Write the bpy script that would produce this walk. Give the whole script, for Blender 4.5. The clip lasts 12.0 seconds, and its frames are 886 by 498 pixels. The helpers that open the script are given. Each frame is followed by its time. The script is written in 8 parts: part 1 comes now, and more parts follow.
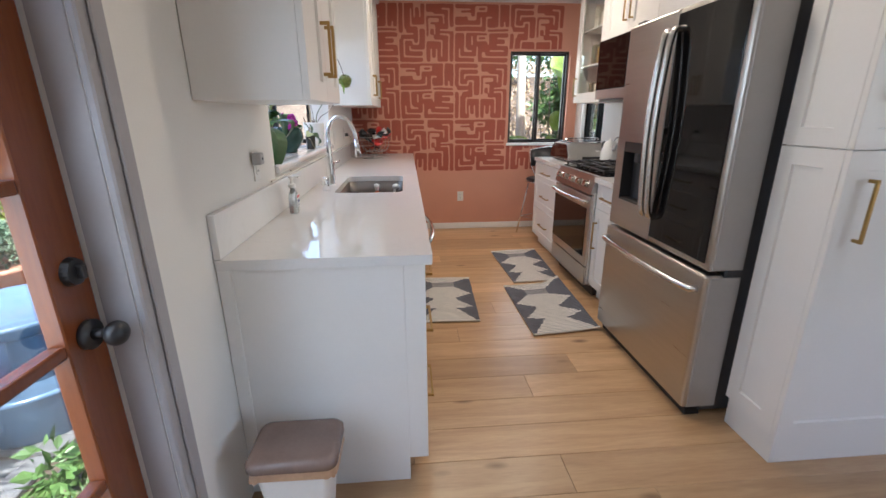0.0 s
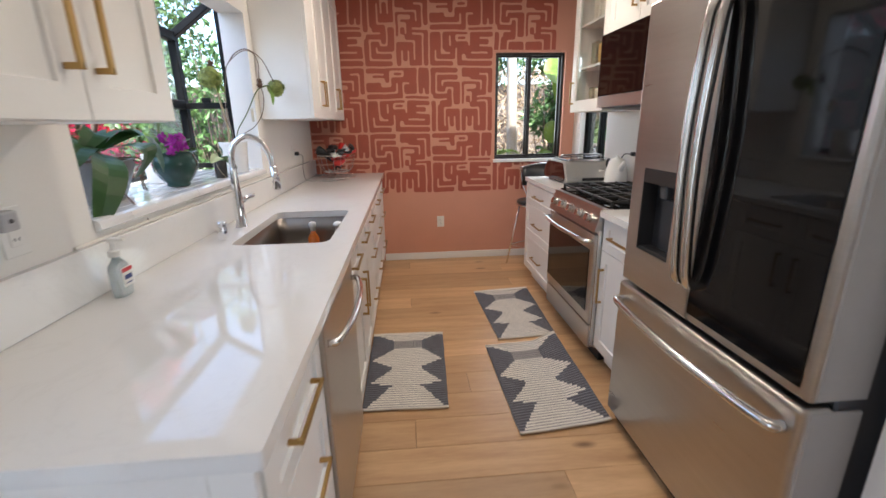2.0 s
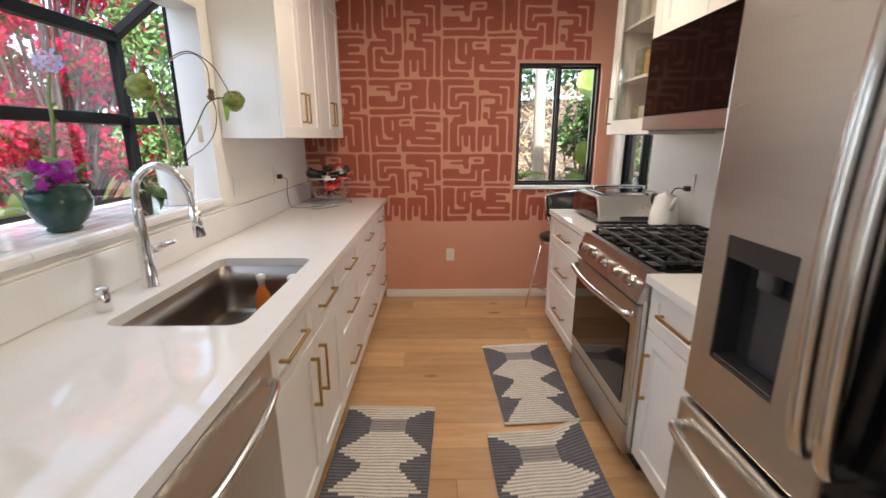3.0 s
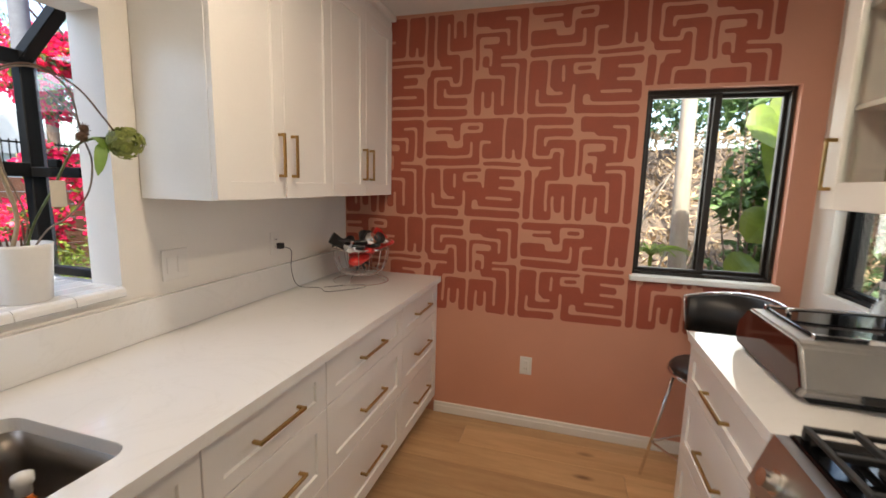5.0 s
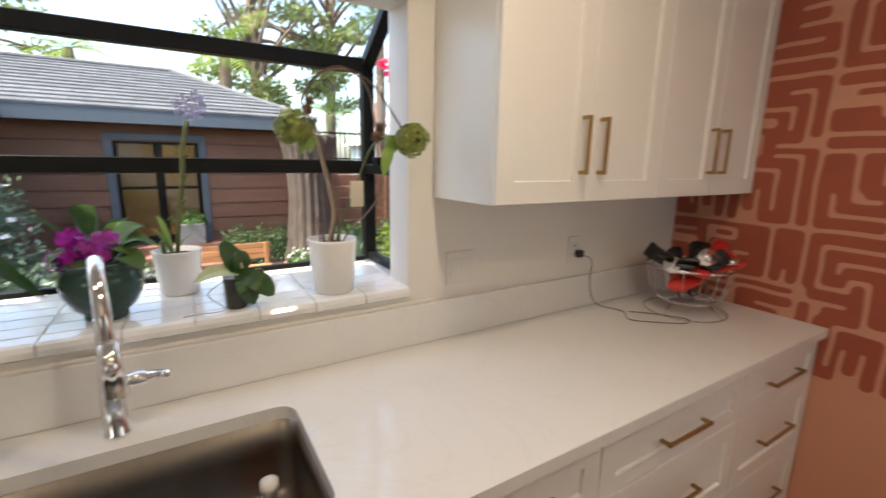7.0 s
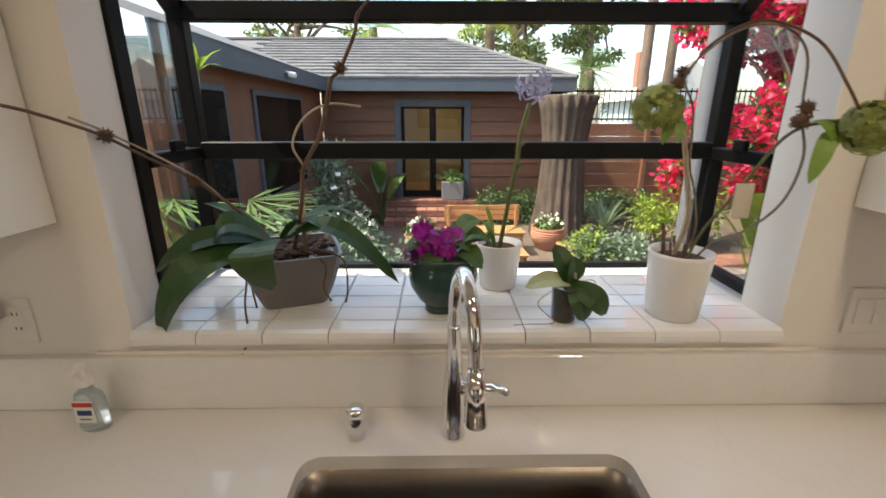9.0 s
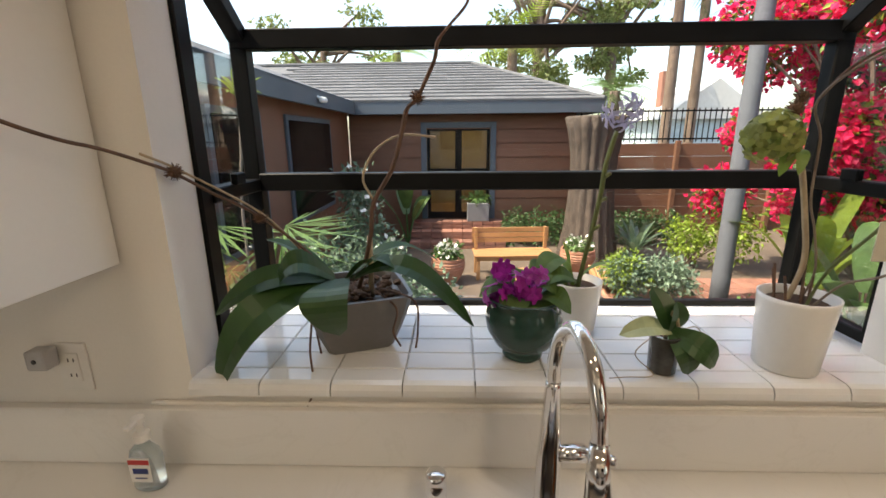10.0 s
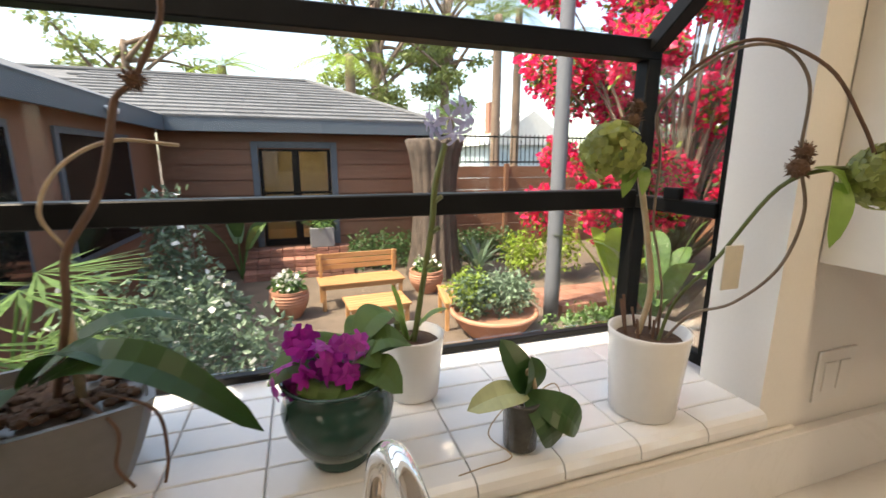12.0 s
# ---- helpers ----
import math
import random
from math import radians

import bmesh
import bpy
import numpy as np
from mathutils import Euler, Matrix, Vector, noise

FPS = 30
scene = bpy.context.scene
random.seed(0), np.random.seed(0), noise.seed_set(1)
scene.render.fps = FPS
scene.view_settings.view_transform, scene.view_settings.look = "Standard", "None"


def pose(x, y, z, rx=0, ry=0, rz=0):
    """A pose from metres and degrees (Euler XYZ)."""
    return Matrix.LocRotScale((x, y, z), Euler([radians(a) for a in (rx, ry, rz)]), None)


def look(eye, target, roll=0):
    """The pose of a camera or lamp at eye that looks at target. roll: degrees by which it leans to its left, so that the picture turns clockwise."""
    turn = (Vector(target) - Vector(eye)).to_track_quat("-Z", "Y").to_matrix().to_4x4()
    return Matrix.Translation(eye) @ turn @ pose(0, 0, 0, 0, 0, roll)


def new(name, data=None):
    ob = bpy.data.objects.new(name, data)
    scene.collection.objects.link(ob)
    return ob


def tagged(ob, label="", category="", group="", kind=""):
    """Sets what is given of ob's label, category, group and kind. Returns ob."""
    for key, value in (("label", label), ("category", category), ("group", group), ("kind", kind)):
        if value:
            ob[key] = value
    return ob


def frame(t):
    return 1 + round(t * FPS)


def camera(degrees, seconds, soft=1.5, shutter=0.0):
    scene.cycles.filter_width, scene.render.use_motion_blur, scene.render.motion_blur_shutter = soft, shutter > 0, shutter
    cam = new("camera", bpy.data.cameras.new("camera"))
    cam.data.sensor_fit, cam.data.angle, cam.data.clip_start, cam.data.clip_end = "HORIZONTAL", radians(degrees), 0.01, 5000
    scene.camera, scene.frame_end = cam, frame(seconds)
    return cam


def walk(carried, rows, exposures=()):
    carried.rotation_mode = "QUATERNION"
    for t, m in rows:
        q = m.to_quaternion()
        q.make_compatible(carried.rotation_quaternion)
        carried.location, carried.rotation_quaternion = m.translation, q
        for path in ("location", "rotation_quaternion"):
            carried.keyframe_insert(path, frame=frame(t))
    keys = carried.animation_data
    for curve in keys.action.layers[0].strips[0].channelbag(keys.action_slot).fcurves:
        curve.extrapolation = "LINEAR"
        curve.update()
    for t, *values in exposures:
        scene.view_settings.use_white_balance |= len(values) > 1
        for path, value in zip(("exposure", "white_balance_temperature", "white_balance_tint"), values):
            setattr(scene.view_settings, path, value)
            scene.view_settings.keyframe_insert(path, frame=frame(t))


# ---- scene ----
cam = camera(91.8, 12.0, shutter=0.35)
PATH = [
    (0, (0.356, 0.343, 1.343), (0.511, 2.246, 0.745), -0.3),
    (0.5, (0.359, 0.483, 1.344), (0.466, 2.385, 0.734), 0.4),
    (1, (0.442, 0.644, 1.348), (0.635, 2.544, 0.753), -0.1),
    (1.5, (0.54, 0.841, 1.353), (0.742, 2.744, 0.77), -0.8),
    (2, (0.655, 1.109, 1.37), (0.809, 3.023, 0.811), -1.0),
    (2.5, (0.791, 1.396, 1.384), (0.892, 3.325, 0.863), -0.7),
    (3, (0.872, 1.722, 1.421), (0.896, 3.658, 0.919), -0.0),
    (5, (1.197, 2.898, 1.488), (0.633, 4.794, 1.194), 1.4),
    (5.5, (1.214, 3.093, 1.531), (0.462, 4.932, 1.306), 2.1),
    (6, (1.132, 3.237, 1.532), (0.051, 4.904, 1.308), 1.6),
    (6.5, (1.077, 3.337, 1.53), (-0.316, 4.743, 1.248), 1.1),
    (7, (0.993, 3.325, 1.537), (-0.678, 4.348, 1.133), 1.0),
    (7.5, (0.916, 3.282, 1.565), (-0.886, 3.945, 1.002), 0.8),
    (9.5, (0.615, 3.051, 1.617), (-1.309, 3.002, 1.075), -0.1),
    (10, (0.576, 2.976, 1.631), (-1.358, 2.917, 1.124), -0.5),
    (10.5, (0.552, 2.933, 1.649), (-1.39, 2.952, 1.171), -0.6),
    (11, (0.483, 2.988, 1.628), (-1.454, 3.126, 1.148), -0.9),
    (11.5, (0.382, 3.086, 1.632), (-1.535, 3.434, 1.182), -0.9),
    (12, (0.293, 3.097, 1.612), (-1.566, 3.71, 1.2), 0.2),
]
EXPOSURES = [(0.0, 2.64, 5750, 10), (1.0, 2.83, 5750, 10), (1.6, 2.64, 5800, 10), (2.5, 2.72, 5850, 10), (3.5, 2.64, 6600, 10), (5.0, 2.38, 6600, 10), (6.0, 2.33, 6500, 10), (7.5, 2.16, 6900, 10), (9.5, 1.82, 7300, 10), (12.0, 2.05, 7500, 10)]
walk(cam, [(t, look(eye, aim, roll)) for t, eye, aim, roll in PATH], EXPOSURES)

# ---- world ----
world = bpy.data.worlds.new("world")
scene.world = world
world.use_nodes = True
SUN_ELEVATION, SUN_AZIMUTH = radians(56), radians(167)
sky = world.node_tree.nodes.new("ShaderNodeTexSky")
sky.sky_type = "NISHITA"
sky.sun_disc = False
sky.sun_elevation, sky.sun_rotation = SUN_ELEVATION, SUN_AZIMUTH
sky.air_density, sky.dust_density, sky.ozone_density = 1.0, 2.5, 0.6
world.node_tree.links.new(sky.outputs[0], world.node_tree.nodes["Background"].inputs[0])
world.node_tree.nodes["Background"].inputs[1].default_value = 0.15


def lamp(name, kind, m, energy, color, size=(1, 1)):
    data = bpy.data.lights.new(name, kind)
    data.energy, data.color = energy, color
    if kind == "AREA":
        data.shape, data.size, data.size_y = "RECTANGLE", size[0], size[1]
    ob = new(name, data)
    ob.matrix_world = m
    return ob


sun_way = Vector((math.sin(SUN_AZIMUTH) * math.cos(SUN_ELEVATION), math.cos(SUN_AZIMUTH) * math.cos(SUN_ELEVATION), math.sin(SUN_ELEVATION)))
sun = lamp("sun", "SUN", look(sun_way * 30, (0, 0, 0)), 2.7, (1.0, 0.93, 0.82))
sun.data.angle = radians(0.6)

# daylight in the openings
lamp("skylight_mural_window", "AREA", look((1.88, 5.75, 1.6), (1.6, 3.5, 0.9)), 1.5, (1.0, 0.98, 0.92), (0.7, 0.9))
lamp("skylight_side_window", "AREA", look((2.62, 4.95, 1.5), (1.0, 4.6, 0.9)), 0.8, (0.92, 0.97, 1.0), (0.5, 0.8))
lamp("skylight_dining_window", "AREA", look((4.7, -0.65, 1.55), (0.0, 0.2, 1.0)), 1.3, (1.0, 0.96, 0.9), (2.9, 1.25))
lamp("skylight_garden_door", "AREA", look((-0.5, 0.75, 1.2), (1.4, 0.3, 0.2)), 2.3, (0.9, 0.96, 1.0), (0.7, 1.6))
lamp("skylight_garden_window", "AREA", look((-0.262, 3.17, 1.57), (1.0, 3.17, 1.45)), 0.35, (0.88, 0.95, 1.0), (1.48, 0.8))
# recessed ceiling lamps: far two inferred from cabinet shadows, near one added unseen
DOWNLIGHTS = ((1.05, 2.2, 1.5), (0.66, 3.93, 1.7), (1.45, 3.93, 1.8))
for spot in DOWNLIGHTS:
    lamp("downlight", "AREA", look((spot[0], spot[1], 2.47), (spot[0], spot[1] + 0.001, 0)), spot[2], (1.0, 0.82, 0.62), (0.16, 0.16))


# ---- materials ----
def nodes_of(name):
    m = bpy.data.materials.new(name)
    m.use_nodes = True
    t = m.node_tree
    return m, t, t.nodes["Principled BSDF"]


def node(t, kind, **values):
    n = t.nodes.new(kind)
    for key, value in values.items():
        n.inputs[key.replace("_", " ")].default_value = value
    return n


def surface(name, color, rough=0.5, metal=0.0, vary=0.12, scale=6.0, fine=60.0, bump=0.1, stretch=(1, 1, 1), random_tint=0.0,
            island=0.0, coat=0.0, second=None, depth=0.002):
    """A paint, stone, leaf or metal: two scales of tint and roughness, and fine relief."""
    m, t, b = nodes_of(name)
    link = t.links.new
    where = node(t, "ShaderNodeTexCoord")
    turn = node(t, "ShaderNodeMapping", Scale=stretch)
    link(where.outputs["Object"], turn.inputs["Vector"])
    broad = node(t, "ShaderNodeTexNoise", Scale=scale, Detail=5.0, Roughness=0.6)
    grain = node(t, "ShaderNodeTexNoise", Scale=fine, Detail=4.0, Roughness=0.6)
    link(turn.outputs[0], broad.inputs["Vector"])
    link(turn.outputs[0], grain.inputs["Vector"])
    ramp = t.nodes.new("ShaderNodeValToRGB")
    ramp.color_ramp.elements[0].position, ramp.color_ramp.elements[1].position = 0.3, 0.72
    dark = [c * (1 - vary) for c in color]
    light = list(second) if second else [min(1, c * (1 + vary)) for c in color]
    ramp.color_ramp.elements[0].color, ramp.color_ramp.elements[1].color = (*dark, 1), (*light, 1)
    mixed = node(t, "ShaderNodeMath")
    mixed.operation = "MULTIPLY_ADD"
    mixed.inputs[1].default_value = 0.35
    link(grain.outputs[0], mixed.inputs[0])
    less = node(t, "ShaderNodeMath")
    less.operation = "MULTIPLY"
    less.inputs[1].default_value = 0.65
    link(broad.outputs[0], less.inputs[0])
    link(less.outputs[0], mixed.inputs[2])
    link(mixed.outputs[0], ramp.inputs[0])
    colour = ramp.outputs[0]
    if random_tint or island:
        source = t.nodes.new("ShaderNodeObjectInfo").outputs["Random"] if random_tint else t.nodes.new("ShaderNodeNewGeometry").outputs["Random Per Island"]
        amount = random_tint or island
        span = node(t, "ShaderNodeMapRange")
        span.inputs["To Min"].default_value, span.inputs["To Max"].default_value = 1 - amount, 1 + amount
        link(source, span.inputs["Value"])
        hsv = t.nodes.new("ShaderNodeHueSaturation")
        link(colour, hsv.inputs["Color"])
        link(span.outputs[0], hsv.inputs["Value"])
        colour = hsv.outputs[0]
    link(colour, b.inputs["Base Color"])
    wear = node(t, "ShaderNodeMapRange")
    wear.inputs["To Min"].default_value, wear.inputs["To Max"].default_value = max(0.03, rough * 0.8), min(1.0, rough * 1.2)
    link(broad.outputs[0], wear.inputs["Value"])
    link(wear.outputs[0], b.inputs["Roughness"])
    b.inputs["Metallic"].default_value = metal
    b.inputs["Coat Weight"].default_value = coat
    b.inputs["Coat Roughness"].default_value = 0.1
    if bump:
        relief = node(t, "ShaderNodeBump", Strength=bump, Distance=depth)
        link(mixed.outputs[0], relief.inputs["Height"])
        link(relief.outputs[0], b.inputs["Normal"])
    return m


def leafy(name, color, vary=0.35, rough=0.45, glow=0.25, island=0.35):
    """A leaf or petal: a thin sheet that lets some light through."""
    m = surface(name, color, rough=rough, vary=vary, scale=9, fine=45, bump=0.15, island=island)
    t = m.node_tree
    b = t.nodes["Principled BSDF"]
    through_light = t.nodes.new("ShaderNodeBsdfTranslucent")
    colour = b.inputs["Base Color"].links[0].from_socket
    t.links.new(colour, through_light.inputs[0])
    blend = t.nodes.new("ShaderNodeMixShader")
    blend.inputs[0].default_value = glow
    t.links.new(b.outputs[0], blend.inputs[1])
    t.links.new(through_light.outputs[0], blend.inputs[2])
    t.links.new(blend.outputs[0], t.nodes["Material Output"].inputs[0])
    return m


def clear_glass(name, tint=(0.97, 0.99, 0.98), rough=0.0, gloss=0.6):
    """A thin pane: clear, with a mirror's gloss towards grazing angles."""
    m, t, b = nodes_of(name)
    t.nodes.remove(b)
    clear = t.nodes.new("ShaderNodeBsdfTransparent")
    clear.inputs[0].default_value = (*tint, 1)
    shine = t.nodes.new("ShaderNodeBsdfGlossy")
    shine.inputs["Roughness"].default_value = rough + 0.01
    edge = t.nodes.new("ShaderNodeFresnel")
    edge.inputs[0].default_value = 1.45
    less = node(t, "ShaderNodeMath")
    less.operation = "MULTIPLY"
    less.inputs[1].default_value = gloss
    t.links.new(edge.outputs[0], less.inputs[0])
    blend = t.nodes.new("ShaderNodeMixShader")
    t.links.new(less.outputs[0], blend.inputs[0])
    t.links.new(clear.outputs[0], blend.inputs[1])
    t.links.new(shine.outputs[0], blend.inputs[2])
    t.links.new(blend.outputs[0], t.nodes["Material Output"].inputs[0])
    return m


def wood(name, color, dark, along=(1, 14, 14), scale=1.6, rough=0.35, tint=0.12, knots=True, bump=0.12, coat=0.15):
    """Grain drawn out along one axis, with knots, tinted piece by piece."""
    m, t, b = nodes_of(name)
    link = t.links.new
    where = t.nodes.new("ShaderNodeTexCoord")
    info = t.nodes.new("ShaderNodeObjectInfo")
    shift = node(t, "ShaderNodeVectorMath")
    shift.operation = "MULTIPLY_ADD"
    shift.inputs[1].default_value = (1, 1, 1)
    link(where.outputs["Object"], shift.inputs[0])
    far = node(t, "ShaderNodeMath")
    far.operation = "MULTIPLY"
    far.inputs[1].default_value = 37.0
    link(info.outputs["Random"], far.inputs[0])
    link(far.outputs[0], shift.inputs[2])
    turn = node(t, "ShaderNodeMapping", Scale=along)
    link(shift.outputs[0], turn.inputs["Vector"])
    grain = node(t, "ShaderNodeTexNoise", Scale=scale, Detail=8.0, Roughness=0.62, Distortion=0.6)
    link(turn.outputs[0], grain.inputs["Vector"])
    fine = node(t, "ShaderNodeTexNoise", Scale=scale * 9, Detail=4.0, Roughness=0.6)
    link(turn.outputs[0], fine.inputs["Vector"])
    ramp = t.nodes.new("ShaderNodeValToRGB")
    ramp.color_ramp.elements[0].position, ramp.color_ramp.elements[1].position = 0.28, 0.62
    ramp.color_ramp.elements[0].color, ramp.color_ramp.elements[1].color = (*dark, 1), (*color, 1)
    add = node(t, "ShaderNodeMath")
    add.operation = "MULTIPLY_ADD"
    add.inputs[1].default_value = 0.3
    link(fine.outputs[0], add.inputs[0])
    less = node(t, "ShaderNodeMath")
    less.operation = "MULTIPLY"
    less.inputs[1].default_value = 0.72
    link(grain.outputs[0], less.inputs[0])
    link(less.outputs[0], add.inputs[2])
    link(add.outputs[0], ramp.inputs[0])
    colour = ramp.outputs[0]
    if knots:
        dots = node(t, "ShaderNodeTexVoronoi", Scale=1.0)
        spread = node(t, "ShaderNodeMapping", Scale=(1.7, 4.2, 4.2))
        link(shift.outputs[0], spread.inputs["Vector"])
        link(spread.outputs[0], dots.inputs["Vector"])
        spot = t.nodes.new("ShaderNodeValToRGB")
        spot.color_ramp.elements[0].position, spot.color_ramp.elements[1].position = 0.03, 0.11
        spot.color_ramp.elements[0].color, spot.color_ramp.elements[1].color = (0.22, 0.16, 0.12, 1), (1, 1, 1, 1)
        link(dots.outputs["Distance"], spot.inputs[0])
        mul = t.nodes.new("ShaderNodeMixRGB")
        mul.blend_type = "MULTIPLY"
        mul.inputs[0].default_value = 0.8
        link(colour, mul.inputs[1])
        link(spot.outputs[0], mul.inputs[2])
        colour = mul.outputs[0]
    span = node(t, "ShaderNodeMapRange")
    span.inputs["To Min"].default_value, span.inputs["To Max"].default_value = 1 - tint, 1 + tint
    link(info.outputs["Random"], span.inputs["Value"])
    hsv = t.nodes.new("ShaderNodeHueSaturation")
    link(colour, hsv.inputs["Color"])
    link(span.outputs[0], hsv.inputs["Value"])
    link(hsv.outputs[0], b.inputs["Base Color"])
    b.inputs["Roughness"].default_value = rough
    b.inputs["Coat Weight"].default_value = coat
    b.inputs["Coat Roughness"].default_value = 0.25
    relief = node(t, "ShaderNodeBump", Strength=bump, Distance=0.002)
    link(add.outputs[0], relief.inputs["Height"])
    link(relief.outputs[0], b.inputs["Normal"])
    return m


def quartz():
    m = surface("white_quartz", (0.76, 0.75, 0.73), rough=0.045, vary=0.02, scale=3, fine=180, bump=0.0)
    t = m.node_tree
    b = t.nodes["Principled BSDF"]
    where = t.nodes.new("ShaderNodeTexCoord")
    vein = node(t, "ShaderNodeTexNoise", Scale=2.2, Detail=7.0, Roughness=0.62, Distortion=1.6)
    t.links.new(where.outputs["Object"], vein.inputs["Vector"])
    ramp = t.nodes.new("ShaderNodeValToRGB")
    ramp.color_ramp.elements[0].position, ramp.color_ramp.elements[1].position = 0.485, 0.515
    ramp.color_ramp.elements.new(0.5).color = (0.8, 0.79, 0.77, 1)
    for e in (0, 2):
        ramp.color_ramp.elements[e].color = (1, 1, 1, 1)
    mul = t.nodes.new("ShaderNodeMixRGB")
    mul.blend_type = "MULTIPLY"
    mul.inputs[0].default_value = 0.18
    colour = b.inputs["Base Color"].links[0].from_socket
    t.links.new(vein.outputs[0], ramp.inputs[0])
    t.links.new(colour, mul.inputs[1])
    t.links.new(ramp.outputs[0], mul.inputs[2])
    t.links.new(mul.outputs[0], b.inputs["Base Color"])
    return m


WALL_WHITE = surface("white_wall_paint", (0.78, 0.75, 0.70), rough=0.55, vary=0.04, scale=2, fine=140, bump=0.12)
CEILING_WHITE = surface("ceiling_paint", (0.78, 0.76, 0.73), rough=0.7, vary=0.03, scale=2, fine=120, bump=0.15)
CABINET_WHITE = surface("white_cabinet_paint", (0.80, 0.785, 0.755), rough=0.3, vary=0.025, scale=3, fine=90, bump=0.03)
QUARTZ = quartz()
TERRACOTTA_WALL = surface("terracotta_wall_paint", (0.62, 0.30, 0.205), rough=0.6, vary=0.05, scale=3, fine=130, bump=0.12)
MURAL_RED = surface("brick_red_mural_paint", (0.36, 0.082, 0.046), rough=0.6, vary=0.12, scale=7, fine=90, bump=0.1)
STEEL = surface("brushed_steel", (0.50, 0.475, 0.45), rough=0.30, metal=1.0, vary=0.06, scale=4, fine=60, bump=0.04, stretch=(1, 1, 12))
STEEL_LIGHT = surface("polished_steel", (0.66, 0.65, 0.63), rough=0.2, metal=1.0, vary=0.05, scale=5, fine=60, bump=0.02)
STEEL_SINK = surface("sink_steel", (0.25, 0.225, 0.20), rough=0.34, metal=1.0, vary=0.08, scale=5, fine=90, bump=0.05, stretch=(1, 8, 1))
CHROME = surface("chrome", (0.82, 0.82, 0.83), rough=0.06, metal=1.0, vary=0.02, bump=0.0)
BRASS = surface("brushed_brass", (0.43, 0.28, 0.105), rough=0.32, metal=1.0, vary=0.1, scale=20, fine=200, bump=0.04)
BLACK_GLASS = surface("black_glass", (0.003, 0.003, 0.0035), rough=0.05, vary=0.2, bump=0.0)
BLACK_GLASS.node_tree.nodes["Principled BSDF"].inputs["IOR"].default_value = 1.34
BLACK_PLASTIC = surface("black_plastic", (0.02, 0.02, 0.022), rough=0.4, vary=0.2, fine=150, bump=0.05)
GREY_PLASTIC = surface("grey_plastic", (0.075, 0.075, 0.08), rough=0.45, vary=0.12, fine=150, bump=0.05)
CAST_IRON = surface("cast_iron", (0.022, 0.021, 0.02), rough=0.55, vary=0.3, fine=120, bump=0.3)
BLACK_FRAME = surface("black_painted_aluminium", (0.004, 0.0039, 0.0038), rough=0.45, vary=0.3, scale=12, fine=110, bump=0.06)
BLACK_FRAME.node_tree.nodes["Principled BSDF"].inputs["Specular IOR Level"].default_value = 0.15
BRONZE_FRAME = surface("dark_bronze_frame", (0.012, 0.008, 0.006), rough=0.45, vary=0.25, scale=12, fine=110, bump=0.06)
WHITE_PLASTIC = surface("white_plastic", (0.76, 0.74, 0.70), rough=0.35, vary=0.03, bump=0.02)
WHITE_GLAZE = surface("white_glazed_pot", (0.80, 0.78, 0.74), rough=0.25, vary=0.04, bump=0.02)
TILE_WHITE = surface("white_glazed_tile", (0.78, 0.78, 0.77), rough=0.05, vary=0.03, scale=10, fine=50, bump=0.05, random_tint=0.03)
GROUT = surface("pale_grout", (0.74, 0.73, 0.71), rough=0.9, vary=0.15, fine=180, bump=0.3)
FLOOR_WOOD = wood("oak_floor", (0.60, 0.385, 0.20), (0.40, 0.23, 0.11), along=(1, 11, 11), tint=0.2)
GAP_DARK = surface("floor_joint", (0.10, 0.055, 0.028), rough=0.8, vary=0.2)
DOOR_WOOD = wood("varnished_door_wood", (0.19, 0.048, 0.010), (0.11, 0.025, 0.005), along=(10, 10, 1), rough=0.25, knots=False, coat=0.5)
BOARD_WOOD = wood("cutting_board_wood", (0.42, 0.19, 0.07), (0.28, 0.11, 0.04), along=(10, 1, 10), rough=0.45, knots=False)
GARDEN_WOOD = wood("garden_teak", (0.46, 0.24, 0.10), (0.30, 0.14, 0.055), along=(8, 1, 8), rough=0.6, knots=False)
CASING_GREY = surface("grey_door_casing_paint", (0.36, 0.345, 0.35), rough=0.4, vary=0.05, scale=4, fine=90, bump=0.05)
GLASS = clear_glass("window_glass", gloss=0.3)
DUSTY_GLASS = clear_glass("sloped_window_glass", (0.93, 0.95, 0.96), gloss=0.9)


# ---- building helpers ----
def thing(name, place=(0, 0, 0), label="", category="", group="", kind=""):
    ob = new(name)
    ob.empty_display_size = 0.1
    ob.location = place
    return tagged(ob, label, category, group, kind)


def origin_of(ob):
    place = Vector((0, 0, 0))
    while ob is not None:
        place += ob.location
        ob = ob.parent
    return place


def part(name, bm, material, parent=None, label="", smooth=False):
    """Links a bmesh, given in the world's metres, as one mesh under a thing or a part."""
    me = bpy.data.meshes.new(name)
    if parent is not None:
        bmesh.ops.translate(bm, verts=bm.verts, vec=-origin_of(parent))
    for f in bm.faces:
        f.smooth = smooth
    bm.to_mesh(me)
    bm.free()
    for m in material if isinstance(material, (list, tuple)) else (material,):
        me.materials.append(m)
    ob = new(name, me)
    if parent is not None:
        ob.parent = parent
    return tagged(ob, label)


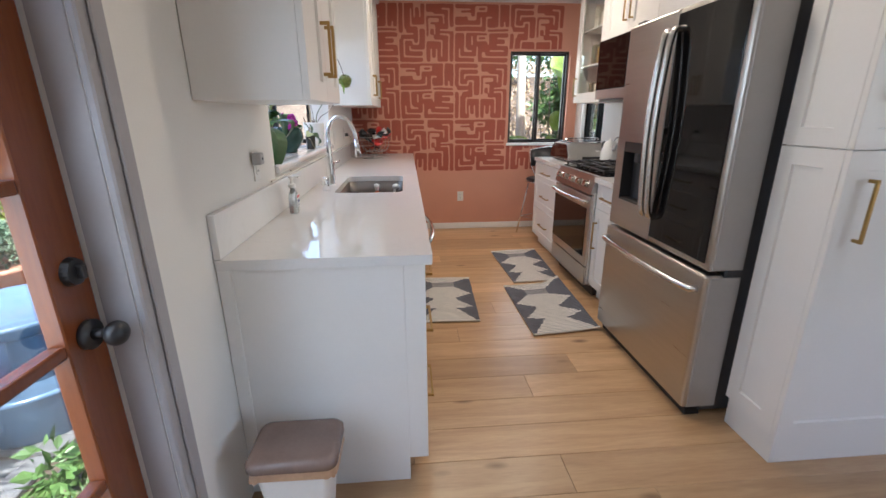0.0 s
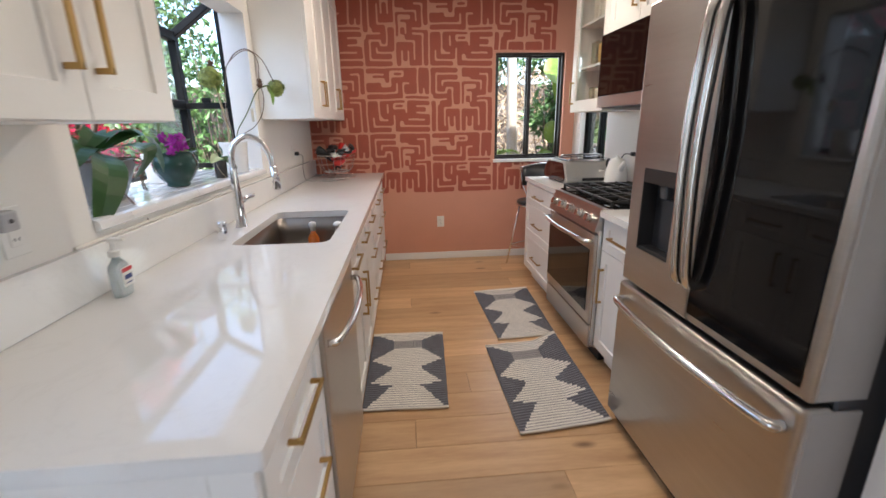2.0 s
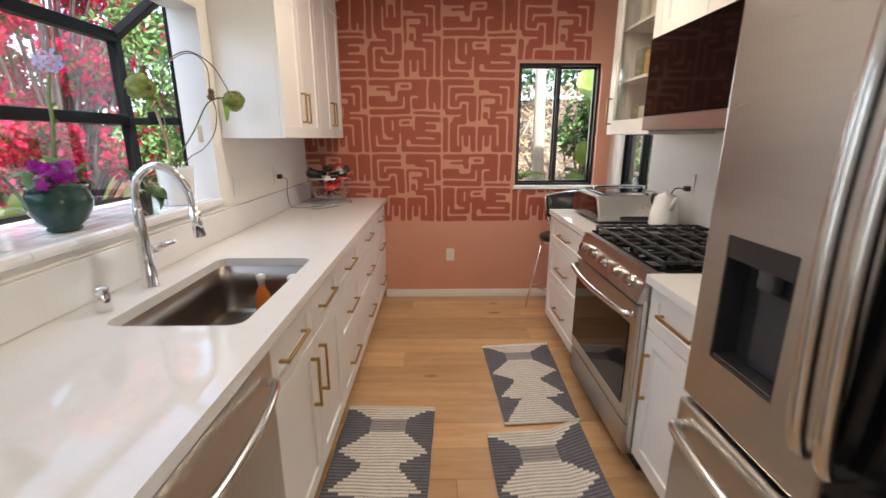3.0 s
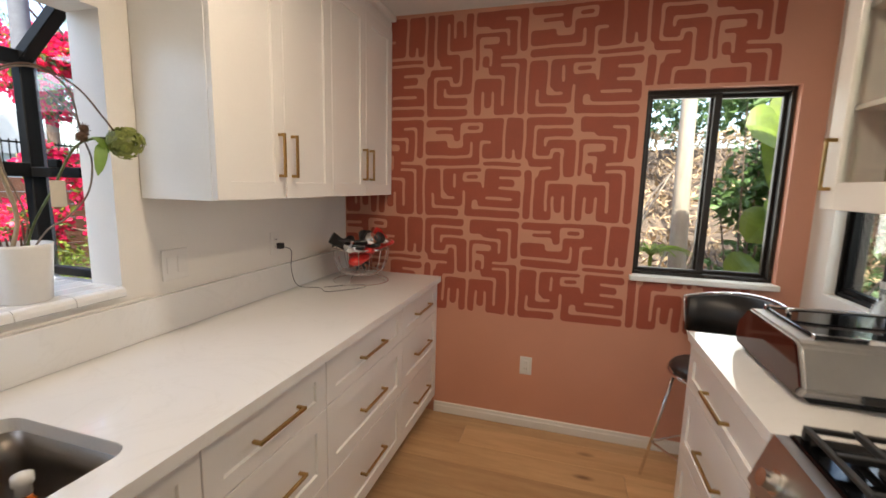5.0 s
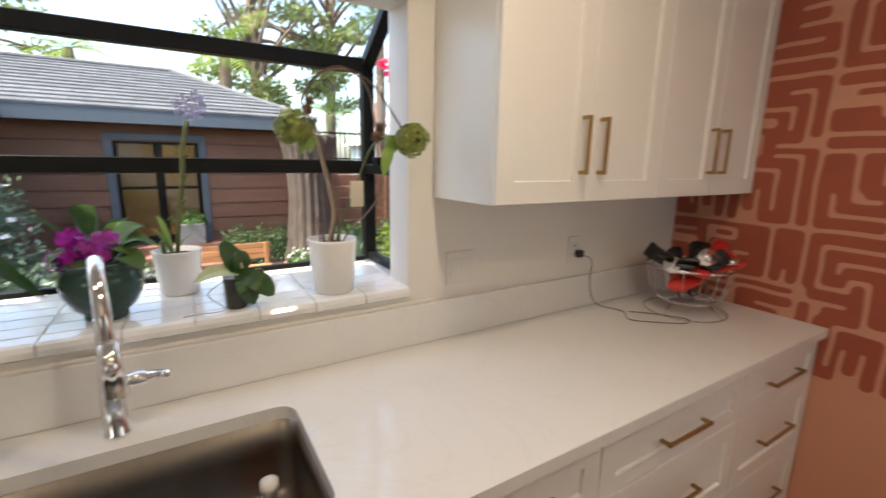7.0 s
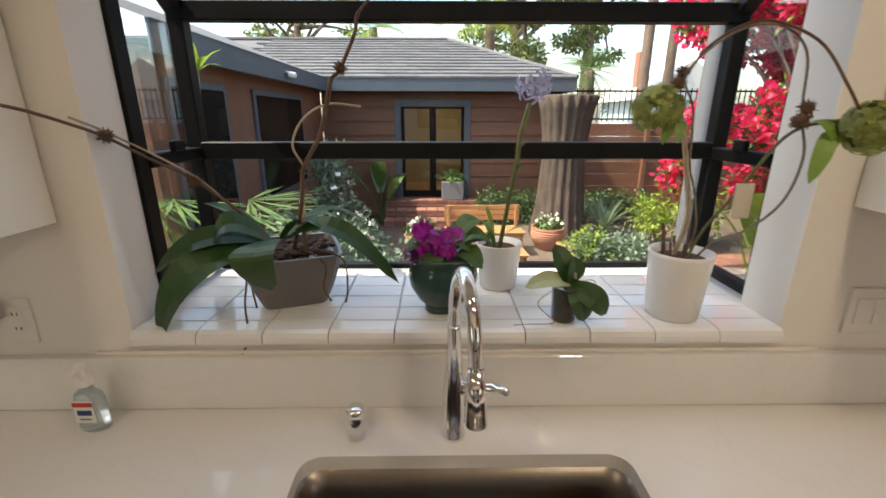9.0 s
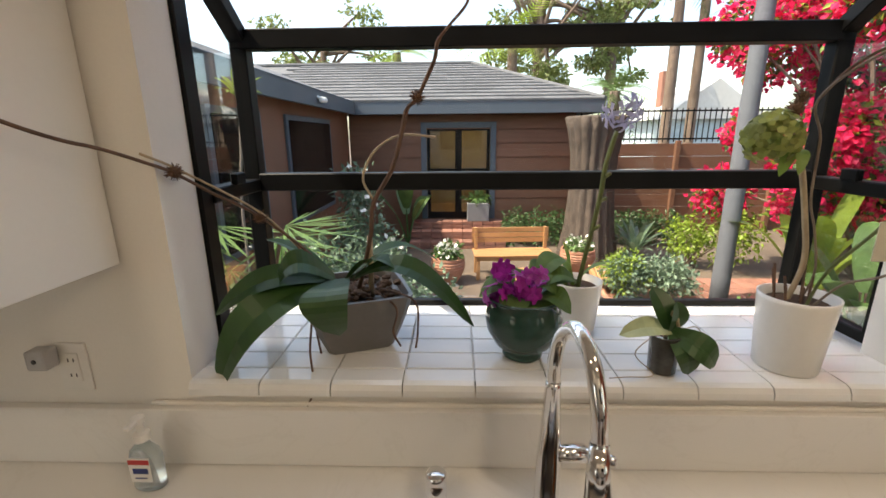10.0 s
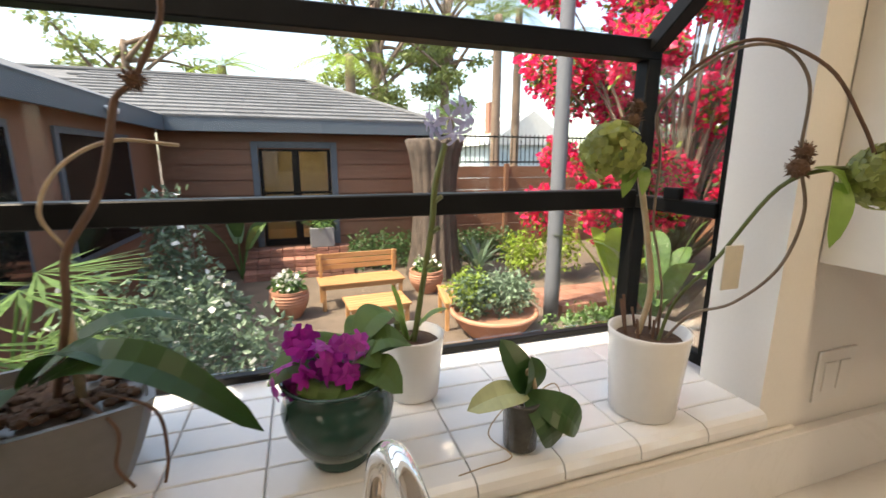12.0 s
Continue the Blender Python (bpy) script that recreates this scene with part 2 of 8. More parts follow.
def solo(name, bm, material, label="", category="", group="", kind="", smooth=False):
    """A thing that is one mesh, with its origin at the middle of its base."""
    lo = [min(v.co[i] for v in bm.verts) for i in range(3)]
    hi = [max(v.co[i] for v in bm.verts) for i in range(3)]
    base = Vector(((lo[0] + hi[0]) / 2, (lo[1] + hi[1]) / 2, lo[2]))
    bmesh.ops.translate(bm, verts=bm.verts, vec=-base)
    ob = part(name, bm, material, None, "", smooth)
    ob.location = base
    return tagged(ob, label, category, group, kind)


def box(bm, x0, y0, z0, x1, y1, z1, bevel=0.0, segments=1, index=0):
    made = bmesh.ops.create_cube(bm, size=1.0)["verts"]
    for v in made:
        v.co = Vector(((x0 + x1) / 2 + v.co.x * (x1 - x0), (y0 + y1) / 2 + v.co.y * (y1 - y0), (z0 + z1) / 2 + v.co.z * (z1 - z0)))
    faces = {f for v in made for f in v.link_faces}
    for f in faces:
        f.material_index = index
    if bevel:
        edges = list({e for v in made for e in v.link_edges})
        out = bmesh.ops.bevel(bm, geom=edges, offset=min(bevel, 0.45 * min(abs(x1 - x0), abs(y1 - y0), abs(z1 - z0))), segments=segments, affect="EDGES", profile=0.5)
        for f in out["faces"]:
            f.material_index = index
    return bm


def boxed(x0, y0, z0, x1, y1, z1, bevel=0.0, segments=1):
    return box(bmesh.new(), x0, y0, z0, x1, y1, z1, bevel, segments)


def rod(bm, a, b, r0, r1=None, sides=10, caps=True, index=0):
    a, b = Vector(a), Vector(b)
    r1 = r0 if r1 is None else r1
    way = b - a
    if way.length < 1e-6:
        return bm
    turn = way.to_track_quat("Z", "Y").to_matrix().to_4x4()
    made = bmesh.ops.create_cone(bm, cap_ends=caps, segments=sides, radius1=r0, radius2=r1, depth=way.length, matrix=Matrix.Translation((a + b) / 2) @ turn)["verts"]
    for f in {f for v in made for f in v.link_faces}:
        f.material_index = index
    return bm


def tube(bm, points, radii, sides=8, index=0):
    """A round tube along a smooth line of points."""
    points = [Vector(p) for p in points]
    if not isinstance(radii, (list, tuple)):
        radii = [radii] * len(points)
    rings, side = [], None
    for i, p in enumerate(points):
        way = (points[min(i + 1, len(points) - 1)] - points[max(i - 1, 0)]).normalized()
        if side is None:
            side = way.orthogonal().normalized()
        side = (side - way * side.dot(way)).normalized()
        other = way.cross(side)
        rings.append([bm.verts.new(p + (side * math.cos(a) + other * math.sin(a)) * radii[i]) for a in (2 * math.pi * k / sides for k in range(sides))])
    for a, b in zip(rings, rings[1:]):
        for k in range(sides):
            bm.faces.new((a[k], a[(k + 1) % sides], b[(k + 1) % sides], b[k])).material_index = index
    bm.faces.new(rings[0][::-1]).material_index = index
    bm.faces.new(rings[-1]).material_index = index
    return bm


def smooth_line(points, steps=8):
    """A Catmull-Rom line through the points."""
    p = [Vector(q) for q in points]
    p = [2 * p[0] - p[1]] + p + [2 * p[-1] - p[-2]]
    out = []
    for i in range(1, len(p) - 2):
        for k in range(steps):
            t = k / steps
            out.append(0.5 * (2 * p[i] + (p[i + 1] - p[i - 1]) * t + (2 * p[i - 1] - 5 * p[i] + 4 * p[i + 1] - p[i + 2]) * t * t + (3 * p[i] - p[i - 1] - 3 * p[i + 1] + p[i + 2]) * t ** 3))
    return out + [p[-2]]


def lathe(bm, profile, place, sides=32, index=0, square=0.0):
    """A turned body: (radius, height) pairs about an upright axis; square pulls it towards a square plan."""
    rings = []
    for r, h in profile:
        ring = []
        for k in range(sides):
            a = 2 * math.pi * (k + 0.5) / sides
            c, s = math.cos(a), math.sin(a)
            stretch = 1 + square * (1 / max(abs(c), abs(s)) - 1)
            ring.append(bm.verts.new((place[0] + c * r * stretch, place[1] + s * r * stretch, place[2] + h)))
        rings.append(ring)
    for a, b in zip(rings, rings[1:]):
        for k in range(sides):
            bm.faces.new((a[k], a[(k + 1) % sides], b[(k + 1) % sides], b[k])).material_index = index
    bm.faces.new(rings[0][::-1]).material_index = index
    bm.faces.new(rings[-1]).material_index = index
    return bm


def moved(bm, m):
    bmesh.ops.transform(bm, matrix=m, verts=bm.verts)
    return bm


# a front in the plane x = face, that looks towards side (+1 or -1) along x
def shaker_front(face, side, y0, y1, z0, z1, rail=0.06, thick=0.02):
    """One board with a sunk panel inside its frame."""
    bm = bmesh.new()
    r = min(rail, (z1 - z0) * 0.28)
    back, deep = face - side * thick, face - side * 0.009

    def ring(x, d, e):
        return [bm.verts.new((x, y, z)) for y, z in ((y0 + d, z0 + e), (y1 - d, z0 + e), (y1 - d, z1 - e), (y0 + d, z1 - e))]
    rings = [ring(back, 0, 0), ring(face - side * 0.0015, 0, 0), ring(face, 0.0015, 0.0015), ring(face, rail, r), ring(deep, rail + 0.0025, r + 0.0025)]
    for a, b in zip(rings, rings[1:]):
        for k in range(4):
            bm.faces.new((a[k], a[(k + 1) % 4], b[(k + 1) % 4], b[k]))
    bm.faces.new(rings[0])
    bm.faces.new(rings[-1])
    bmesh.ops.recalc_face_normals(bm, faces=bm.faces)
    return bm


def bar_pull(face, side, y0, z0, y1, z1, out=0.032, w=0.0055):
    """A square bar pull between two posts on the front x = face."""
    bm = bmesh.new()
    xo = face + side * out
    upright = abs(z1 - z0) > abs(y1 - y0)
    if upright:
        box(bm, min(xo, xo - side * 0.009), y0 - w, z0, max(xo, xo - side * 0.009), y0 + w, z1, 0.001)
        for z in (z0 + 0.006, z1 - 0.006):
            box(bm, min(face, xo), y0 - w * 0.9, z - w, max(face, xo), y0 + w * 0.9, z + w, 0.001)
    else:
        box(bm, min(xo, xo - side * 0.009), y0, z0 - w, max(xo, xo - side * 0.009), y1, z0 + w, 0.001)
        for y in (y0 + 0.006, y1 - 0.006):
            box(bm, min(face, xo), y - w, z0 - w * 0.9, max(face, xo), y + w, z0 + w * 0.9, 0.001)
    return bm


def wall_with_holes(name, axis, at, thick, lo, hi, z0, z1, holes, material, label, other=None):
    """A wall across one axis from at to at + thick, in pieces round its openings (a0, a1, z0, z1)."""
    bm = bmesh.new()
    cuts = sorted({lo, hi, *[h[0] for h in holes], *[h[1] for h in holes]})
    for a, b in zip(cuts, cuts[1:]):
        spans, bottom = [], z0
        for h in sorted((h for h in holes if h[0] <= a + 1e-6 and h[1] >= b - 1e-6), key=lambda h: h[2]):
            spans.append((bottom, h[2]))
            bottom = h[3]
        spans.append((bottom, z1))
        for za, zb in spans:
            if zb - za > 1e-4:
                p, q = min(at, at + thick), max(at, at + thick)
                box(bm, *((p, a, za, q, b, zb) if axis == "x" else (a, p, za, b, q, zb)))
    bmesh.ops.remove_doubles(bm, verts=bm.verts, dist=1e-5)
    ob = part(name, bm, material)
    return tagged(ob, label, "wall", kind="structure")


# ---- structure: floor, walls, ceiling ----
X_LEFT, X_RIGHT, Y_FAR, CEILING = -0.25, 2.34, 5.462, 2.49
Y_BACK, X_DINING = -3.2, 4.6
WIN_Y0, WIN_Y1, SILL_Z, WIN_Z1 = 2.395, 3.95, 1.118, 2.005
MURAL_WIN = (1.54, 2.222, 1.018, 2.013)
SIDE_WIN = (4.72, 5.28, 1.03, 2.0)
DOOR_Y0, DOOR_Y1, DOOR_Z1 = 0.30, 1.265, 2.06

wall_west = wall_with_holes("wall_west", "x", X_LEFT, -0.14, Y_BACK, Y_FAR + 0.14, -0.3, CEILING + 0.1,
                            [(WIN_Y0, WIN_Y1, SILL_Z - 0.02, WIN_Z1), (DOOR_Y0, DOOR_Y1, 0.0, DOOR_Z1)], WALL_WHITE, "smooth white painted plaster wall with a deep garden window")
wall_north = wall_with_holes("wall_north", "y", Y_FAR, 0.14, X_LEFT, X_RIGHT + 0.14, -0.3, CEILING + 0.1, [MURAL_WIN], TERRACOTTA_WALL,
                             "terracotta painted end wall behind a geometric mural")
wall_east = wall_with_holes("wall_east", "x", X_RIGHT, 0.14, 1.87, Y_FAR, -0.3, CEILING + 0.1, [SIDE_WIN], WALL_WHITE, "white painted wall behind the range")
wall_south = wall_with_holes("wall_south", "y", Y_BACK, -0.14, X_LEFT, X_DINING, -0.3, CEILING + 0.1, [], WALL_WHITE, "plain white painted dining room wall")
wall_dining = wall_with_holes("wall_dining", "x", X_DINING, 0.14, Y_BACK - 0.14, 2.01, -0.3, CEILING + 0.1, [(-2.2, 0.9, 0.85, 2.2)], WALL_WHITE, "white painted dining room wall with a wide window")
wall_divider = wall_with_holes("wall_divider", "y", 1.872, 0.138, X_RIGHT + 0.14, X_DINING, -0.3, CEILING + 0.1, [], WALL_WHITE, "plain white wall beside the pantry")
ceiling = tagged(part("ceiling", boxed(X_LEFT - 0.14, Y_BACK - 0.14, CEILING, X_DINING + 0.14, Y_FAR + 0.14, CEILING + 0.09), CEILING_WHITE),
                 "matt white painted ceiling", "ceiling", kind="structure")
# unseen overhang, added to block direct sun from the windows
eaves = tagged(part("eaves", boxed(-0.3, Y_BACK - 0.7, CEILING + 0.102, X_DINING + 0.8, Y_FAR + 0.6, CEILING + 0.22, 0.01), CASING_GREY),
               "grey unseen roof overhang added to keep direct sun out", "eaves", kind="structure")

baseboard = part("baseboard", bmesh.new(), CABINET_WHITE)
bm = bmesh.new()
box(bm, 0.40, Y_FAR - 0.014, 0.002, X_RIGHT, Y_FAR, 0.072, 0.003)
box(bm, 0.40, Y_FAR - 0.019, 0.002, X_RIGHT, Y_FAR - 0.0135, 0.052, 0.003)
bm.to_mesh(baseboard.data)
bm.free()
tagged(baseboard, "white moulded baseboard along the terracotta wall", "baseboard", kind="structure")


# ---- mural: two square stencil blocks in a checkerboard, hand painted with soft corners ----
STENCIL = {
    "X": (
        "########################.#####", "###########.......######.#####", ".........##..####.######.#####", "...########.......######.#####",
        ".........##.############.#####", ".........##.############.#####", "#######.....##.##....###.#####", "#######.....##.##.######.#####",
        "##############.##.######.##.##", "##############.##.######.##.##", "...............##.######.##.##", "#################.............",
        "#################.############", "..............................", "#####.############.###########", "#####.###.##.......###########",
        "#####.###.##.####..####.......", "#####.###.##.......#########..", "#####.###.########.#########..", "#####.###.########.####.......",
        "#####.######.#################", "##.##..#####.#################", "##.##.....##.######.........##", "##.#########.##..#############",
        "##.#########.##..#############", "##...........##...............", "###########..#################", "###########..#################",
    ),
    "Y": (
        "#############..###############", "#############..###############", "##.............########.....##", "##.##########..############.##",
        "##.##########......########.##", "##.##....................##.##", "##.##.########.#########.##.##", "##.##.########.#......##.##.##",
        "##.####....###.#......##.##.##", "##.####.##.###.#.#######.##.##", "##......##.###.#....#######.##", ".#########.###.#....#######...",
        ".#########.###.#.##.##........", "........##.###.#.##.##########", "##..######.###.#.##.##......##", "##..######.###.#...########.##",
        "##.#######.........########.##", "##.###..................###.##", "##.###.#######.########.###.##", "##.###.#######.########.###.##",
        "##.###.#######.########.###.##", "##.###.#.##.##.##.##.##.###.##", "##.###.#.##.##.##.##.##.###.##", "##.###.#.##.##.##.##.##.###.##",
        "##.###.#.##.##.##.##.##.###.##", "##.###.#.##.##.##.##.##.###.##", "##.#####....##.##....######.##", "##.#####....##.##....######.##",
    ),
}


def paint_mural():
    block_w, block_h, cell = 0.607, 0.594, 3
    x0, z1, x_end = 0.315 - block_w, 2.468, 2.115
    columns = ("XYX", "TXY", "XYX", "YXY")
    high, wide = 29, 31
    cells = np.zeros((len(columns[0]) * high, len(columns) * wide))
    art = {key: np.array([[mark == "#" for mark in text] for text in rows], float) for key, rows in STENCIL.items()}
    art["T"] = np.concatenate((art["Y"][::-1, :15], art["Y"][:, 15:]), axis=1)
    for c, order in enumerate(columns):
        for r, key in enumerate(order):
            cells[r * high:r * high + 28, c * wide:c * wide + 30] = art[key]
    field = np.kron(cells, np.ones((cell, cell)))
    kernel = np.exp(-np.linspace(-2, 2, 5) ** 2 / 2.2)
    kernel /= kernel.sum()
    for _ in range(2):
        field = np.apply_along_axis(lambda v: np.convolve(v, kernel, "same"), 0, field)
        field = np.apply_along_axis(lambda v: np.convolve(v, kernel, "same"), 1, field)
    level = 0.46
    sx, sz = block_w / (wide * cell), block_h / (high * cell)
    verts, faces, index = [], [], {}

    def corner(key, i, k):
        if key not in index:
            x, z = x0 + k * sx, z1 - i * sz
            x += 0.006 * noise.noise((x * 4, z * 4, 1.7)) + 0.004 * noise.noise((x * 11, z * 11, 4))
            z += 0.007 * noise.noise((x * 4, z * 4, 9.2)) + 0.004 * noise.noise((x * 11, z * 11, 7))
            index[key] = len(verts)
            verts.append((x, Y_FAR - 0.003, z))
        return index[key]
    n_i, n_k = field.shape
    for i in range(n_i - 1):
        for k in range(n_k - 1):
            x, z = x0 + k * sx, z1 - i * sz
            if x < X_LEFT + 0.004 or x > x_end or z < 0.68:
                continue
            if MURAL_WIN[0] - 0.012 < x + sx and z - sz < MURAL_WIN[3] + 0.012 and z > MURAL_WIN[2] - 0.03:
                continue
            ring = ((i, k), (i, k + 1), (i + 1, k + 1), (i + 1, k))
            values = [field[p] for p in ring]
            if max(values) <= level:
                continue
            face = []
            for a in range(4):
                p, q, fp, fq = ring[a], ring[(a + 1) % 4], values[a], values[(a + 1) % 4]
                if fp > level:
                    face.append(corner(p, *p))
                if (fp > level) != (fq > level):
                    t = (level - fp) / (fq - fp)
                    face.append(corner((min(p, q), max(p, q)), p[0] + (q[0] - p[0]) * t, p[1] + (q[1] - p[1]) * t))
            if len(face) > 2:
                faces.append(face)
    me = bpy.data.meshes.new("mural")
    me.from_pydata(verts, [], faces)
    me.materials.append(MURAL_RED)
    return tagged(new("mural", me), "brick-red hand-painted geometric maze mural on the terracotta wall", "mural", kind="structure")


mural = paint_mural()


# ---- windows ----
def sliding_window(name, x0, x1, z0, z1, y, label, material):
    """A two-light sliding window in a wall across y."""
    win = thing(name, ((x0 + x1) / 2, y, z0), label, "window", kind="structure")
    bm = bmesh.new()
    f = 0.02
    box(bm, x0, y + 0.045, z0, x0 + f, y + 0.135, z1, 0.003)
    box(bm, x1 - f, y + 0.045, z0, x1, y + 0.135, z1, 0.003)
    box(bm, x0 + f, y + 0.045, z1 - f, x1 - f, y + 0.135, z1, 0.003)
    box(bm, x0 + f, y + 0.045, z0, x1 - f, y + 0.135, z0 + f, 0.003)
    part("window_frame", bm, material, win)
    mid = (x0 + x1) / 2

    def rim(edge):
        return 0.032 if abs(edge - mid) < 0.05 else 0.016
    for a, b, off in ((x0 + f, mid + 0.022, 0.058), (mid - 0.022, x1 - f, 0.092)):
        bm = bmesh.new()
        for q in ((a, z0 + f, a + rim(a), z1 - f), (b - rim(b), z0 + f, b, z1 - f), (a + rim(a), z0 + f, b - rim(b), z0 + f + 0.02), (a + rim(a), z1 - f - 0.02, b - rim(b), z1 - f)):
            box(bm, q[0], y + off, q[1], q[2], y + off + 0.028, q[3], 0.002)
        sash = part("sash", bm, material, win)
        pane = part("pane", boxed(a + 0.015, y + off + 0.012, z0 + f + 0.018, b - 0.015, y + off + 0.016, z1 - f - 0.018), GLASS, sash)
        pane.visible_shadow = False
    return win


window_2 = sliding_window("window_2", *MURAL_WIN, Y_FAR, "dark bronze sliding window in the terracotta wall", BRONZE_FRAME)
part("window_sill", boxed(MURAL_WIN[0] - 0.015, Y_FAR - 0.03, MURAL_WIN[2] - 0.028, MURAL_WIN[1] + 0.015, Y_FAR + 0.045, MURAL_WIN[2] + 0.002, 0.004), CABINET_WHITE, window_2, "white painted sill")

window_3 = sliding_window("window_3", -SIDE_WIN[1], -SIDE_WIN[0], SIDE_WIN[2], SIDE_WIN[3], 0.0, "dark sliding window in the white side wall", BLACK_FRAME)
window_3.matrix_basis = pose(X_RIGHT, 0, 0, 0, 0, -90) @ Matrix.Translation(window_3.location)


# garden window: a glazed box that projects from the wall
FRONT_X, BACK_X, FRONT_Z, ROOF_Z = -0.68, -0.385, 1.887, 2.09
GW0, GW1 = WIN_Y0 - 0.005, WIN_Y1 + 0.035
window_1 = thing("window_1", (-0.55, (GW0 + GW1) / 2, SILL_Z), "black aluminium garden window box with a sloped glass top", "window", kind="structure")


def bar(name, a, b, w=0.045, d=0.045):
    a, b = Vector(a), Vector(b)
    way = b - a
    bm = boxed(-w / 2, -d / 2, 0, w / 2, d / 2, way.length, 0.003)
    up = way.normalized()
    side = Vector((1, 0, 0)) if abs(up.x) < 0.5 else Vector((0, 1, 0))
    side = (side - up * side.dot(up)).normalized()
    other = up.cross(side)
    m = Matrix((side, other, up)).transposed().to_4x4()
    m.translation = a
    return part(name, moved(bm, m), BLACK_FRAME, window_1)


BASE_Z = SILL_Z + 0.012
for y in (GW0, GW1):
    bar("corner_post", (FRONT_X, y, BASE_Z), (FRONT_X, y, FRONT_Z))
    bar("wall_post", (BACK_X - 0.012, y, BASE_Z), (BACK_X - 0.012, y, ROOF_Z), 0.05, 0.03)
    bar("side_bottom_rail", (FRONT_X + 0.02, y, BASE_Z + 0.015), (BACK_X - 0.03, y, BASE_Z + 0.015), 0.03, 0.03)
    bar("side_middle_rail", (FRONT_X + 0.02, y, 1.50), (BACK_X - 0.03, y, 1.50), 0.045, 0.035)
    bar("sloped_rafter", (FRONT_X, y, FRONT_Z), (BACK_X - 0.012, y, ROOF_Z), 0.045, 0.04)
    box_latch = boxed(FRONT_X + 0.12, y - 0.03 if y > 3 else y + 0.012, 1.515, FRONT_X + 0.17, y - 0.012 if y > 3 else y + 0.03, 1.545, 0.003)
    part("latch", box_latch, BLACK_FRAME, window_1)
    pane = part("side_pane", boxed(FRONT_X + 0.02, y - 0.002, BASE_Z + 0.02, BACK_X - 0.03, y + 0.002, FRONT_Z), GLASS, window_1)
    pane.visible_shadow = False
bar("bottom_rail", (FRONT_X, GW0 + 0.02, BASE_Z + 0.002), (FRONT_X, GW1 - 0.02, BASE_Z + 0.002), 0.024, 0.018)
bar("middle_rail", (FRONT_X, GW0 + 0.02, 1.507), (FRONT_X, GW1 - 0.02, 1.507), 0.048, 0.05)
bar("top_rail", (FRONT_X, GW0 - 0.02, FRONT_Z), (FRONT_X, GW1 + 0.02, FRONT_Z), 0.05, 0.05)
bar("head_rail", (BACK_X - 0.012, GW0, ROOF_Z), (BACK_X - 0.012, GW1, ROOF_Z), 0.04, 0.03)
pane = part("front_pane", boxed(FRONT_X - 0.002, GW0 + 0.02, BASE_Z + 0.02, FRONT_X + 0.002, GW1 - 0.02, FRONT_Z - 0.02), GLASS, window_1)
pane.visible_shadow = False
bm = bmesh.new()
bm.faces.new([bm.verts.new(p) for p in ((FRONT_X, GW0, FRONT_Z + 0.01), (FRONT_X, GW1, FRONT_Z + 0.01), (BACK_X - 0.012, GW1, ROOF_Z + 0.01), (BACK_X - 0.012, GW0, ROOF_Z + 0.01))])
pane = part("sloped_pane", bm, DUSTY_GLASS, window_1)
pane.visible_shadow = False
# hidden floor of the box, and the plaster head above the opening
sill_bed = tagged(part("sill_bed", box(boxed(FRONT_X - 0.03, GW0 - 0.03, SILL_Z - 0.05, -0.392, GW1 + 0.03, SILL_Z - 0.0135), -0.392, WIN_Y0 + 0.001, SILL_Z - 0.0195, X_LEFT - 0.002, WIN_Y1 - 0.001, SILL_Z - 0.0135), GROUT), "pale grout bed beneath the sill tiles", "sill", kind="structure")


# ---- garden door ----
door_1 = thing("door_1", (-0.33, 0.78, 0.0), "varnished orange-brown wooden glazed door with black knob, shut", "door", kind="structure")
DX0, DX1 = -0.365, -0.325
bm = bmesh.new()
box(bm, DX0, 1.155, 0.01, DX1, 1.258, 2.04, 0.003)
box(bm, DX0, 0.31, 0.01, DX1, 0.42, 2.04, 0.003)
box(bm, DX0, 0.42, 0.01, DX1, 1.155, 0.24, 0.003)
box(bm, DX0, 0.42, 1.92, DX1, 1.155, 2.04, 0.003)
part("door_frame", bm, DOOR_WOOD, door_1)
for z in (0.565, 0.895, 1.225, 1.56):
    part("glazing_bar", boxed(DX0 + 0.004, 0.42, z - 0.014, DX1 - 0.002, 1.155, z + 0.014, 0.005, 2), DOOR_WOOD, door_1)
part("glazing_bar", boxed(DX0 + 0.006, 0.774, 0.24, DX1 - 0.004, 0.80, 1.92, 0.004), DOOR_WOOD, door_1)
pane = part("pane", boxed(-0.347, 0.415, 0.235, -0.343, 1.16, 1.925), GLASS, door_1)
pane.visible_shadow = False
bm = bmesh.new()
rod(bm, (DX1, 1.212, 0.905), (DX1 + 0.012, 1.212, 0.905), 0.032, sides=20)
rod(bm, (DX1 + 0.012, 1.212, 0.905), (DX1 + 0.04, 1.212, 0.905), 0.011, sides=12)
bmesh.ops.create_uvsphere(bm, u_segments=18, v_segments=12, radius=0.027, matrix=Matrix.Translation((DX1 + 0.058, 1.212, 0.905)) @ Matrix.Diagonal((0.85, 1, 1, 1)))
part("door_knob", bm, BLACK_PLASTIC, door_1, "round black metal knob", smooth=True)
bm = bmesh.new()
rod(bm, (DX1, 1.212, 1.045), (DX1 + 0.014, 1.212, 1.045), 0.03, 0.026, sides=20)
box(bm, DX1 + 0.012, 1.207, 1.03, DX1 + 0.03, 1.217, 1.06, 0.003)
part("deadbolt", bm, BLACK_PLASTIC, door_1, "black deadbolt turn")
door_casing = thing("trim_door_casing", (-0.25, 0.78, 0), "grey painted moulded door casing", "trim", kind="structure")
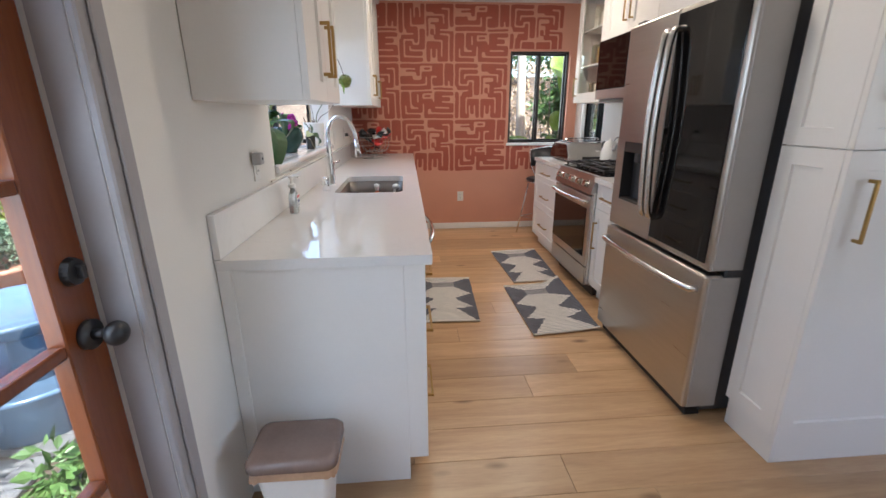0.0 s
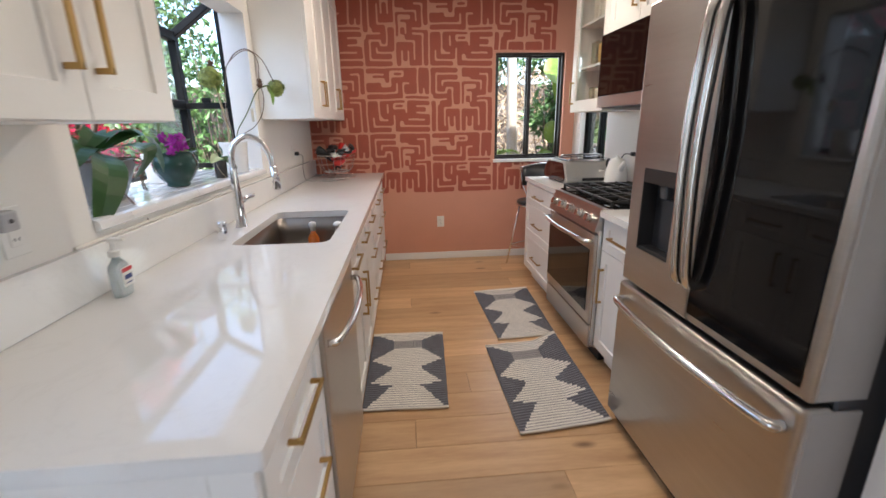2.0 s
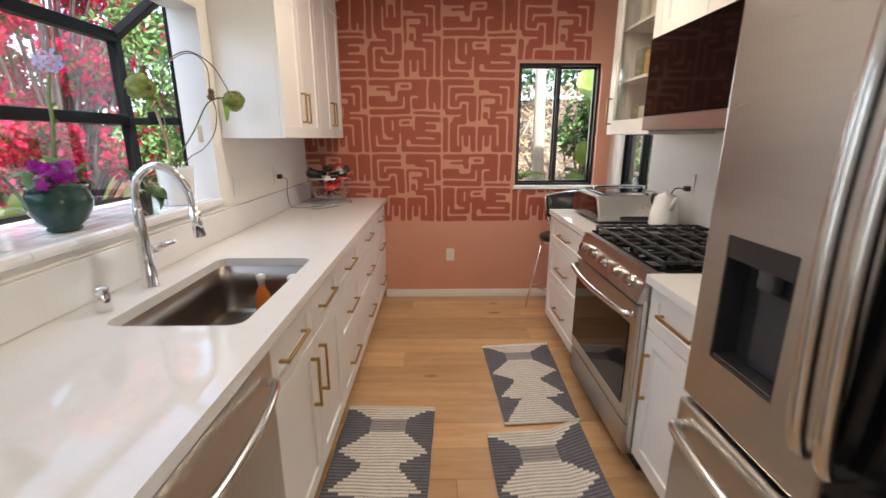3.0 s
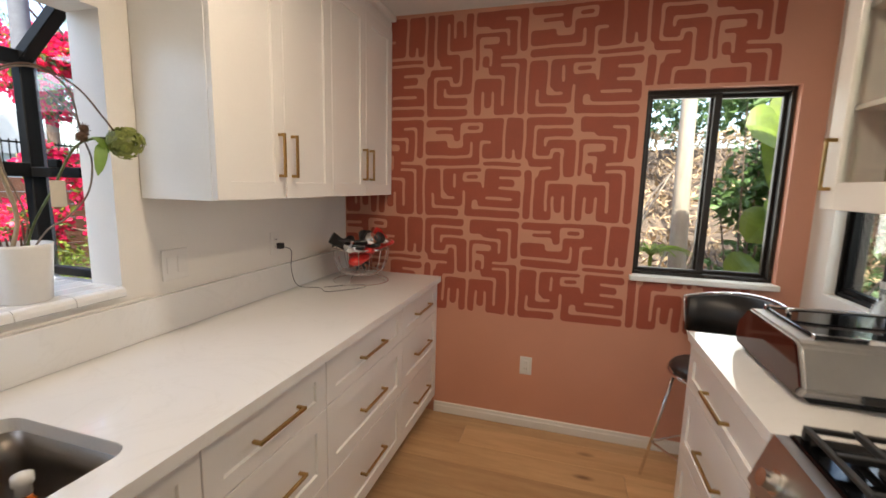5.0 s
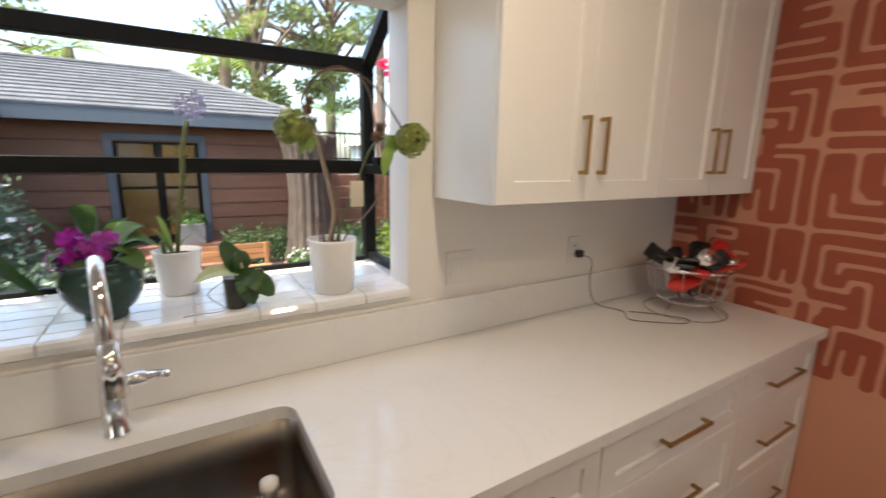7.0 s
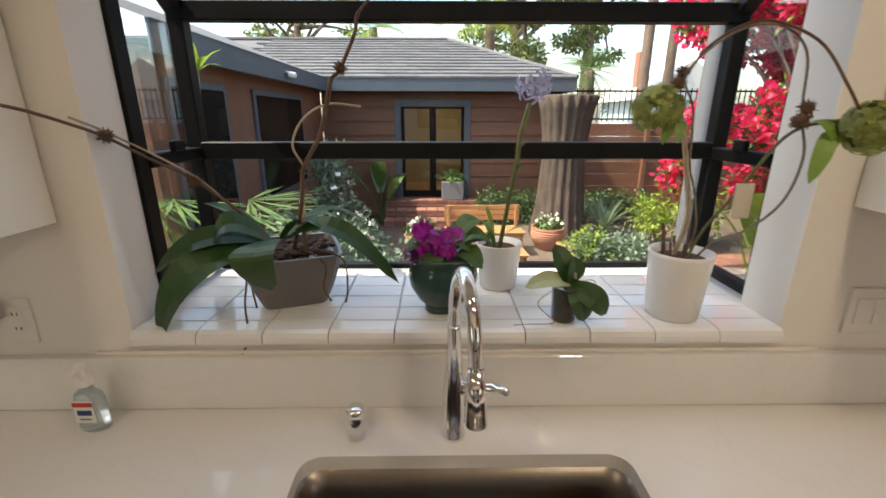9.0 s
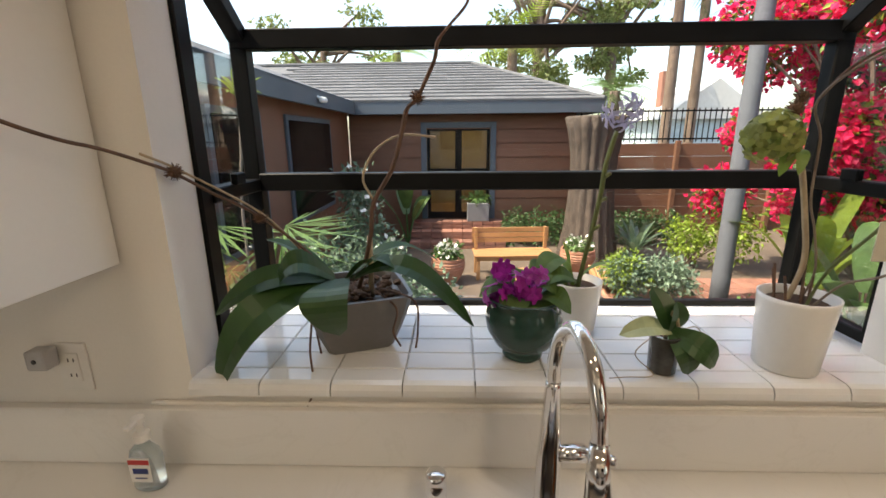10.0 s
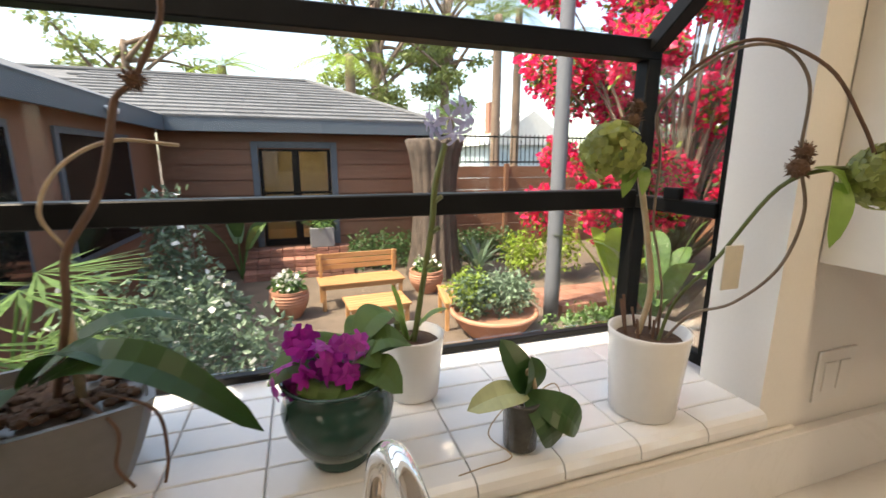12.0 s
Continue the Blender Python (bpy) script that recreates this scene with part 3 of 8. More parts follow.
for a, b in ((1.262, 1.345), (0.215, 0.298)):
    bm = boxed(-0.32, a if a > 1 else b - 0.02, 0.002, X_LEFT - 0.001, a + 0.02 if a > 1 else b, DOOR_Z1, 0.002)
    part("jamb", bm, CASING_GREY, door_casing)
    bm = boxed(X_LEFT - 0.001, a, 0.002, X_LEFT + 0.018, b, DOOR_Z1 + 0.06, 0.004)
    box(bm, X_LEFT + 0.018, a + 0.03, 0.002, X_LEFT + 0.026, b - 0.012, DOOR_Z1 + 0.05, 0.003)
    part("casing_board", bm, CASING_GREY, door_casing)
part("casing_board", boxed(X_LEFT - 0.001, 0.298, DOOR_Z1, X_LEFT + 0.018, 1.262, DOOR_Z1 + 0.06, 0.004), CASING_GREY, door_casing)


# ---- kitchen cabinets ----
FACE_L = 0.405
TOP = 0.915


def base_unit(label, face, side, wall, y0, y1, fronts, group, body_top=TOP - 0.036):
    """A base cabinet: body, toe board, fronts (kind, y0, y1, z0, z1, handle)."""
    cab = thing("base_cabinet", ((face + wall) / 2, (y0 + y1) / 2, 0), label, "cabinet", group)
    back = face - side * 0.021
    part("body", boxed(min(back, wall), y0 + 0.001, 0.105, max(back, wall), y1 - 0.001, body_top), CABINET_WHITE, cab)
    toe = face - side * 0.075
    part("toe_board", boxed(min(toe, wall), y0 + 0.001, 0.002, max(toe, wall), y1 - 0.001, 0.104), CABINET_WHITE, cab)
    for kind, a, b, z0, z1, grip in fronts:
        front = part(kind, shaker_front(face, side, a + 0.0018, b - 0.0018, z0 + 0.0018, z1 - 0.0018), CABINET_WHITE, cab)
        if grip:
            part("handle", bar_pull(face, side, *grip), BRASS, front, "brushed brass bar handle")
    return cab


def drawers(y0, y1, splits, pull=0.22):
    mid = (y0 + y1) / 2
    return [("drawer", y0, y1, z0, z1, (mid - pull / 2, (z0 + z1) / 2, mid + pull / 2, (z0 + z1) / 2)) for z0, z1 in splits]


THREE = ((0.695, 0.872), (0.41, 0.695), (0.112, 0.41))
ROW = "base cabinets along the window wall"
LEFT_BACK = X_LEFT + 0.003
base_unit("white shaker drawer cabinet at the open end of the counter", FACE_L, 1, LEFT_BACK, 1.682, 2.16, drawers(1.70, 2.16, THREE), ROW)
base_unit("white shaker sink cabinet with two false drawers over two doors", FACE_L, 1, LEFT_BACK, 2.79, 3.62,
          [("drawer", 2.79, 3.205, 0.695, 0.872, (2.86, 0.785, 3.08, 0.785)), ("drawer", 3.205, 3.62, 0.695, 0.872, (3.29, 0.785, 3.51, 0.785)),
           ("door", 2.79, 3.205, 0.112, 0.695, (3.15, 0.44, 3.15, 0.64)), ("door", 3.205, 3.62, 0.112, 0.695, (3.26, 0.44, 3.26, 0.64))], ROW, 0.655)
base_unit("white shaker three-drawer cabinet", FACE_L, 1, LEFT_BACK, 3.62, 4.155, drawers(3.62, 4.155, THREE, 0.21), ROW)
base_unit("wide white shaker three-drawer cabinet", FACE_L, 1, LEFT_BACK, 4.155, 4.87, drawers(4.155, 4.87, THREE, 0.22), ROW)
base_unit("white shaker three-drawer cabinet beside the mural wall", FACE_L, 1, LEFT_BACK, 4.87, 5.455, drawers(4.87, 5.455, THREE, 0.24), ROW)
end_panel = thing("end_panel", (0.07, 1.67, 0), "white painted flat cabinet end panel", "panel")
bm = boxed(LEFT_BACK, 1.664, 0.002, 0.335, 1.681, TOP - 0.036, 0.0015)
box(bm, 0.335, 1.664, 0.105, FACE_L, 1.681, TOP - 0.036, 0.0015)
part("board", bm, CABINET_WHITE, end_panel)
part("corner_batten", boxed(X_LEFT + 0.002, 1.655, 0.002, X_LEFT + 0.045, 1.663, TOP - 0.036, 0.002), CABINET_WHITE, end_panel)


# dishwasher
dishwasher = thing("dishwasher", (0.08, 2.475, 0), "stainless steel dishwasher with a bowed bar handle", "dishwasher")
part("body", boxed(LEFT_BACK, 2.165, 0.09, 0.38, 2.785, TOP - 0.038), GREY_PLASTIC, dishwasher)
part("door", boxed(0.38, 2.167, 0.10, FACE_L + 0.012, 2.783, 0.868, 0.004, 2), STEEL, dishwasher)
part("kick_plate", boxed(0.30, 2.167, 0.004, 0.345, 2.783, 0.088), BLACK_PLASTIC, dishwasher)
bm = bmesh.new()
tube(bm, smooth_line([(FACE_L + 0.012, 2.205, 0.79), (FACE_L + 0.04, 2.22, 0.79), (FACE_L + 0.062, 2.34, 0.79), (FACE_L + 0.068, 2.475, 0.79), (FACE_L + 0.062, 2.61, 0.79), (FACE_L + 0.04, 2.73, 0.79), (FACE_L + 0.012, 2.745, 0.79)], 5), 0.011, 10)
part("handle", bm, STEEL_LIGHT, dishwasher, "bowed polished steel handle", smooth=True)


# counters and backsplash, with the cut-out for the sink
SINK = (-0.068, 0.325, 2.832, 3.525)


def rounded(x0, x1, y0, y1, r, steps=6):
    out = []
    for cx, cy, a0 in ((x1 - r, y1 - r, 0), (x0 + r, y1 - r, 90), (x0 + r, y0 + r, 180), (x1 - r, y0 + r, 270)):
        out += [(cx + r * math.cos(radians(a0 + 90 * k / steps)), cy + r * math.sin(radians(a0 + 90 * k / steps))) for k in range(steps + 1)]
    return out


def counter_slab(x0, x1, y0, y1, hole, z0=TOP - 0.034, z1=TOP):
    bm = bmesh.new()
    outer = [bm.verts.new((*p, z1)) for p in rounded(x0, x1, y0, y1, 0.006, 2)]
    edges = [bm.edges.new((outer[k], outer[(k + 1) % len(outer)])) for k in range(len(outer))]
    if hole:
        inner = [bm.verts.new((*p, z1)) for p in rounded(*hole, 0.045)]
        edges += [bm.edges.new((inner[k], inner[(k + 1) % len(inner)])) for k in range(len(inner))]
    bmesh.ops.triangle_fill(bm, use_beauty=True, use_dissolve=False, edges=edges)
    out = bmesh.ops.extrude_face_region(bm, geom=list(bm.faces))
    bmesh.ops.translate(bm, verts=[g for g in out["geom"] if isinstance(g, bmesh.types.BMVert)], vec=(0, 0, z0 - z1))
    bmesh.ops.recalc_face_normals(bm, faces=bm.faces)
    return bm


solo("countertop", counter_slab(X_LEFT + 0.002, 0.428, 1.648, 5.46, SINK), QUARTZ, "glossy white quartz countertop along the window wall", "countertop")
solo("backsplash", boxed(X_LEFT + 0.001, 1.652, TOP + 0.001, X_LEFT + 0.024, 5.46, 1.058, 0.002), QUARTZ, "low white quartz backsplash with grey veining", "backsplash")
solo("backsplash_bead", boxed(X_LEFT + 0.001, 2.30, 1.0585, X_LEFT + 0.011, 4.05, 1.068, 0.003, 2), WALL_WHITE, "cream caulk bead above the backsplash", "trim")

sink = thing("sink", (0.13, 3.18, TOP - 0.25), "undermount stainless steel single-bowl sink", "sink")
bm = bmesh.new()
rings = []
for grow, z in ((0.012, TOP - 0.0345), (-0.001, TOP - 0.0345), (-0.004, TOP - 0.12), (-0.008, TOP - 0.225), (-0.03, TOP - 0.245), (-0.12, TOP - 0.248)):
    rings.append([bm.verts.new((*p, z)) for p in rounded(SINK[0] - grow, SINK[1] + grow, SINK[2] - grow, SINK[3] + grow, 0.05)])
for a, b in zip(rings, rings[1:]):
    for k in range(len(a)):
        bm.faces.new((a[k], a[(k + 1) % len(a)], b[(k + 1) % len(a)], b[k]))
bm.faces.new(rings[-1])
part("bowl", bm, STEEL_SINK, sink, smooth=True)
bm = bmesh.new()
lathe(bm, [(0.055, 0.0), (0.055, 0.004), (0.045, 0.005), (0.04, 0.001), (0.012, 0.0), (0.01, 0.008), (0.001, 0.009)], (0.13, 3.18, TOP - 0.247), 24)
part("drain", bm, CHROME, sink, smooth=True)

# upper cabinets along the window wall
FACE_U, UP0, UP1 = 0.082, 1.418, 2.40


def upper_unit(label, y0, y1, face, side, wall, z0, z1, pulls, group, door_z1=None):
    cab = thing("wall_cabinet", ((face + wall) / 2, (y0 + y1) / 2, z0), label, "cabinet", group)
    back = face - side * 0.021
    part("body", boxed(min(back, wall), y0, z0, max(back, wall), y1, z1, 0.001), CABINET_WHITE, cab)
    mid = (y0 + y1) / 2
    spans = [(y0, mid), (mid, y1)] if len(pulls) == 2 else [(y0, y1)]
    for (a, b), y in zip(spans, pulls):
        door = part("door", shaker_front(face, side, a + 0.0018, b - 0.0018, z0 + 0.002, (door_z1 or z1) - 0.002, 0.062), CABINET_WHITE, cab)
        part("handle", bar_pull(face, side, y, z0 + 0.085, y, z0 + 0.255), BRASS, door, "brushed brass bar handle")
    return cab


WALL_ROW = "wall cabinets along the window wall"
upper_unit("white shaker wall cabinet with two doors above the counter's end", 1.69, 2.29, FACE_U, 1, LEFT_BACK, 1.385, UP1, (1.95, 2.03), WALL_ROW)
upper_unit("white shaker wall cabinet with two doors beside the garden window", 4.042, 4.757, FACE_U, 1, LEFT_BACK, UP0, UP1, (4.36, 4.44), WALL_ROW)
upper_unit("white shaker wall cabinet with two doors beside the mural", 4.757, 5.458, FACE_U, 1, LEFT_BACK, UP0, UP1, (5.068, 5.148), WALL_ROW)
for a, b in ((1.69, 2.29), (4.042, 5.458)):
    bm = bmesh.new()
    box(bm, LEFT_BACK, a, UP1 + 0.001, FACE_U - 0.004, b, UP1 + 0.05, 0.002)
    box(bm, LEFT_BACK, a, UP1 + 0.05, FACE_U + 0.03, b, CEILING - 0.002, 0.012, 2)
    solo("crown_moulding", bm, CABINET_WHITE, "white painted crown moulding between cabinet and ceiling", "moulding", kind="structure")

# right-hand side
FACE_R, RIGHT_BACK = 1.70, X_RIGHT - 0.003
R_ROW = "base cabinets along the range wall"
base_unit("narrow white shaker drawer and door cabinet beside the fridge", FACE_R, -1, RIGHT_BACK, 2.86, 3.282,
          [("drawer", 2.86, 3.282, 0.695, 0.872, (2.96, 0.785, 3.18, 0.785)), ("door", 2.86, 3.282, 0.112, 0.695, (3.235, 0.40, 3.235, 0.60))], R_ROW)
base_unit("white shaker three-drawer cabinet beside the range", FACE_R, -1, RIGHT_BACK, 4.052, 4.81, drawers(4.052, 4.81, THREE, 0.22), R_ROW)
solo("countertop", counter_slab(1.672, X_RIGHT - 0.002, 2.845, 3.284, None), QUARTZ, "small white quartz countertop beside the fridge", "countertop")
solo("countertop", counter_slab(1.69, X_RIGHT - 0.002, 4.05, 4.832, None), QUARTZ, "white quartz countertop under the grill", "countertop")

UPR = "wall cabinets along the range wall"
FACE_UR = 1.985
upper_unit("white shaker wall cabinet above the microwave", 3.285, 4.05, FACE_UR, -1, RIGHT_BACK, 1.905, UP1, (3.62, 3.71), UPR)
upper_unit("white shaker wall cabinet above the fridge", 1.90, 2.83, 1.75, -1, RIGHT_BACK, 1.84, UP1, (2.33, 2.40), UPR)
upper_unit("narrow white shaker wall cabinet beside the microwave", 2.832, 3.283, FACE_UR, -1, RIGHT_BACK, 1.44, UP1, (3.24,), UPR)
for a, b, f in ((3.285, 4.66, FACE_UR), (1.90, 2.83, 1.75)):
    solo("crown_moulding", boxed(f - 0.02, a, UP1 + 0.001, RIGHT_BACK, b, CEILING - 0.002, 0.01), CABINET_WHITE, "white painted filler between cabinet and ceiling", "moulding", kind="structure")

# glass-fronted cabinet with its shelves and jars
glass_cab = thing("glass_cabinet", (2.16, 4.35, 1.44), "white wall cabinet with a glazed door and packets inside", "cabinet", UPR)
bm = bmesh.new()
gx0, gx1, gy0, gy1 = FACE_UR + 0.021, RIGHT_BACK, 4.053, 4.64
for q in ((gx0, gy0, 1.44, gx1, gy1, 1.458), (gx0, gy0, UP1 - 0.018, gx1, gy1, UP1), (gx0, gy0, 1.458, gx1, gy0 + 0.018, UP1 - 0.018),
          (gx0, gy1 - 0.018, 1.458, gx1, gy1, UP1 - 0.018), (gx1 - 0.01, gy0 + 0.018, 1.458, gx1, gy1 - 0.018, UP1 - 0.018),
          (gx0 + 0.02, gy0 + 0.018, 1.75, gx1 - 0.01, gy1 - 0.018, 1.766), (gx0 + 0.02, gy0 + 0.018, 2.05, gx1 - 0.01, gy1 - 0.018, 2.066)):
    box(bm, *q)
part("body", bm, CABINET_WHITE, glass_cab)
bm = bmesh.new()
for ya, za, yb, zb in ((gy0, 1.44, gy0 + 0.075, UP1), (gy1 - 0.075, 1.44, gy1, UP1), (gy0 + 0.075, 1.44, gy1 - 0.075, 1.525), (gy0 + 0.075, UP1 - 0.075, gy1 - 0.075, UP1)):
    box(bm, FACE_UR, ya, za, FACE_UR + 0.02, yb, zb, 0.002)
door = part("door", bm, CABINET_WHITE, glass_cab)
part("pane", boxed(FACE_UR + 0.01, gy0 + 0.07, 1.52, FACE_UR + 0.013, gy1 - 0.07, UP1 - 0.07), GLASS, door).visible_shadow = False
part("handle", bar_pull(FACE_UR, -1, gy1 - 0.05, 1.50, gy1 - 0.05, 1.665), BRASS, door, "brushed brass bar handle")

# pantry: a shallow tall cabinet that looks into the dining room
pantry = thing("pantry_cabinet", (2.2, 1.73, 0), "tall white shaker pantry cabinet beside the fridge", "cabinet")
PX0, PX1, PY0, PY1 = 1.742, 3.35, 1.60, 1.868
part("body", boxed(PX0 + 0.02, PY0 + 0.021, 0.14, PX1, PY1, CEILING - 0.004), CABINET_WHITE, pantry)
part("plinth", boxed(PX0 + 0.022, PY0 + 0.02, 0.002, PX1, PY1, 0.139), CABINET_WHITE, pantry)
part("side_panel", shaker_front(PX0, -1, PY0 + 0.022, PY1, 0.142, 1.228, 0.062), CABINET_WHITE, pantry)
part("side_panel", shaker_front(PX0, -1, PY0 + 0.022, PY1, 1.232, 2.44, 0.062), CABINET_WHITE, pantry)
for a, b in ((PX0, PX0 + 0.535), (PX0 + 0.538, PX0 + 1.07), (PX0 + 1.073, PX1)):
    for z0, z1, h in ((0.142, 1.228, (0.90, 1.11)), (1.232, 2.44, (1.35, 1.56))):
        m = Matrix.Translation((0, PY0, 0)) @ Matrix(((0, -1, 0, 0), (1, 0, 0, 0), (0, 0, 1, 0), (0, 0, 0, 1)))
        front = part("door", moved(shaker_front(0, -1, -b, -a, z0, z1, 0.062), m), CABINET_WHITE, pantry)
        part("handle", moved(bar_pull(0, -1, -a - 0.085, h[0] + 0.03, -a - 0.085, h[1] + 0.03), m), BRASS, front, "brushed brass bar handle")
fridge_panel = solo("fridge_side_panel", boxed(1.76, 2.832, 0.002, RIGHT_BACK, 2.844, 1.84, 0.001), CABINET_WHITE, "white painted panel between fridge and cabinet", "panel")


# ---- appliances ----
# french-door fridge with a black glass door and a water dispenser
FX, FY0, FY1, FMID = 1.578, 1.905, 2.815, 2.37
fridge = thing("fridge", (1.95, 2.36, 0), "stainless steel french-door fridge with black glass door and ice dispenser", "fridge")
part("body", boxed(FX + 0.085, FY0 + 0.008, 0.03, 2.33, FY1 - 0.008, 1.775, 0.006), GREY_PLASTIC, fridge)


def holed_door(x0, x1, y0, y1, z0, z1, hole, depth, r=0.01):
    """A door whose front has a rectangular recess."""
    bm = bmesh.new()

    def ring(x, a, b, c, d):
        return [bm.verts.new((x, y, z)) for y, z in ((a, c), (b, c), (b, d), (a, d))]
    rings = [ring(x1, y0, y1, z0, z1), ring(x0 + r, y0, y1, z0, z1), ring(x0 + r * 0.3, y0 + r * 0.3, y1 - r * 0.3, z0 + r * 0.3, z1 - r * 0.3), ring(x0, y0 + r, y1 - r, z0 + r, z1 - r),
             ring(x0, *hole), ring(x0 + depth, *hole)]
    for a, b in zip(rings, rings[1:]):
        for k in range(4):
            bm.faces.new((a[k], a[(k + 1) % 4], b[(k + 1) % 4], b[k]))
    bm.faces.new(rings[0])
    bm.faces.new(rings[-1])
    bmesh.ops.recalc_face_normals(bm, faces=bm.faces)
    return bm


WELL = (2.515, 2.728, 0.872, 1.195)
part("door", holed_door(FX, FX + 0.08, FMID + 0.003, FY1, 0.715, 1.785, WELL, 0.07), STEEL, fridge, "steel door with dispenser recess")
right_door = part("door", boxed(FX, FY0, 0.715, FX + 0.08, FMID - 0.003, 1.785, 0.012, 3), STEEL, fridge, "door faced with dark glass")
part("glass_panel", boxed(FX - 0.004, FY0 + 0.028, 0.745, FX + 0.001, FMID - 0.004, 1.762, 0.002), BLACK_GLASS, right_door, "mirror-dark glass panel")
part("freezer_drawer", boxed(FX - 0.008, FY0, 0.055, FX + 0.08, FY1, 0.70, 0.014, 3), STEEL, fridge)
DOOR_EDGE = surface("pale_grey_enamel", (0.42, 0.41, 0.40), rough=0.35, metal=0.2, vary=0.05, bump=0.02)
for z0, z1 in ((0.06, 0.69), (0.722, 1.778)):
    part("door_edge", boxed(FX + 0.014, FY0 - 0.003, z0, FX + 0.15, FY0 + 0.007, z1, 0.003), DOOR_EDGE, fridge, "pale grey enamelled door edge")
part("hinge_cover", boxed(FX + 0.03, FY0 + 0.02, 1.786, FX + 0.13, FY0 + 0.09, 1.805, 0.004), GREY_PLASTIC, fridge)
part("hinge_cover", boxed(FX + 0.03, FY1 - 0.09, 1.786, FX + 0.13, FY1 - 0.02, 1.805, 0.004), GREY_PLASTIC, fridge)
part("foot_grille", boxed(FX + 0.03, FY0 + 0.02, 0.003, FX + 0.10, FY1 - 0.02, 0.052), BLACK_PLASTIC, fridge)
for y in (FMID + 0.029, FMID - 0.029):
    bm = bmesh.new()
    line = smooth_line([(FX, y, 1.70), (FX - 0.036, y, 1.685), (FX - 0.052, y, 1.55), (FX - 0.064, y, 1.28), (FX - 0.052, y, 0.99), (FX - 0.036, y, 0.865), (FX, y, 0.85)], 6)
    tube(bm, line, 0.0155, 12)
    part("door_handle", bm, STEEL_LIGHT, fridge, "bowed polished steel handle", smooth=True)
bm = bmesh.new()
tube(bm, smooth_line([(FX - 0.008, FY0 + 0.04, 0.628), (FX - 0.04, FY0 + 0.055, 0.628), (FX - 0.058, FY0 + 0.2, 0.628), (FX - 0.068, 2.36, 0.628), (FX - 0.058, FY1 - 0.2, 0.628), (FX - 0.04, FY1 - 0.055, 0.628), (FX - 0.008, FY1 - 0.04, 0.628)], 6), 0.0155, 12)
part("drawer_handle", bm, STEEL_LIGHT, fridge, "bowed polished steel handle", smooth=True)
w0, w1, v0, v1 = WELL
DISPENSER_DARK = surface("dark_blue_grey_plastic", (0.028, 0.032, 0.04), rough=0.3, vary=0.15, bump=0.03)
disp = part("dispenser", boxed(FX + 0.064, w0 + 0.001, v0 + 0.001, FX + 0.069, w1 - 0.001, v1 - 0.001), BLACK_PLASTIC, fridge, "dark recessed ice and water dispenser")
for q in ((w0 + 0.001, v0 + 0.001, w0 + 0.006, v1 - 0.001), (w1 - 0.006, v0 + 0.001, w1 - 0.001, v1 - 0.001), (w0 + 0.006, v0 + 0.001, w1 - 0.006, v0 + 0.006), (w0 + 0.006, v1 - 0.055, w1 - 0.006, v1 - 0.001)):
    part("liner_panel", boxed(FX + 0.001, q[0], q[1], FX + 0.064, q[2], q[3], 0.001), BLACK_PLASTIC, disp)
part("dispenser_back", boxed(FX + 0.061, w0 + 0.008, v0 + 0.008, FX + 0.0635, w1 - 0.008, v1 - 0.06), BLACK_PLASTIC, disp)
part("dispenser_spout", boxed(FX + 0.02, 2.60, 1.085, FX + 0.055, 2.648, 1.139, 0.012, 3), GREY_PLASTIC, disp)
part("dispenser_paddle", boxed(FX + 0.047, 2.555, 0.885, FX + 0.058, 2.66, 1.083, 0.004), DISPENSER_DARK, disp)
part("drip_tray", boxed(FX + 0.004, w0 + 0.008, v0 + 0.0065, FX + 0.06, w1 - 0.008, v0 + 0.012, 0.002), BLACK_PLASTIC, disp)

# gas range
RX, RY0, RY1 = 1.665, 3.289, 4.046
gas_range = thing("gas_range", (2.0, 3.67, 0), "stainless steel slide-in gas range with black iron grates", "stove")
part("body", boxed(RX + 0.045, RY0 + 0.002, 0.09, 2.33, RY1 - 0.002, 0.905), STEEL, gas_range)
part("side_trim", boxed(RX + 0.012, RY0, 0.10, RX + 0.044, RY0 + 0.016, 0.80, 0.003), STEEL_LIGHT, gas_range)
part("kick_plate", boxed(RX + 0.08, RY0 + 0.01, 0.003, RX + 0.12, RY1 - 0.01, 0.088), BLACK_PLASTIC, gas_range)
part("warming_drawer", boxed(RX, RY0 + 0.004, 0.095, RX + 0.044, RY1 - 0.004, 0.235, 0.005, 2), STEEL, gas_range)
oven_door = part("oven_door", boxed(RX - 0.004, RY0 + 0.004, 0.245, RX + 0.044, RY1 - 0.004, 0.775, 0.006, 2), STEEL, gas_range)
part("oven_window", boxed(RX - 0.0075, RY0 + 0.055, 0.31, RX - 0.003, RY1 - 0.02, 0.68, 0.001), BLACK_GLASS, oven_door, "dark glass oven window")
bm = bmesh.new()
tube(bm, smooth_line([(RX, RY0 + 0.03, 0.735), (RX - 0.04, RY0 + 0.045, 0.735), (RX - 0.06, RY0 + 0.2, 0.735), (RX - 0.068, 3.67, 0.735), (RX - 0.06, RY1 - 0.2, 0.735), (RX - 0.04, RY1 - 0.045, 0.735), (RX, RY1 - 0.03, 0.735)], 5), 0.0135, 12)
part("oven_handle", bm, STEEL_LIGHT, oven_door, "bowed polished steel handle", smooth=True)
bm = bmesh.new()
profile = [(RX - 0.012, 0.79), (RX + 0.045, 0.79), (RX + 0.085, 0.918), (RX + 0.03, 0.918)]
rings = [[bm.verts.new((x, y, z)) for x, z in profile] for y in (RY0 + 0.002, RY1 - 0.002)]
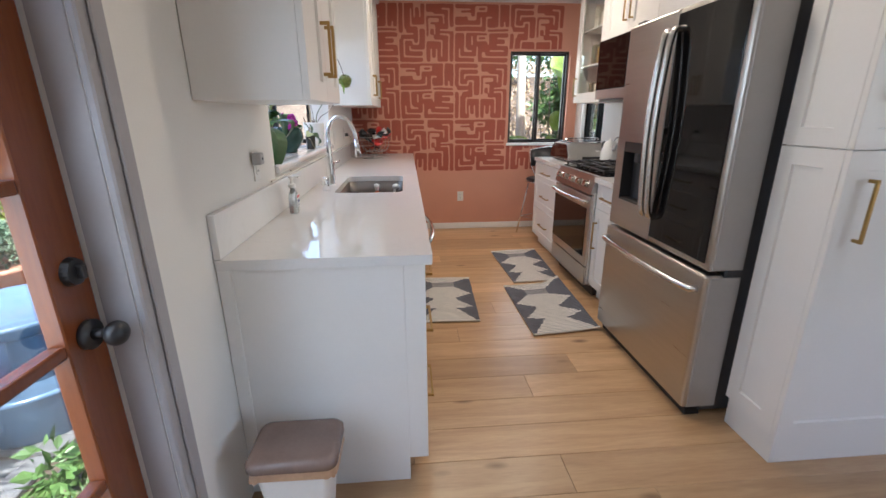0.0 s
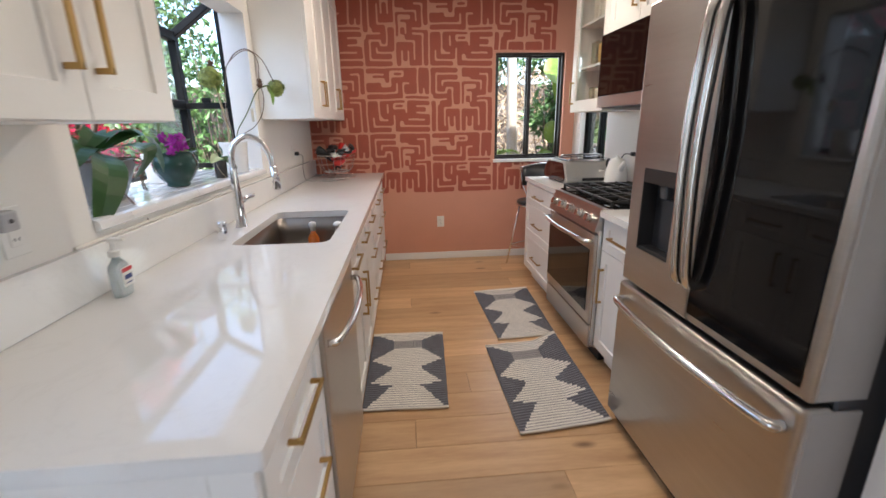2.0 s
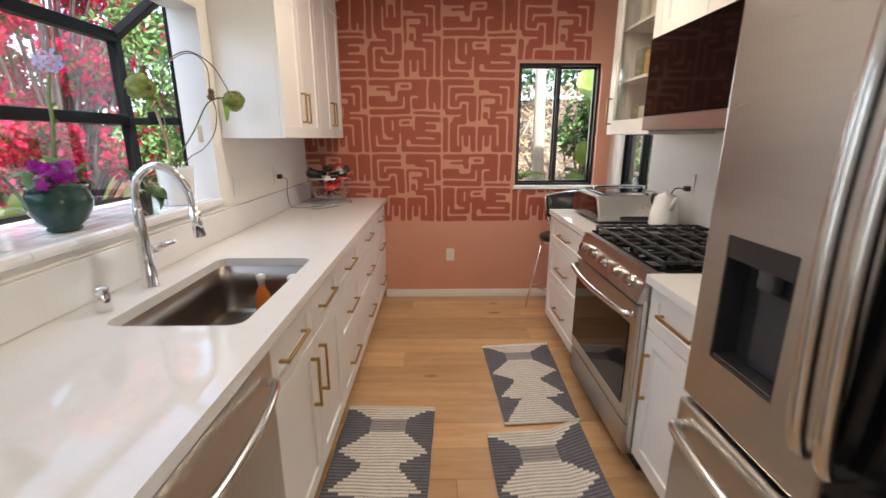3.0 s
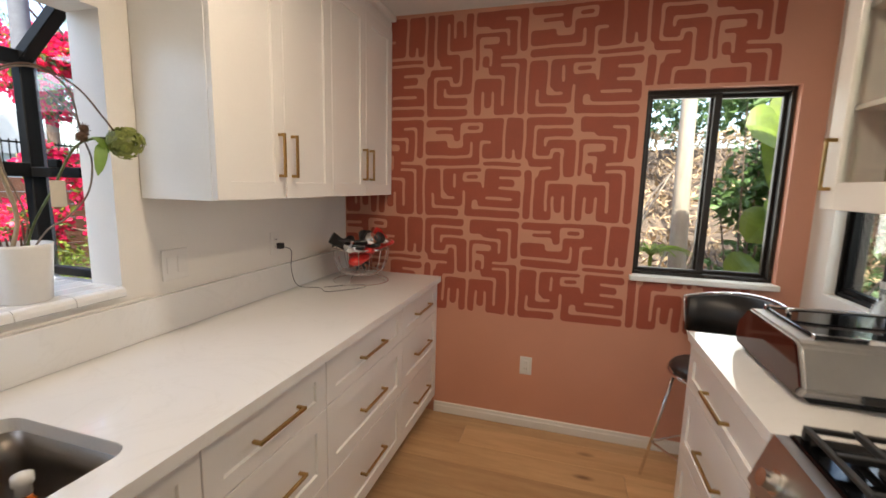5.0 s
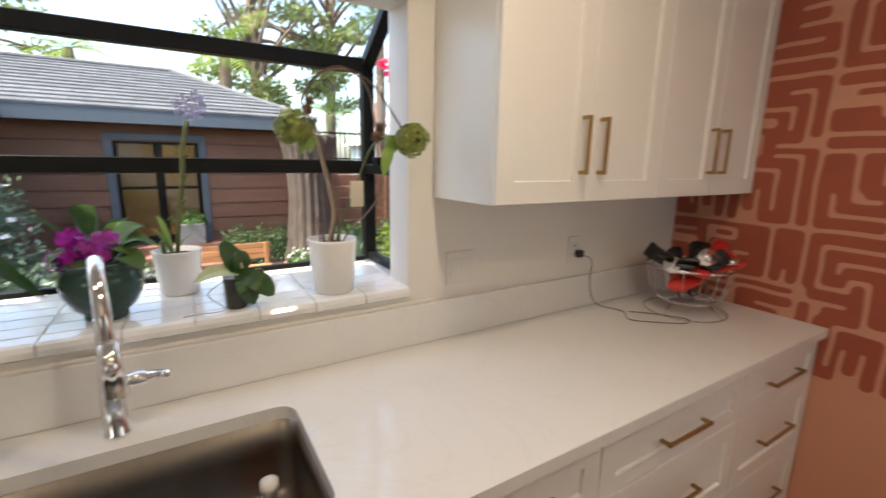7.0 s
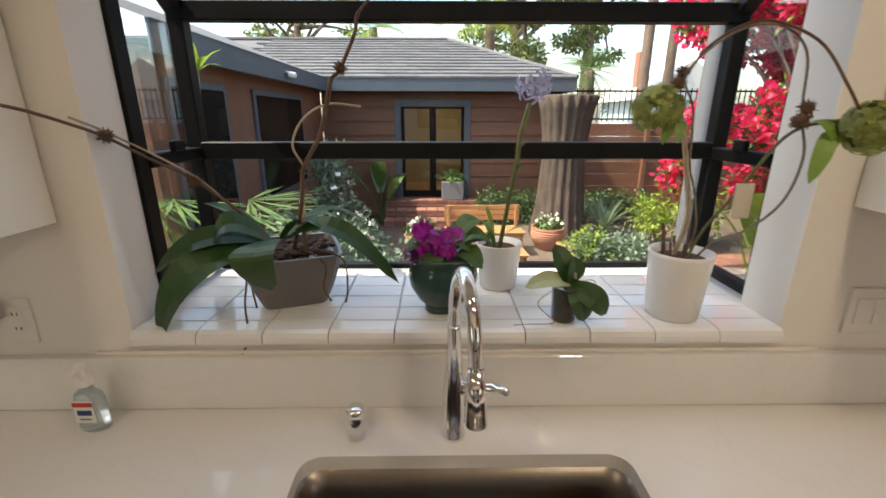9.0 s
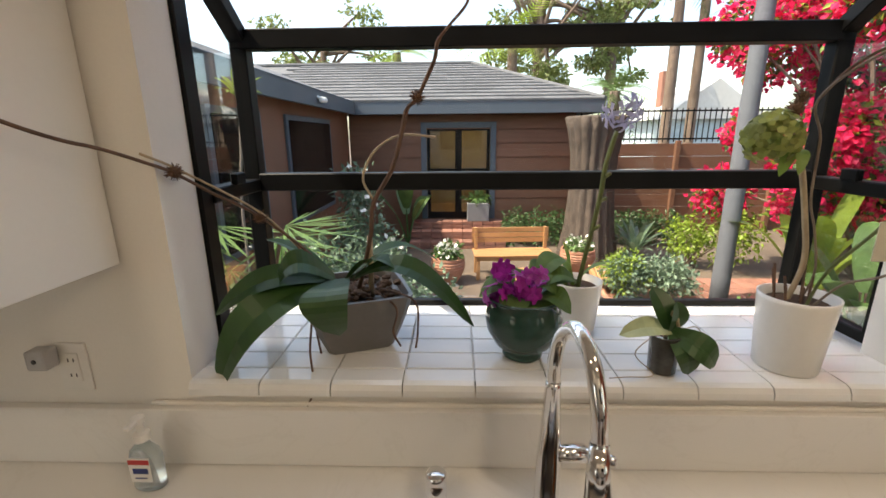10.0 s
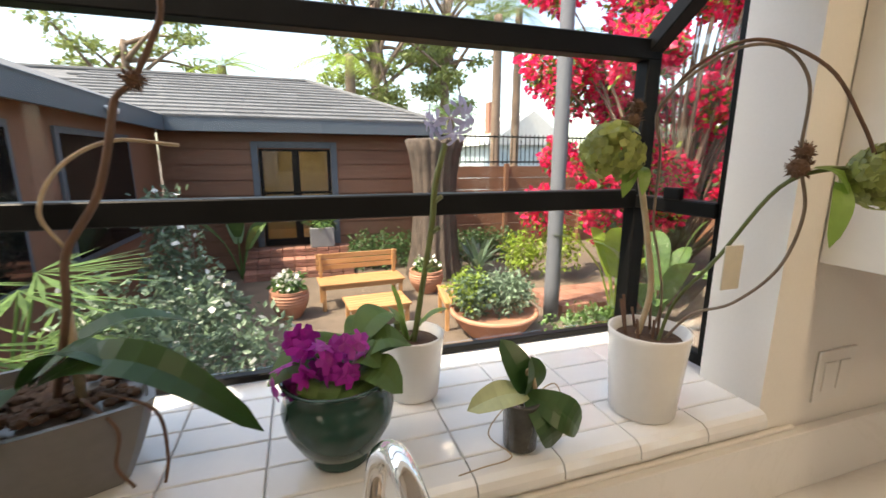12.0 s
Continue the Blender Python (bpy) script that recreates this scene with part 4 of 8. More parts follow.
for k in range(4):
    bm.faces.new((rings[0][k], rings[1][k], rings[1][(k + 1) % 4], rings[0][(k + 1) % 4]))
bm.faces.new(rings[0])
bm.faces.new(rings[1][::-1])
bmesh.ops.recalc_face_normals(bm, faces=bm.faces)
panel = part("control_panel", bm, STEEL, gas_range, "sloped steel control panel")
slope = Vector((-0.128, 0, 0.042)).normalized()
for k in range(5):
    y = RY0 + 0.10 + k * 0.139
    c = Vector((RX + 0.008, y, 0.85))
    bm = bmesh.new()
    rod(bm, c - slope * 0.002, c + slope * 0.008, 0.029, 0.028, 20)
    rod(bm, c + slope * 0.008, c + slope * 0.036, 0.022, 0.0205, 20)
    part("knob", bm, STEEL_LIGHT, panel, "chunky steel burner knob")
part("cooktop", boxed(RX + 0.06, RY0 + 0.003, 0.9055, 2.328, RY1 - 0.003, 0.925, 0.004), BLACK_GLASS, gas_range, "black enamel cooktop")
for ya, yb in ((RY0 + 0.015, RY0 + 0.255), (RY0 + 0.26, RY1 - 0.26), (RY1 - 0.255, RY1 - 0.015)):
    bm = bmesh.new()
    gx0, gx1, gz = RX + 0.085, 2.30, 0.957
    w = 0.0065
    for x in (gx0, gx1):
        box(bm, x - w, ya, gz - 0.012, x + w, yb, gz, 0.002)
    for y in (ya + w, yb - w):
        box(bm, gx0, y - w, gz - 0.012, gx1, y + w, gz, 0.002)
    ym = (ya + yb) / 2
    box(bm, gx0, ym - w, gz - 0.010, gx1, ym + w, gz + 0.006, 0.002)
    for f in (0.17, 0.33, 0.5, 0.67, 0.83):
        x = gx0 + f * (gx1 - gx0)
        box(bm, x - w, ya, gz - 0.010, x + w, yb, gz + 0.006, 0.002)
    for x in (gx0, (gx0 + gx1) / 2, gx1):
        for y in (ya + w, yb - w):
            box(bm, x - w, y - w, 0.926, x + w, y + w, gz - 0.01)
    part("grate", bm, CAST_IRON, gas_range, "black cast iron grate")
for x, y in ((1.88, RY0 + 0.135), (2.17, RY0 + 0.135), (1.88, RY1 - 0.135), (2.17, RY1 - 0.135), (2.02, 3.667)):
    bm = bmesh.new()
    lathe(bm, [(0.05, 0.0), (0.05, 0.006), (0.036, 0.008), (0.036, 0.016), (0.03, 0.019), (0.002, 0.019)], (x, y, 0.925), 20)
    part("burner", bm, CAST_IRON, gas_range)

# microwave over the range
microwave = thing("microwave", (2.15, 3.67, 1.455), "dark over-the-range microwave with a steel lower rail", "microwave")
MX = 1.945
part("body", boxed(MX + 0.03, 3.289, 1.455, 2.335, 4.046, 1.90, 0.003), GREY_PLASTIC, microwave)
part("door", boxed(MX, 3.289, 1.53, MX + 0.029, 4.046, 1.898, 0.005, 2), BLACK_GLASS, microwave, "dark mirror glass door")
part("lower_rail", boxed(MX - 0.002, 3.289, 1.457, MX + 0.029, 4.046, 1.527, 0.005, 2), STEEL, microwave)
part("side_trim", boxed(MX + 0.001, 4.0475, 1.457, MX + 0.06, 4.051, 1.90), STEEL_LIGHT, microwave)


# ---- small kitchen things ----
# woven runners
RUG_LIGHT = surface("cream_cotton_weave", (0.72, 0.68, 0.61), rough=0.95, vary=0.12, scale=12, fine=260, bump=0.8, depth=0.004)
RUG_DARK = surface("slate_cotton_weave", (0.07, 0.072, 0.09), rough=0.95, vary=0.25, scale=12, fine=260, bump=0.8, depth=0.004)

RUG_MID = surface("faded_slate_weave", (0.19, 0.19, 0.21), rough=0.95, vary=0.2, scale=12, fine=260, bump=0.8, depth=0.004)
RUG_GREIGE = surface("greige_cotton_weave", (0.34, 0.32, 0.31), rough=0.95, vary=0.12, scale=12, fine=260, bump=0.8, depth=0.004)


def rug(name, corners, label, curl=None):
    """A flat-woven mat: cream cloth with stepped dark diamonds, woven in strips across its length."""
    a, b, c, d = [Vector((*p, 0.0)) for p in corners]
    mat_thing = thing(name, tuple((a + b + c + d) / 4), label, "rug", "striped mats on the kitchen floor")
    n, m = 84, 46
    rows = [(v // 2 + 0.7 * (v % 2)) / (n // 2) for v in range(n + 1)]

    def at(u, v, lift):
        p = (a * (1 - u) + b * u) * (1 - v) + (d * (1 - u) + c * u) * v
        wave = 0.004 * noise.noise((p.x * 5, p.y * 5, 3.1)) + 0.003
        if curl:
            wave += curl[2] * max(0, u - curl[0]) * max(0, v - curl[1])
        return Vector((p.x + 0.003 * noise.noise((p.x * 9, p.y * 9, 8)), p.y + 0.003 * noise.noise((p.x * 9, p.y * 9, 5)), 0.004 + wave + lift))
    bm = bmesh.new()
    grid = [[bm.verts.new(at(u / m, rows[v], 0.003)) for u in range(m + 1)] for v in range(n + 1)]
    low = [[bm.verts.new(at(u / m, rows[v], -0.002)) for u in range(m + 1)] for v in range(n + 1)]
    for v in range(n):
        t = (v + 0.5) / n
        q = 1 - t
        marks = ((0.0, 0.02), (0.13, 0.31), (0.25, 0.31), (0.42, 0.04), (0.53, 0.33), (0.72, 0.05), (0.75, 0.33), (0.95, 0.08), (1.0, 0.02))
        a0, a1 = next((p0, p1) for p0, p1 in zip(marks, marks[1:]) if q <= p1[0])
        edge = a0[1] + (a1[1] - a0[1]) * (q - a0[0]) / (a1[0] - a0[0])
        thin, faded = v % 2 == 1, 0.13 <= q < 0.24
        for u in range(m):
            s = (u + 0.5) / m
            side = min(s, 1 - s)
            dark = side < edge and 0.02 < t < 0.98
            if dark:
                tone = 2 if thin else 1
            else:
                tone = (1 if thin else 3) if faded else (2 if thin else 0)
            bm.faces.new((grid[v][u], grid[v][u + 1], grid[v + 1][u + 1], grid[v + 1][u])).material_index = tone
    rim_top = [grid[0][u] for u in range(m + 1)] + [grid[v][m] for v in range(1, n + 1)] + [grid[n][u] for u in range(m - 1, -1, -1)] + [grid[v][0] for v in range(n - 1, 0, -1)]
    rim_low = [low[0][u] for u in range(m + 1)] + [low[v][m] for v in range(1, n + 1)] + [low[n][u] for u in range(m - 1, -1, -1)] + [low[v][0] for v in range(n - 1, 0, -1)]
    for k in range(len(rim_top)):
        bm.faces.new((rim_top[k - 1], rim_low[k - 1], rim_low[k], rim_top[k]))
    for v in range(n):
        for u in range(m):
            bm.faces.new((low[v][u], low[v + 1][u], low[v + 1][u + 1], low[v][u + 1]))
    part("cloth", bm, (RUG_LIGHT, RUG_DARK, RUG_MID, RUG_GREIGE), mat_thing)
    for v in (0, 1):
        part("hem", tube(bmesh.new(), [at(u / m, v, 0.004) for u in range(m + 1)], 0.006, 6), RUG_LIGHT, mat_thing, smooth=True)
    return mat_thing


rug("rug", ((1.21, 3.605), (1.607, 3.638), (1.642, 4.492), (1.178, 4.44)), "navy and cream striped woven mat before the range")
rug("rug", ((1.122, 2.715), (1.572, 2.76), (1.565, 3.565), (1.108, 3.527)), "navy and cream woven mat with a curled corner", (0.7, -0.2, 0.16))
rug("rug", ((0.385, 2.962), (0.817, 2.945), (0.855, 3.745), (0.391, 3.761)), "navy and cream striped woven mat before the sink")

# faucet
faucet = thing("faucet", (-0.128, 3.165, TOP), "tall chrome pull-down kitchen faucet with side lever", "faucet")
FXc, FYc = -0.13, 3.155
bm = bmesh.new()
lathe(bm, [(0.027, 0.001), (0.027, 0.008), (0.024, 0.012), (0.0235, 0.11), (0.019, 0.17), (0.0145, 0.27), (0.0135, 0.28)], (FXc, FYc, TOP), 24)
part("body", bm, CHROME, faucet, smooth=True)
bm = bmesh.new()
arc = [(FXc, FYc, TOP + 0.275), (FXc, FYc + 0.001, TOP + 0.33), (FXc + 0.02, FYc + 0.006, TOP + 0.385), (FXc + 0.07, FYc + 0.014, TOP + 0.417), (FXc + 0.125, FYc + 0.022, TOP + 0.395), (FXc + 0.158, FYc + 0.028, TOP + 0.335), (FXc + 0.168, FYc + 0.03, TOP + 0.28)]
tube(bm, smooth_line(arc, 7), 0.0128, 14)
part("spout", bm, CHROME, faucet, smooth=True)
bm = bmesh.new()
rod(bm, (FXc + 0.168, FYc + 0.03, TOP + 0.28), (FXc + 0.177, FYc + 0.032, TOP + 0.178), 0.0145, 0.021, 20)
rod(bm, (FXc + 0.177, FYc + 0.032, TOP + 0.178), (FXc + 0.1775, FYc + 0.032, TOP + 0.173), 0.0185, 0.0185, 20)
part("spray_head", bm, CHROME, faucet, smooth=True)
bm = bmesh.new()
rod(bm, (FXc, FYc + 0.015, TOP + 0.125), (FXc + 0.002, FYc + 0.068, TOP + 0.127), 0.0175, 0.0175, 18)
tube(bm, smooth_line([(FXc + 0.002, FYc + 0.062, TOP + 0.127), (FXc + 0.015, FYc + 0.088, TOP + 0.133), (FXc + 0.04, FYc + 0.112, TOP + 0.14)], 4), [0.012] * 4 + [0.0105] * 4 + [0.008], 10)
part("lever", bm, CHROME, faucet, smooth=True)

bm = bmesh.new()
lathe(bm, [(0.021, 0.0), (0.021, 0.05), (0.0195, 0.054), (0.0195, 0.062), (0.021, 0.064), (0.021, 0.072), (0.017, 0.078), (0.002, 0.079)], (-0.129, 2.937, TOP), 22)
solo("air_gap_cap", bm, CHROME, "short round chrome cap on the counter", "sink fitting", smooth=True)

# hand sanitizer
SAN = (-0.165, 2.328, TOP)
GEL = surface("clear_blue_gel", (0.72, 0.80, 0.83), rough=0.08, vary=0.05, bump=0.0)
GEL.node_tree.nodes["Principled BSDF"].inputs["Transmission Weight"].default_value = 0.75
sanitizer = thing("sanitizer_bottle", SAN, "clear hand sanitizer bottle with white pump and label", "bottle")
bm = bmesh.new()
lathe(bm, [(0.03, 0.001), (0.034, 0.006), (0.034, 0.075), (0.03, 0.092), (0.016, 0.106), (0.0135, 0.11), (0.0135, 0.118)], SAN, 28)
moved(bm, Matrix.Translation(SAN) @ Matrix.Diagonal((0.62, 1, 1, 1)) @ Matrix.Translation(-Vector(SAN)))
part("bottle", bm, GEL, sanitizer, smooth=True)
bm = bmesh.new()
lathe(bm, [(0.016, 0.116), (0.016, 0.132), (0.008, 0.136), (0.006, 0.155), (0.012, 0.158), (0.012, 0.168), (0.003, 0.17)], SAN, 18)
box(bm, SAN[0] + 0.002, SAN[1] - 0.006, TOP + 0.159, SAN[0] + 0.035, SAN[1] + 0.006, TOP + 0.168, 0.002)
part("pump", bm, WHITE_PLASTIC, sanitizer, smooth=False)
LABEL_BLUE = surface("dark_blue_print", (0.02, 0.035, 0.16), rough=0.4, vary=0.05, bump=0)
LABEL_RED = surface("red_print", (0.5, 0.03, 0.03), rough=0.4, vary=0.05, bump=0)
lab = part("label", boxed(SAN[0] + 0.0212, SAN[1] - 0.022, TOP + 0.03, SAN[0] + 0.0222, SAN[1] + 0.022, TOP + 0.086), WHITE_PLASTIC, sanitizer, "white label with blue and red bars")
part("label_bar", boxed(SAN[0] + 0.0223, SAN[1] - 0.022, TOP + 0.072, SAN[0] + 0.0228, SAN[1] + 0.022, TOP + 0.083), LABEL_RED, lab)
part("label_bar", boxed(SAN[0] + 0.0223, SAN[1] - 0.015, TOP + 0.05, SAN[0] + 0.0228, SAN[1] + 0.017, TOP + 0.063), LABEL_BLUE, lab)
part("label_bar", boxed(SAN[0] + 0.0223, SAN[1] - 0.012, TOP + 0.038, SAN[0] + 0.0228, SAN[1] + 0.012, TOP + 0.041), LABEL_BLUE, lab)


# wall plates
def wall_plate(name, y, z, w, h, label, holes):
    """A plate on the window wall; holes are (dy, dz, w, h) insets."""
    x = X_LEFT
    ob = thing(name, (x, y, z), label, "wall plate")
    part("plate", boxed(x + 0.0005, y - w / 2, z - h / 2, x + 0.006, y + w / 2, z + h / 2, 0.002), WHITE_PLASTIC, ob)
    for dy, dz, a, b in holes:
        part("rocker", boxed(x + 0.006, y + dy - a / 2, z + dz - b / 2, x + 0.009, y + dy + a / 2, z + dz + b / 2, 0.0015), WHITE_PLASTIC, ob)
    return ob


def slots(ob, x, y, z):
    for dz in (0.018, -0.018):
        for dy in (-0.006, 0.006):
            part("slot", boxed(x, y + dy - 0.0012, z + dz - 0.004, x + 0.0006, y + dy + 0.0012, z + dz + 0.004), BLACK_PLASTIC, ob)


wall_plate("light_switch", 4.155, 1.165, 0.115, 0.118, "white double rocker light switch", [(-0.023, 0, 0.033, 0.066), (0.023, 0, 0.033, 0.066)])
far_outlet = wall_plate("power_outlet", 4.735, 1.175, 0.07, 0.115, "white wall outlet with a black phone charger", [(0, 0, 0.034, 0.068)])
slots(far_outlet, X_LEFT + 0.0091, 4.735, 1.175)
near_outlet = wall_plate("power_outlet", 2.14, 1.15, 0.07, 0.115, "white wall outlet above the backsplash", [(0, 0, 0.034, 0.068)])
slots(near_outlet, X_LEFT + 0.0091, 2.14, 1.15)
camera_cube = thing("plug_in_sensor", (X_LEFT + 0.03, 2.10, 1.16), "small grey plug-in sensor cube in the outlet", "sensor")
part("cube", boxed(X_LEFT + 0.0095, 2.075, 1.16, X_LEFT + 0.045, 2.12, 1.205, 0.006, 2), surface("pale_grey_plastic", (0.42, 0.41, 0.41), rough=0.4, vary=0.05), camera_cube)
part("lens", rod(bmesh.new(), (X_LEFT + 0.0452, 2.097, 1.183), (X_LEFT + 0.047, 2.097, 1.183), 0.005, sides=12), BLACK_PLASTIC, camera_cube)
charger = thing("phone_charger", (X_LEFT + 0.03, 4.75, 1.16), "black plug-in charger with a thin cable on the counter", "charger")
part("plug", boxed(X_LEFT + 0.0098, 4.735, 1.145, X_LEFT + 0.04, 4.765, 1.175, 0.004), BLACK_PLASTIC, charger)
bm = bmesh.new()
tube(bm, smooth_line([(X_LEFT + 0.04, 4.76, 1.155), (X_LEFT + 0.06, 4.79, 1.13), (X_LEFT + 0.05, 4.80, 1.03), (X_LEFT + 0.06, 4.84, 0.935), (-0.1, 4.9, 0.918), (-0.02, 4.84, 0.918), (0.05, 4.9, 0.918), (0.12, 5.0, 0.918), (0.09, 5.05, 0.918), (-0.02, 4.98, 0.918), (-0.08, 4.92, 0.918)], 6), 0.002, 6)
part("cable", bm, GREY_PLASTIC, charger, smooth=True)
mural_outlet = thing("power_outlet", (0.985, Y_FAR, 0.40), "white wall outlet low on the terracotta wall", "wall plate")
part("plate", boxed(0.949, Y_FAR - 0.006, 0.343, 1.021, Y_FAR - 0.0005, 0.457, 0.002), WHITE_PLASTIC, mural_outlet)
part("rocker", boxed(0.968, Y_FAR - 0.009, 0.366, 1.002, Y_FAR - 0.006, 0.434, 0.0015), WHITE_PLASTIC, mural_outlet)
for dz in (0.018, -0.018):
    for dx in (-0.006, 0.006):
        part("slot", boxed(0.985 + dx - 0.0012, Y_FAR - 0.0096, 0.40 + dz - 0.004, 0.985 + dx + 0.0012, Y_FAR - 0.0091, 0.40 + dz + 0.004), BLACK_PLASTIC, mural_outlet)

# waste bin with a lid
BIN = (-0.035, 1.47)
bin_ob = thing("waste_bin", (BIN[0], BIN[1], 0), "small white plastic waste bin with a brown lid", "bin")


def tapered(x0, x1, y0, y1, z0, z1, shrink, r):
    bm = bmesh.new()
    lo = [bm.verts.new((*p, z0)) for p in rounded(x0 + shrink, x1 - shrink, y0 + shrink, y1 - shrink, r)]
    hi = [bm.verts.new((*p, z1)) for p in rounded(x0, x1, y0, y1, r)]
    for k in range(len(lo)):
        bm.faces.new((lo[k], lo[(k + 1) % len(lo)], hi[(k + 1) % len(hi)], hi[k]))
    bm.faces.new(lo[::-1])
    bm.faces.new(hi)
    return bm


part("bucket", tapered(-0.13, 0.10, 1.395, 1.575, 0.002, 0.335, 0.03, 0.03), WHITE_PLASTIC, bin_ob)
part("step_pedal", boxed(0.03, 1.362, 0.004, 0.095, 1.425, 0.03, 0.006, 2), WHITE_PLASTIC, bin_ob)
BIN_BROWN = surface("taupe_plastic_lid", (0.21, 0.145, 0.12), rough=0.22, vary=0.12, scale=8, fine=90, bump=0.1)
bm = bmesh.new()
rings = []
for grow, z in ((-0.004, 0.335), (0.0, 0.338), (0.0, 0.358), (-0.006, 0.368), (-0.018, 0.373), (-0.03, 0.3705)):
    rings.append([bm.verts.new((*p, z)) for p in rounded(-0.15 - grow, 0.12 + grow, 1.383 - grow, 1.587 + grow, 0.035)])
for a, b in zip(rings, rings[1:]):
    for k in range(len(a)):
        bm.faces.new((a[k], a[(k + 1) % len(a)], b[(k + 1) % len(a)], b[k]))
bm.faces.new(rings[0][::-1])
bm.faces.new(rings[-1])
part("lid", bm, BIN_BROWN, bin_ob, "brown plastic lid", smooth=True)
# the bag's crumpled edge, folded over the rim
bm = bmesh.new()
edge = rounded(-0.143, 0.113, 1.388, 1.582, 0.035, 14)
rings = []
for k, p in enumerate(edge):
    out = (Vector(p) - Vector((-0.015, 1.485))).normalized() * (0.004 + 0.006 * noise.noise((k * 0.45, 1.3, 0)))
    fall = 0.034 + 0.022 * noise.noise((k * 0.21, 4.1, 0)) + 0.008 * noise.noise((k * 0.9, 7.7, 0))
    rings.append([bm.verts.new((p[0] + out.x * q, p[1] + out.y * q, 0.336 - fall * q)) for q in (0.0, 0.35, 0.7, 1.0)])
for k in range(len(rings)):
    a, b = rings[k], rings[(k + 1) % len(rings)]
    for q in range(3):
        bm.faces.new((a[q], b[q], b[q + 1], a[q + 1]))
part("bag_rim", bm, surface("tan_plastic_bag", (0.45, 0.28, 0.17), rough=0.35, vary=0.25, scale=14, bump=0.5, depth=0.006), bin_ob, "crumpled tan bag edge under the lid", smooth=True)

# wire basket with kitchen tools
BX, BY = 0.02, 5.16
basket = thing("wire_basket", (BX, BY, TOP), "steel wire basket on a stand beside the mural", "basket")
for r, z in ((0.16, 0.004), (0.10, 0.05), (0.115, 0.06), (0.165, 0.20), (0.168, 0.205)):
    bm = tube(bmesh.new(), [(BX + r * math.cos(a), BY + r * math.sin(a), TOP + z) for a in (2 * math.pi * k / 28 for k in range(29))], 0.0028, 6)
    part("hoop", bm, STEEL_LIGHT, basket, smooth=True)
for k in range(16):
    a = 2 * math.pi * k / 16
    c, s = math.cos(a), math.sin(a)
    bm = tube(bmesh.new(), smooth_line([(BX + 0.02 * c, BY + 0.02 * s, TOP + 0.055), (BX + 0.115 * c, BY + 0.115 * s, TOP + 0.06), (BX + 0.15 * c, BY + 0.15 * s, TOP + 0.12), (BX + 0.166 * c, BY + 0.166 * s, TOP + 0.203)], 3), 0.0018, 5)
    part("wire", bm, STEEL_LIGHT, basket, smooth=True)
    if k % 4 == 0:
        part("foot_wire", tube(bmesh.new(), [(BX + 0.16 * c, BY + 0.16 * s, TOP + 0.004), (BX + 0.10 * c, BY + 0.10 * s, TOP + 0.05)], 0.0028, 5), STEEL_LIGHT, basket, smooth=True)
TOOL_RED = surface("red_silicone", (0.55, 0.03, 0.025), rough=0.35, vary=0.1, bump=0.02)
rng = random.Random(4)
for k in range(26):
    a = rng.uniform(0, 6.28)
    c, s = math.cos(a), math.sin(a)
    base = Vector((BX - 0.05 * c, BY - 0.05 * s, TOP + 0.075 + 0.0045 * k))
    tip = Vector((BX + 0.17 * c, BY + 0.17 * s, TOP + 0.215 + rng.uniform(0, 0.07)))
    bm = bmesh.new()
    rod(bm, base, base.lerp(tip, 0.55), 0.007, 0.009, 8)
    head = base.lerp(tip, 0.78)
    kind = k % 3
    if kind == 0:
        bmesh.ops.create_uvsphere(bm, u_segments=12, v_segments=8, radius=0.055, matrix=Matrix.Translation(head) @ Matrix.Rotation(a, 4, "Z") @ Matrix.Diagonal((1.0, 0.7, 0.35, 1)))
    elif kind == 1:
        rod(bm, base.lerp(tip, 0.5), tip, 0.014, 0.034, 10)
    else:
        moved_box = box(bmesh.new(), -0.06, -0.035, -0.007, 0.06, 0.035, 0.007, 0.004)
        moved(moved_box, Matrix.Translation(head) @ Matrix.Rotation(a, 4, "Z") @ Matrix.Rotation(-0.4, 4, "Y"))
        tmp = bpy.data.meshes.new("blade")
        moved_box.to_mesh(tmp)
        moved_box.free()
        bm.from_mesh(tmp)
    solo("kitchen_utensil", bm, (BLACK_PLASTIC, BLACK_PLASTIC, TOOL_RED, BLACK_PLASTIC, CHROME)[k % 5], (("black plastic cooking utensil in the wire basket",) * 2 + ("red silicone cooking utensil in the wire basket", "black plastic cooking utensil in the wire basket", "polished steel cooking utensil in the wire basket"))[k % 5], "utensil", "utensils in the basket", smooth=kind != 2)

for k, (dx, dy, dz, turn) in enumerate(((0.10, 0.06, 0.215, 20), (0.04, -0.09, 0.15, 70))):
    bm = bmesh.new()
    bmesh.ops.create_uvsphere(bm, u_segments=16, v_segments=10, radius=0.06, matrix=Matrix.Diagonal((1.35, 0.75, 0.4, 1)))
    bmesh.ops.create_uvsphere(bm, u_segments=10, v_segments=8, radius=0.026, matrix=Matrix.Translation((0.0, 0.05, 0.01)) @ Matrix.Diagonal((1.2, 1.0, 0.6, 1)))
    for v in bm.verts:
        v.co += Vector((0, 0, 0.012)) * noise.noise(v.co * 22)
    solo("oven_mitt", moved(bm, pose(BX + dx, BY + dy, TOP + dz, 10, -18, turn)), TOOL_RED, "red quilted oven mitt stuffed in the wire basket", "mitt", "mitts in the basket", smooth=True)

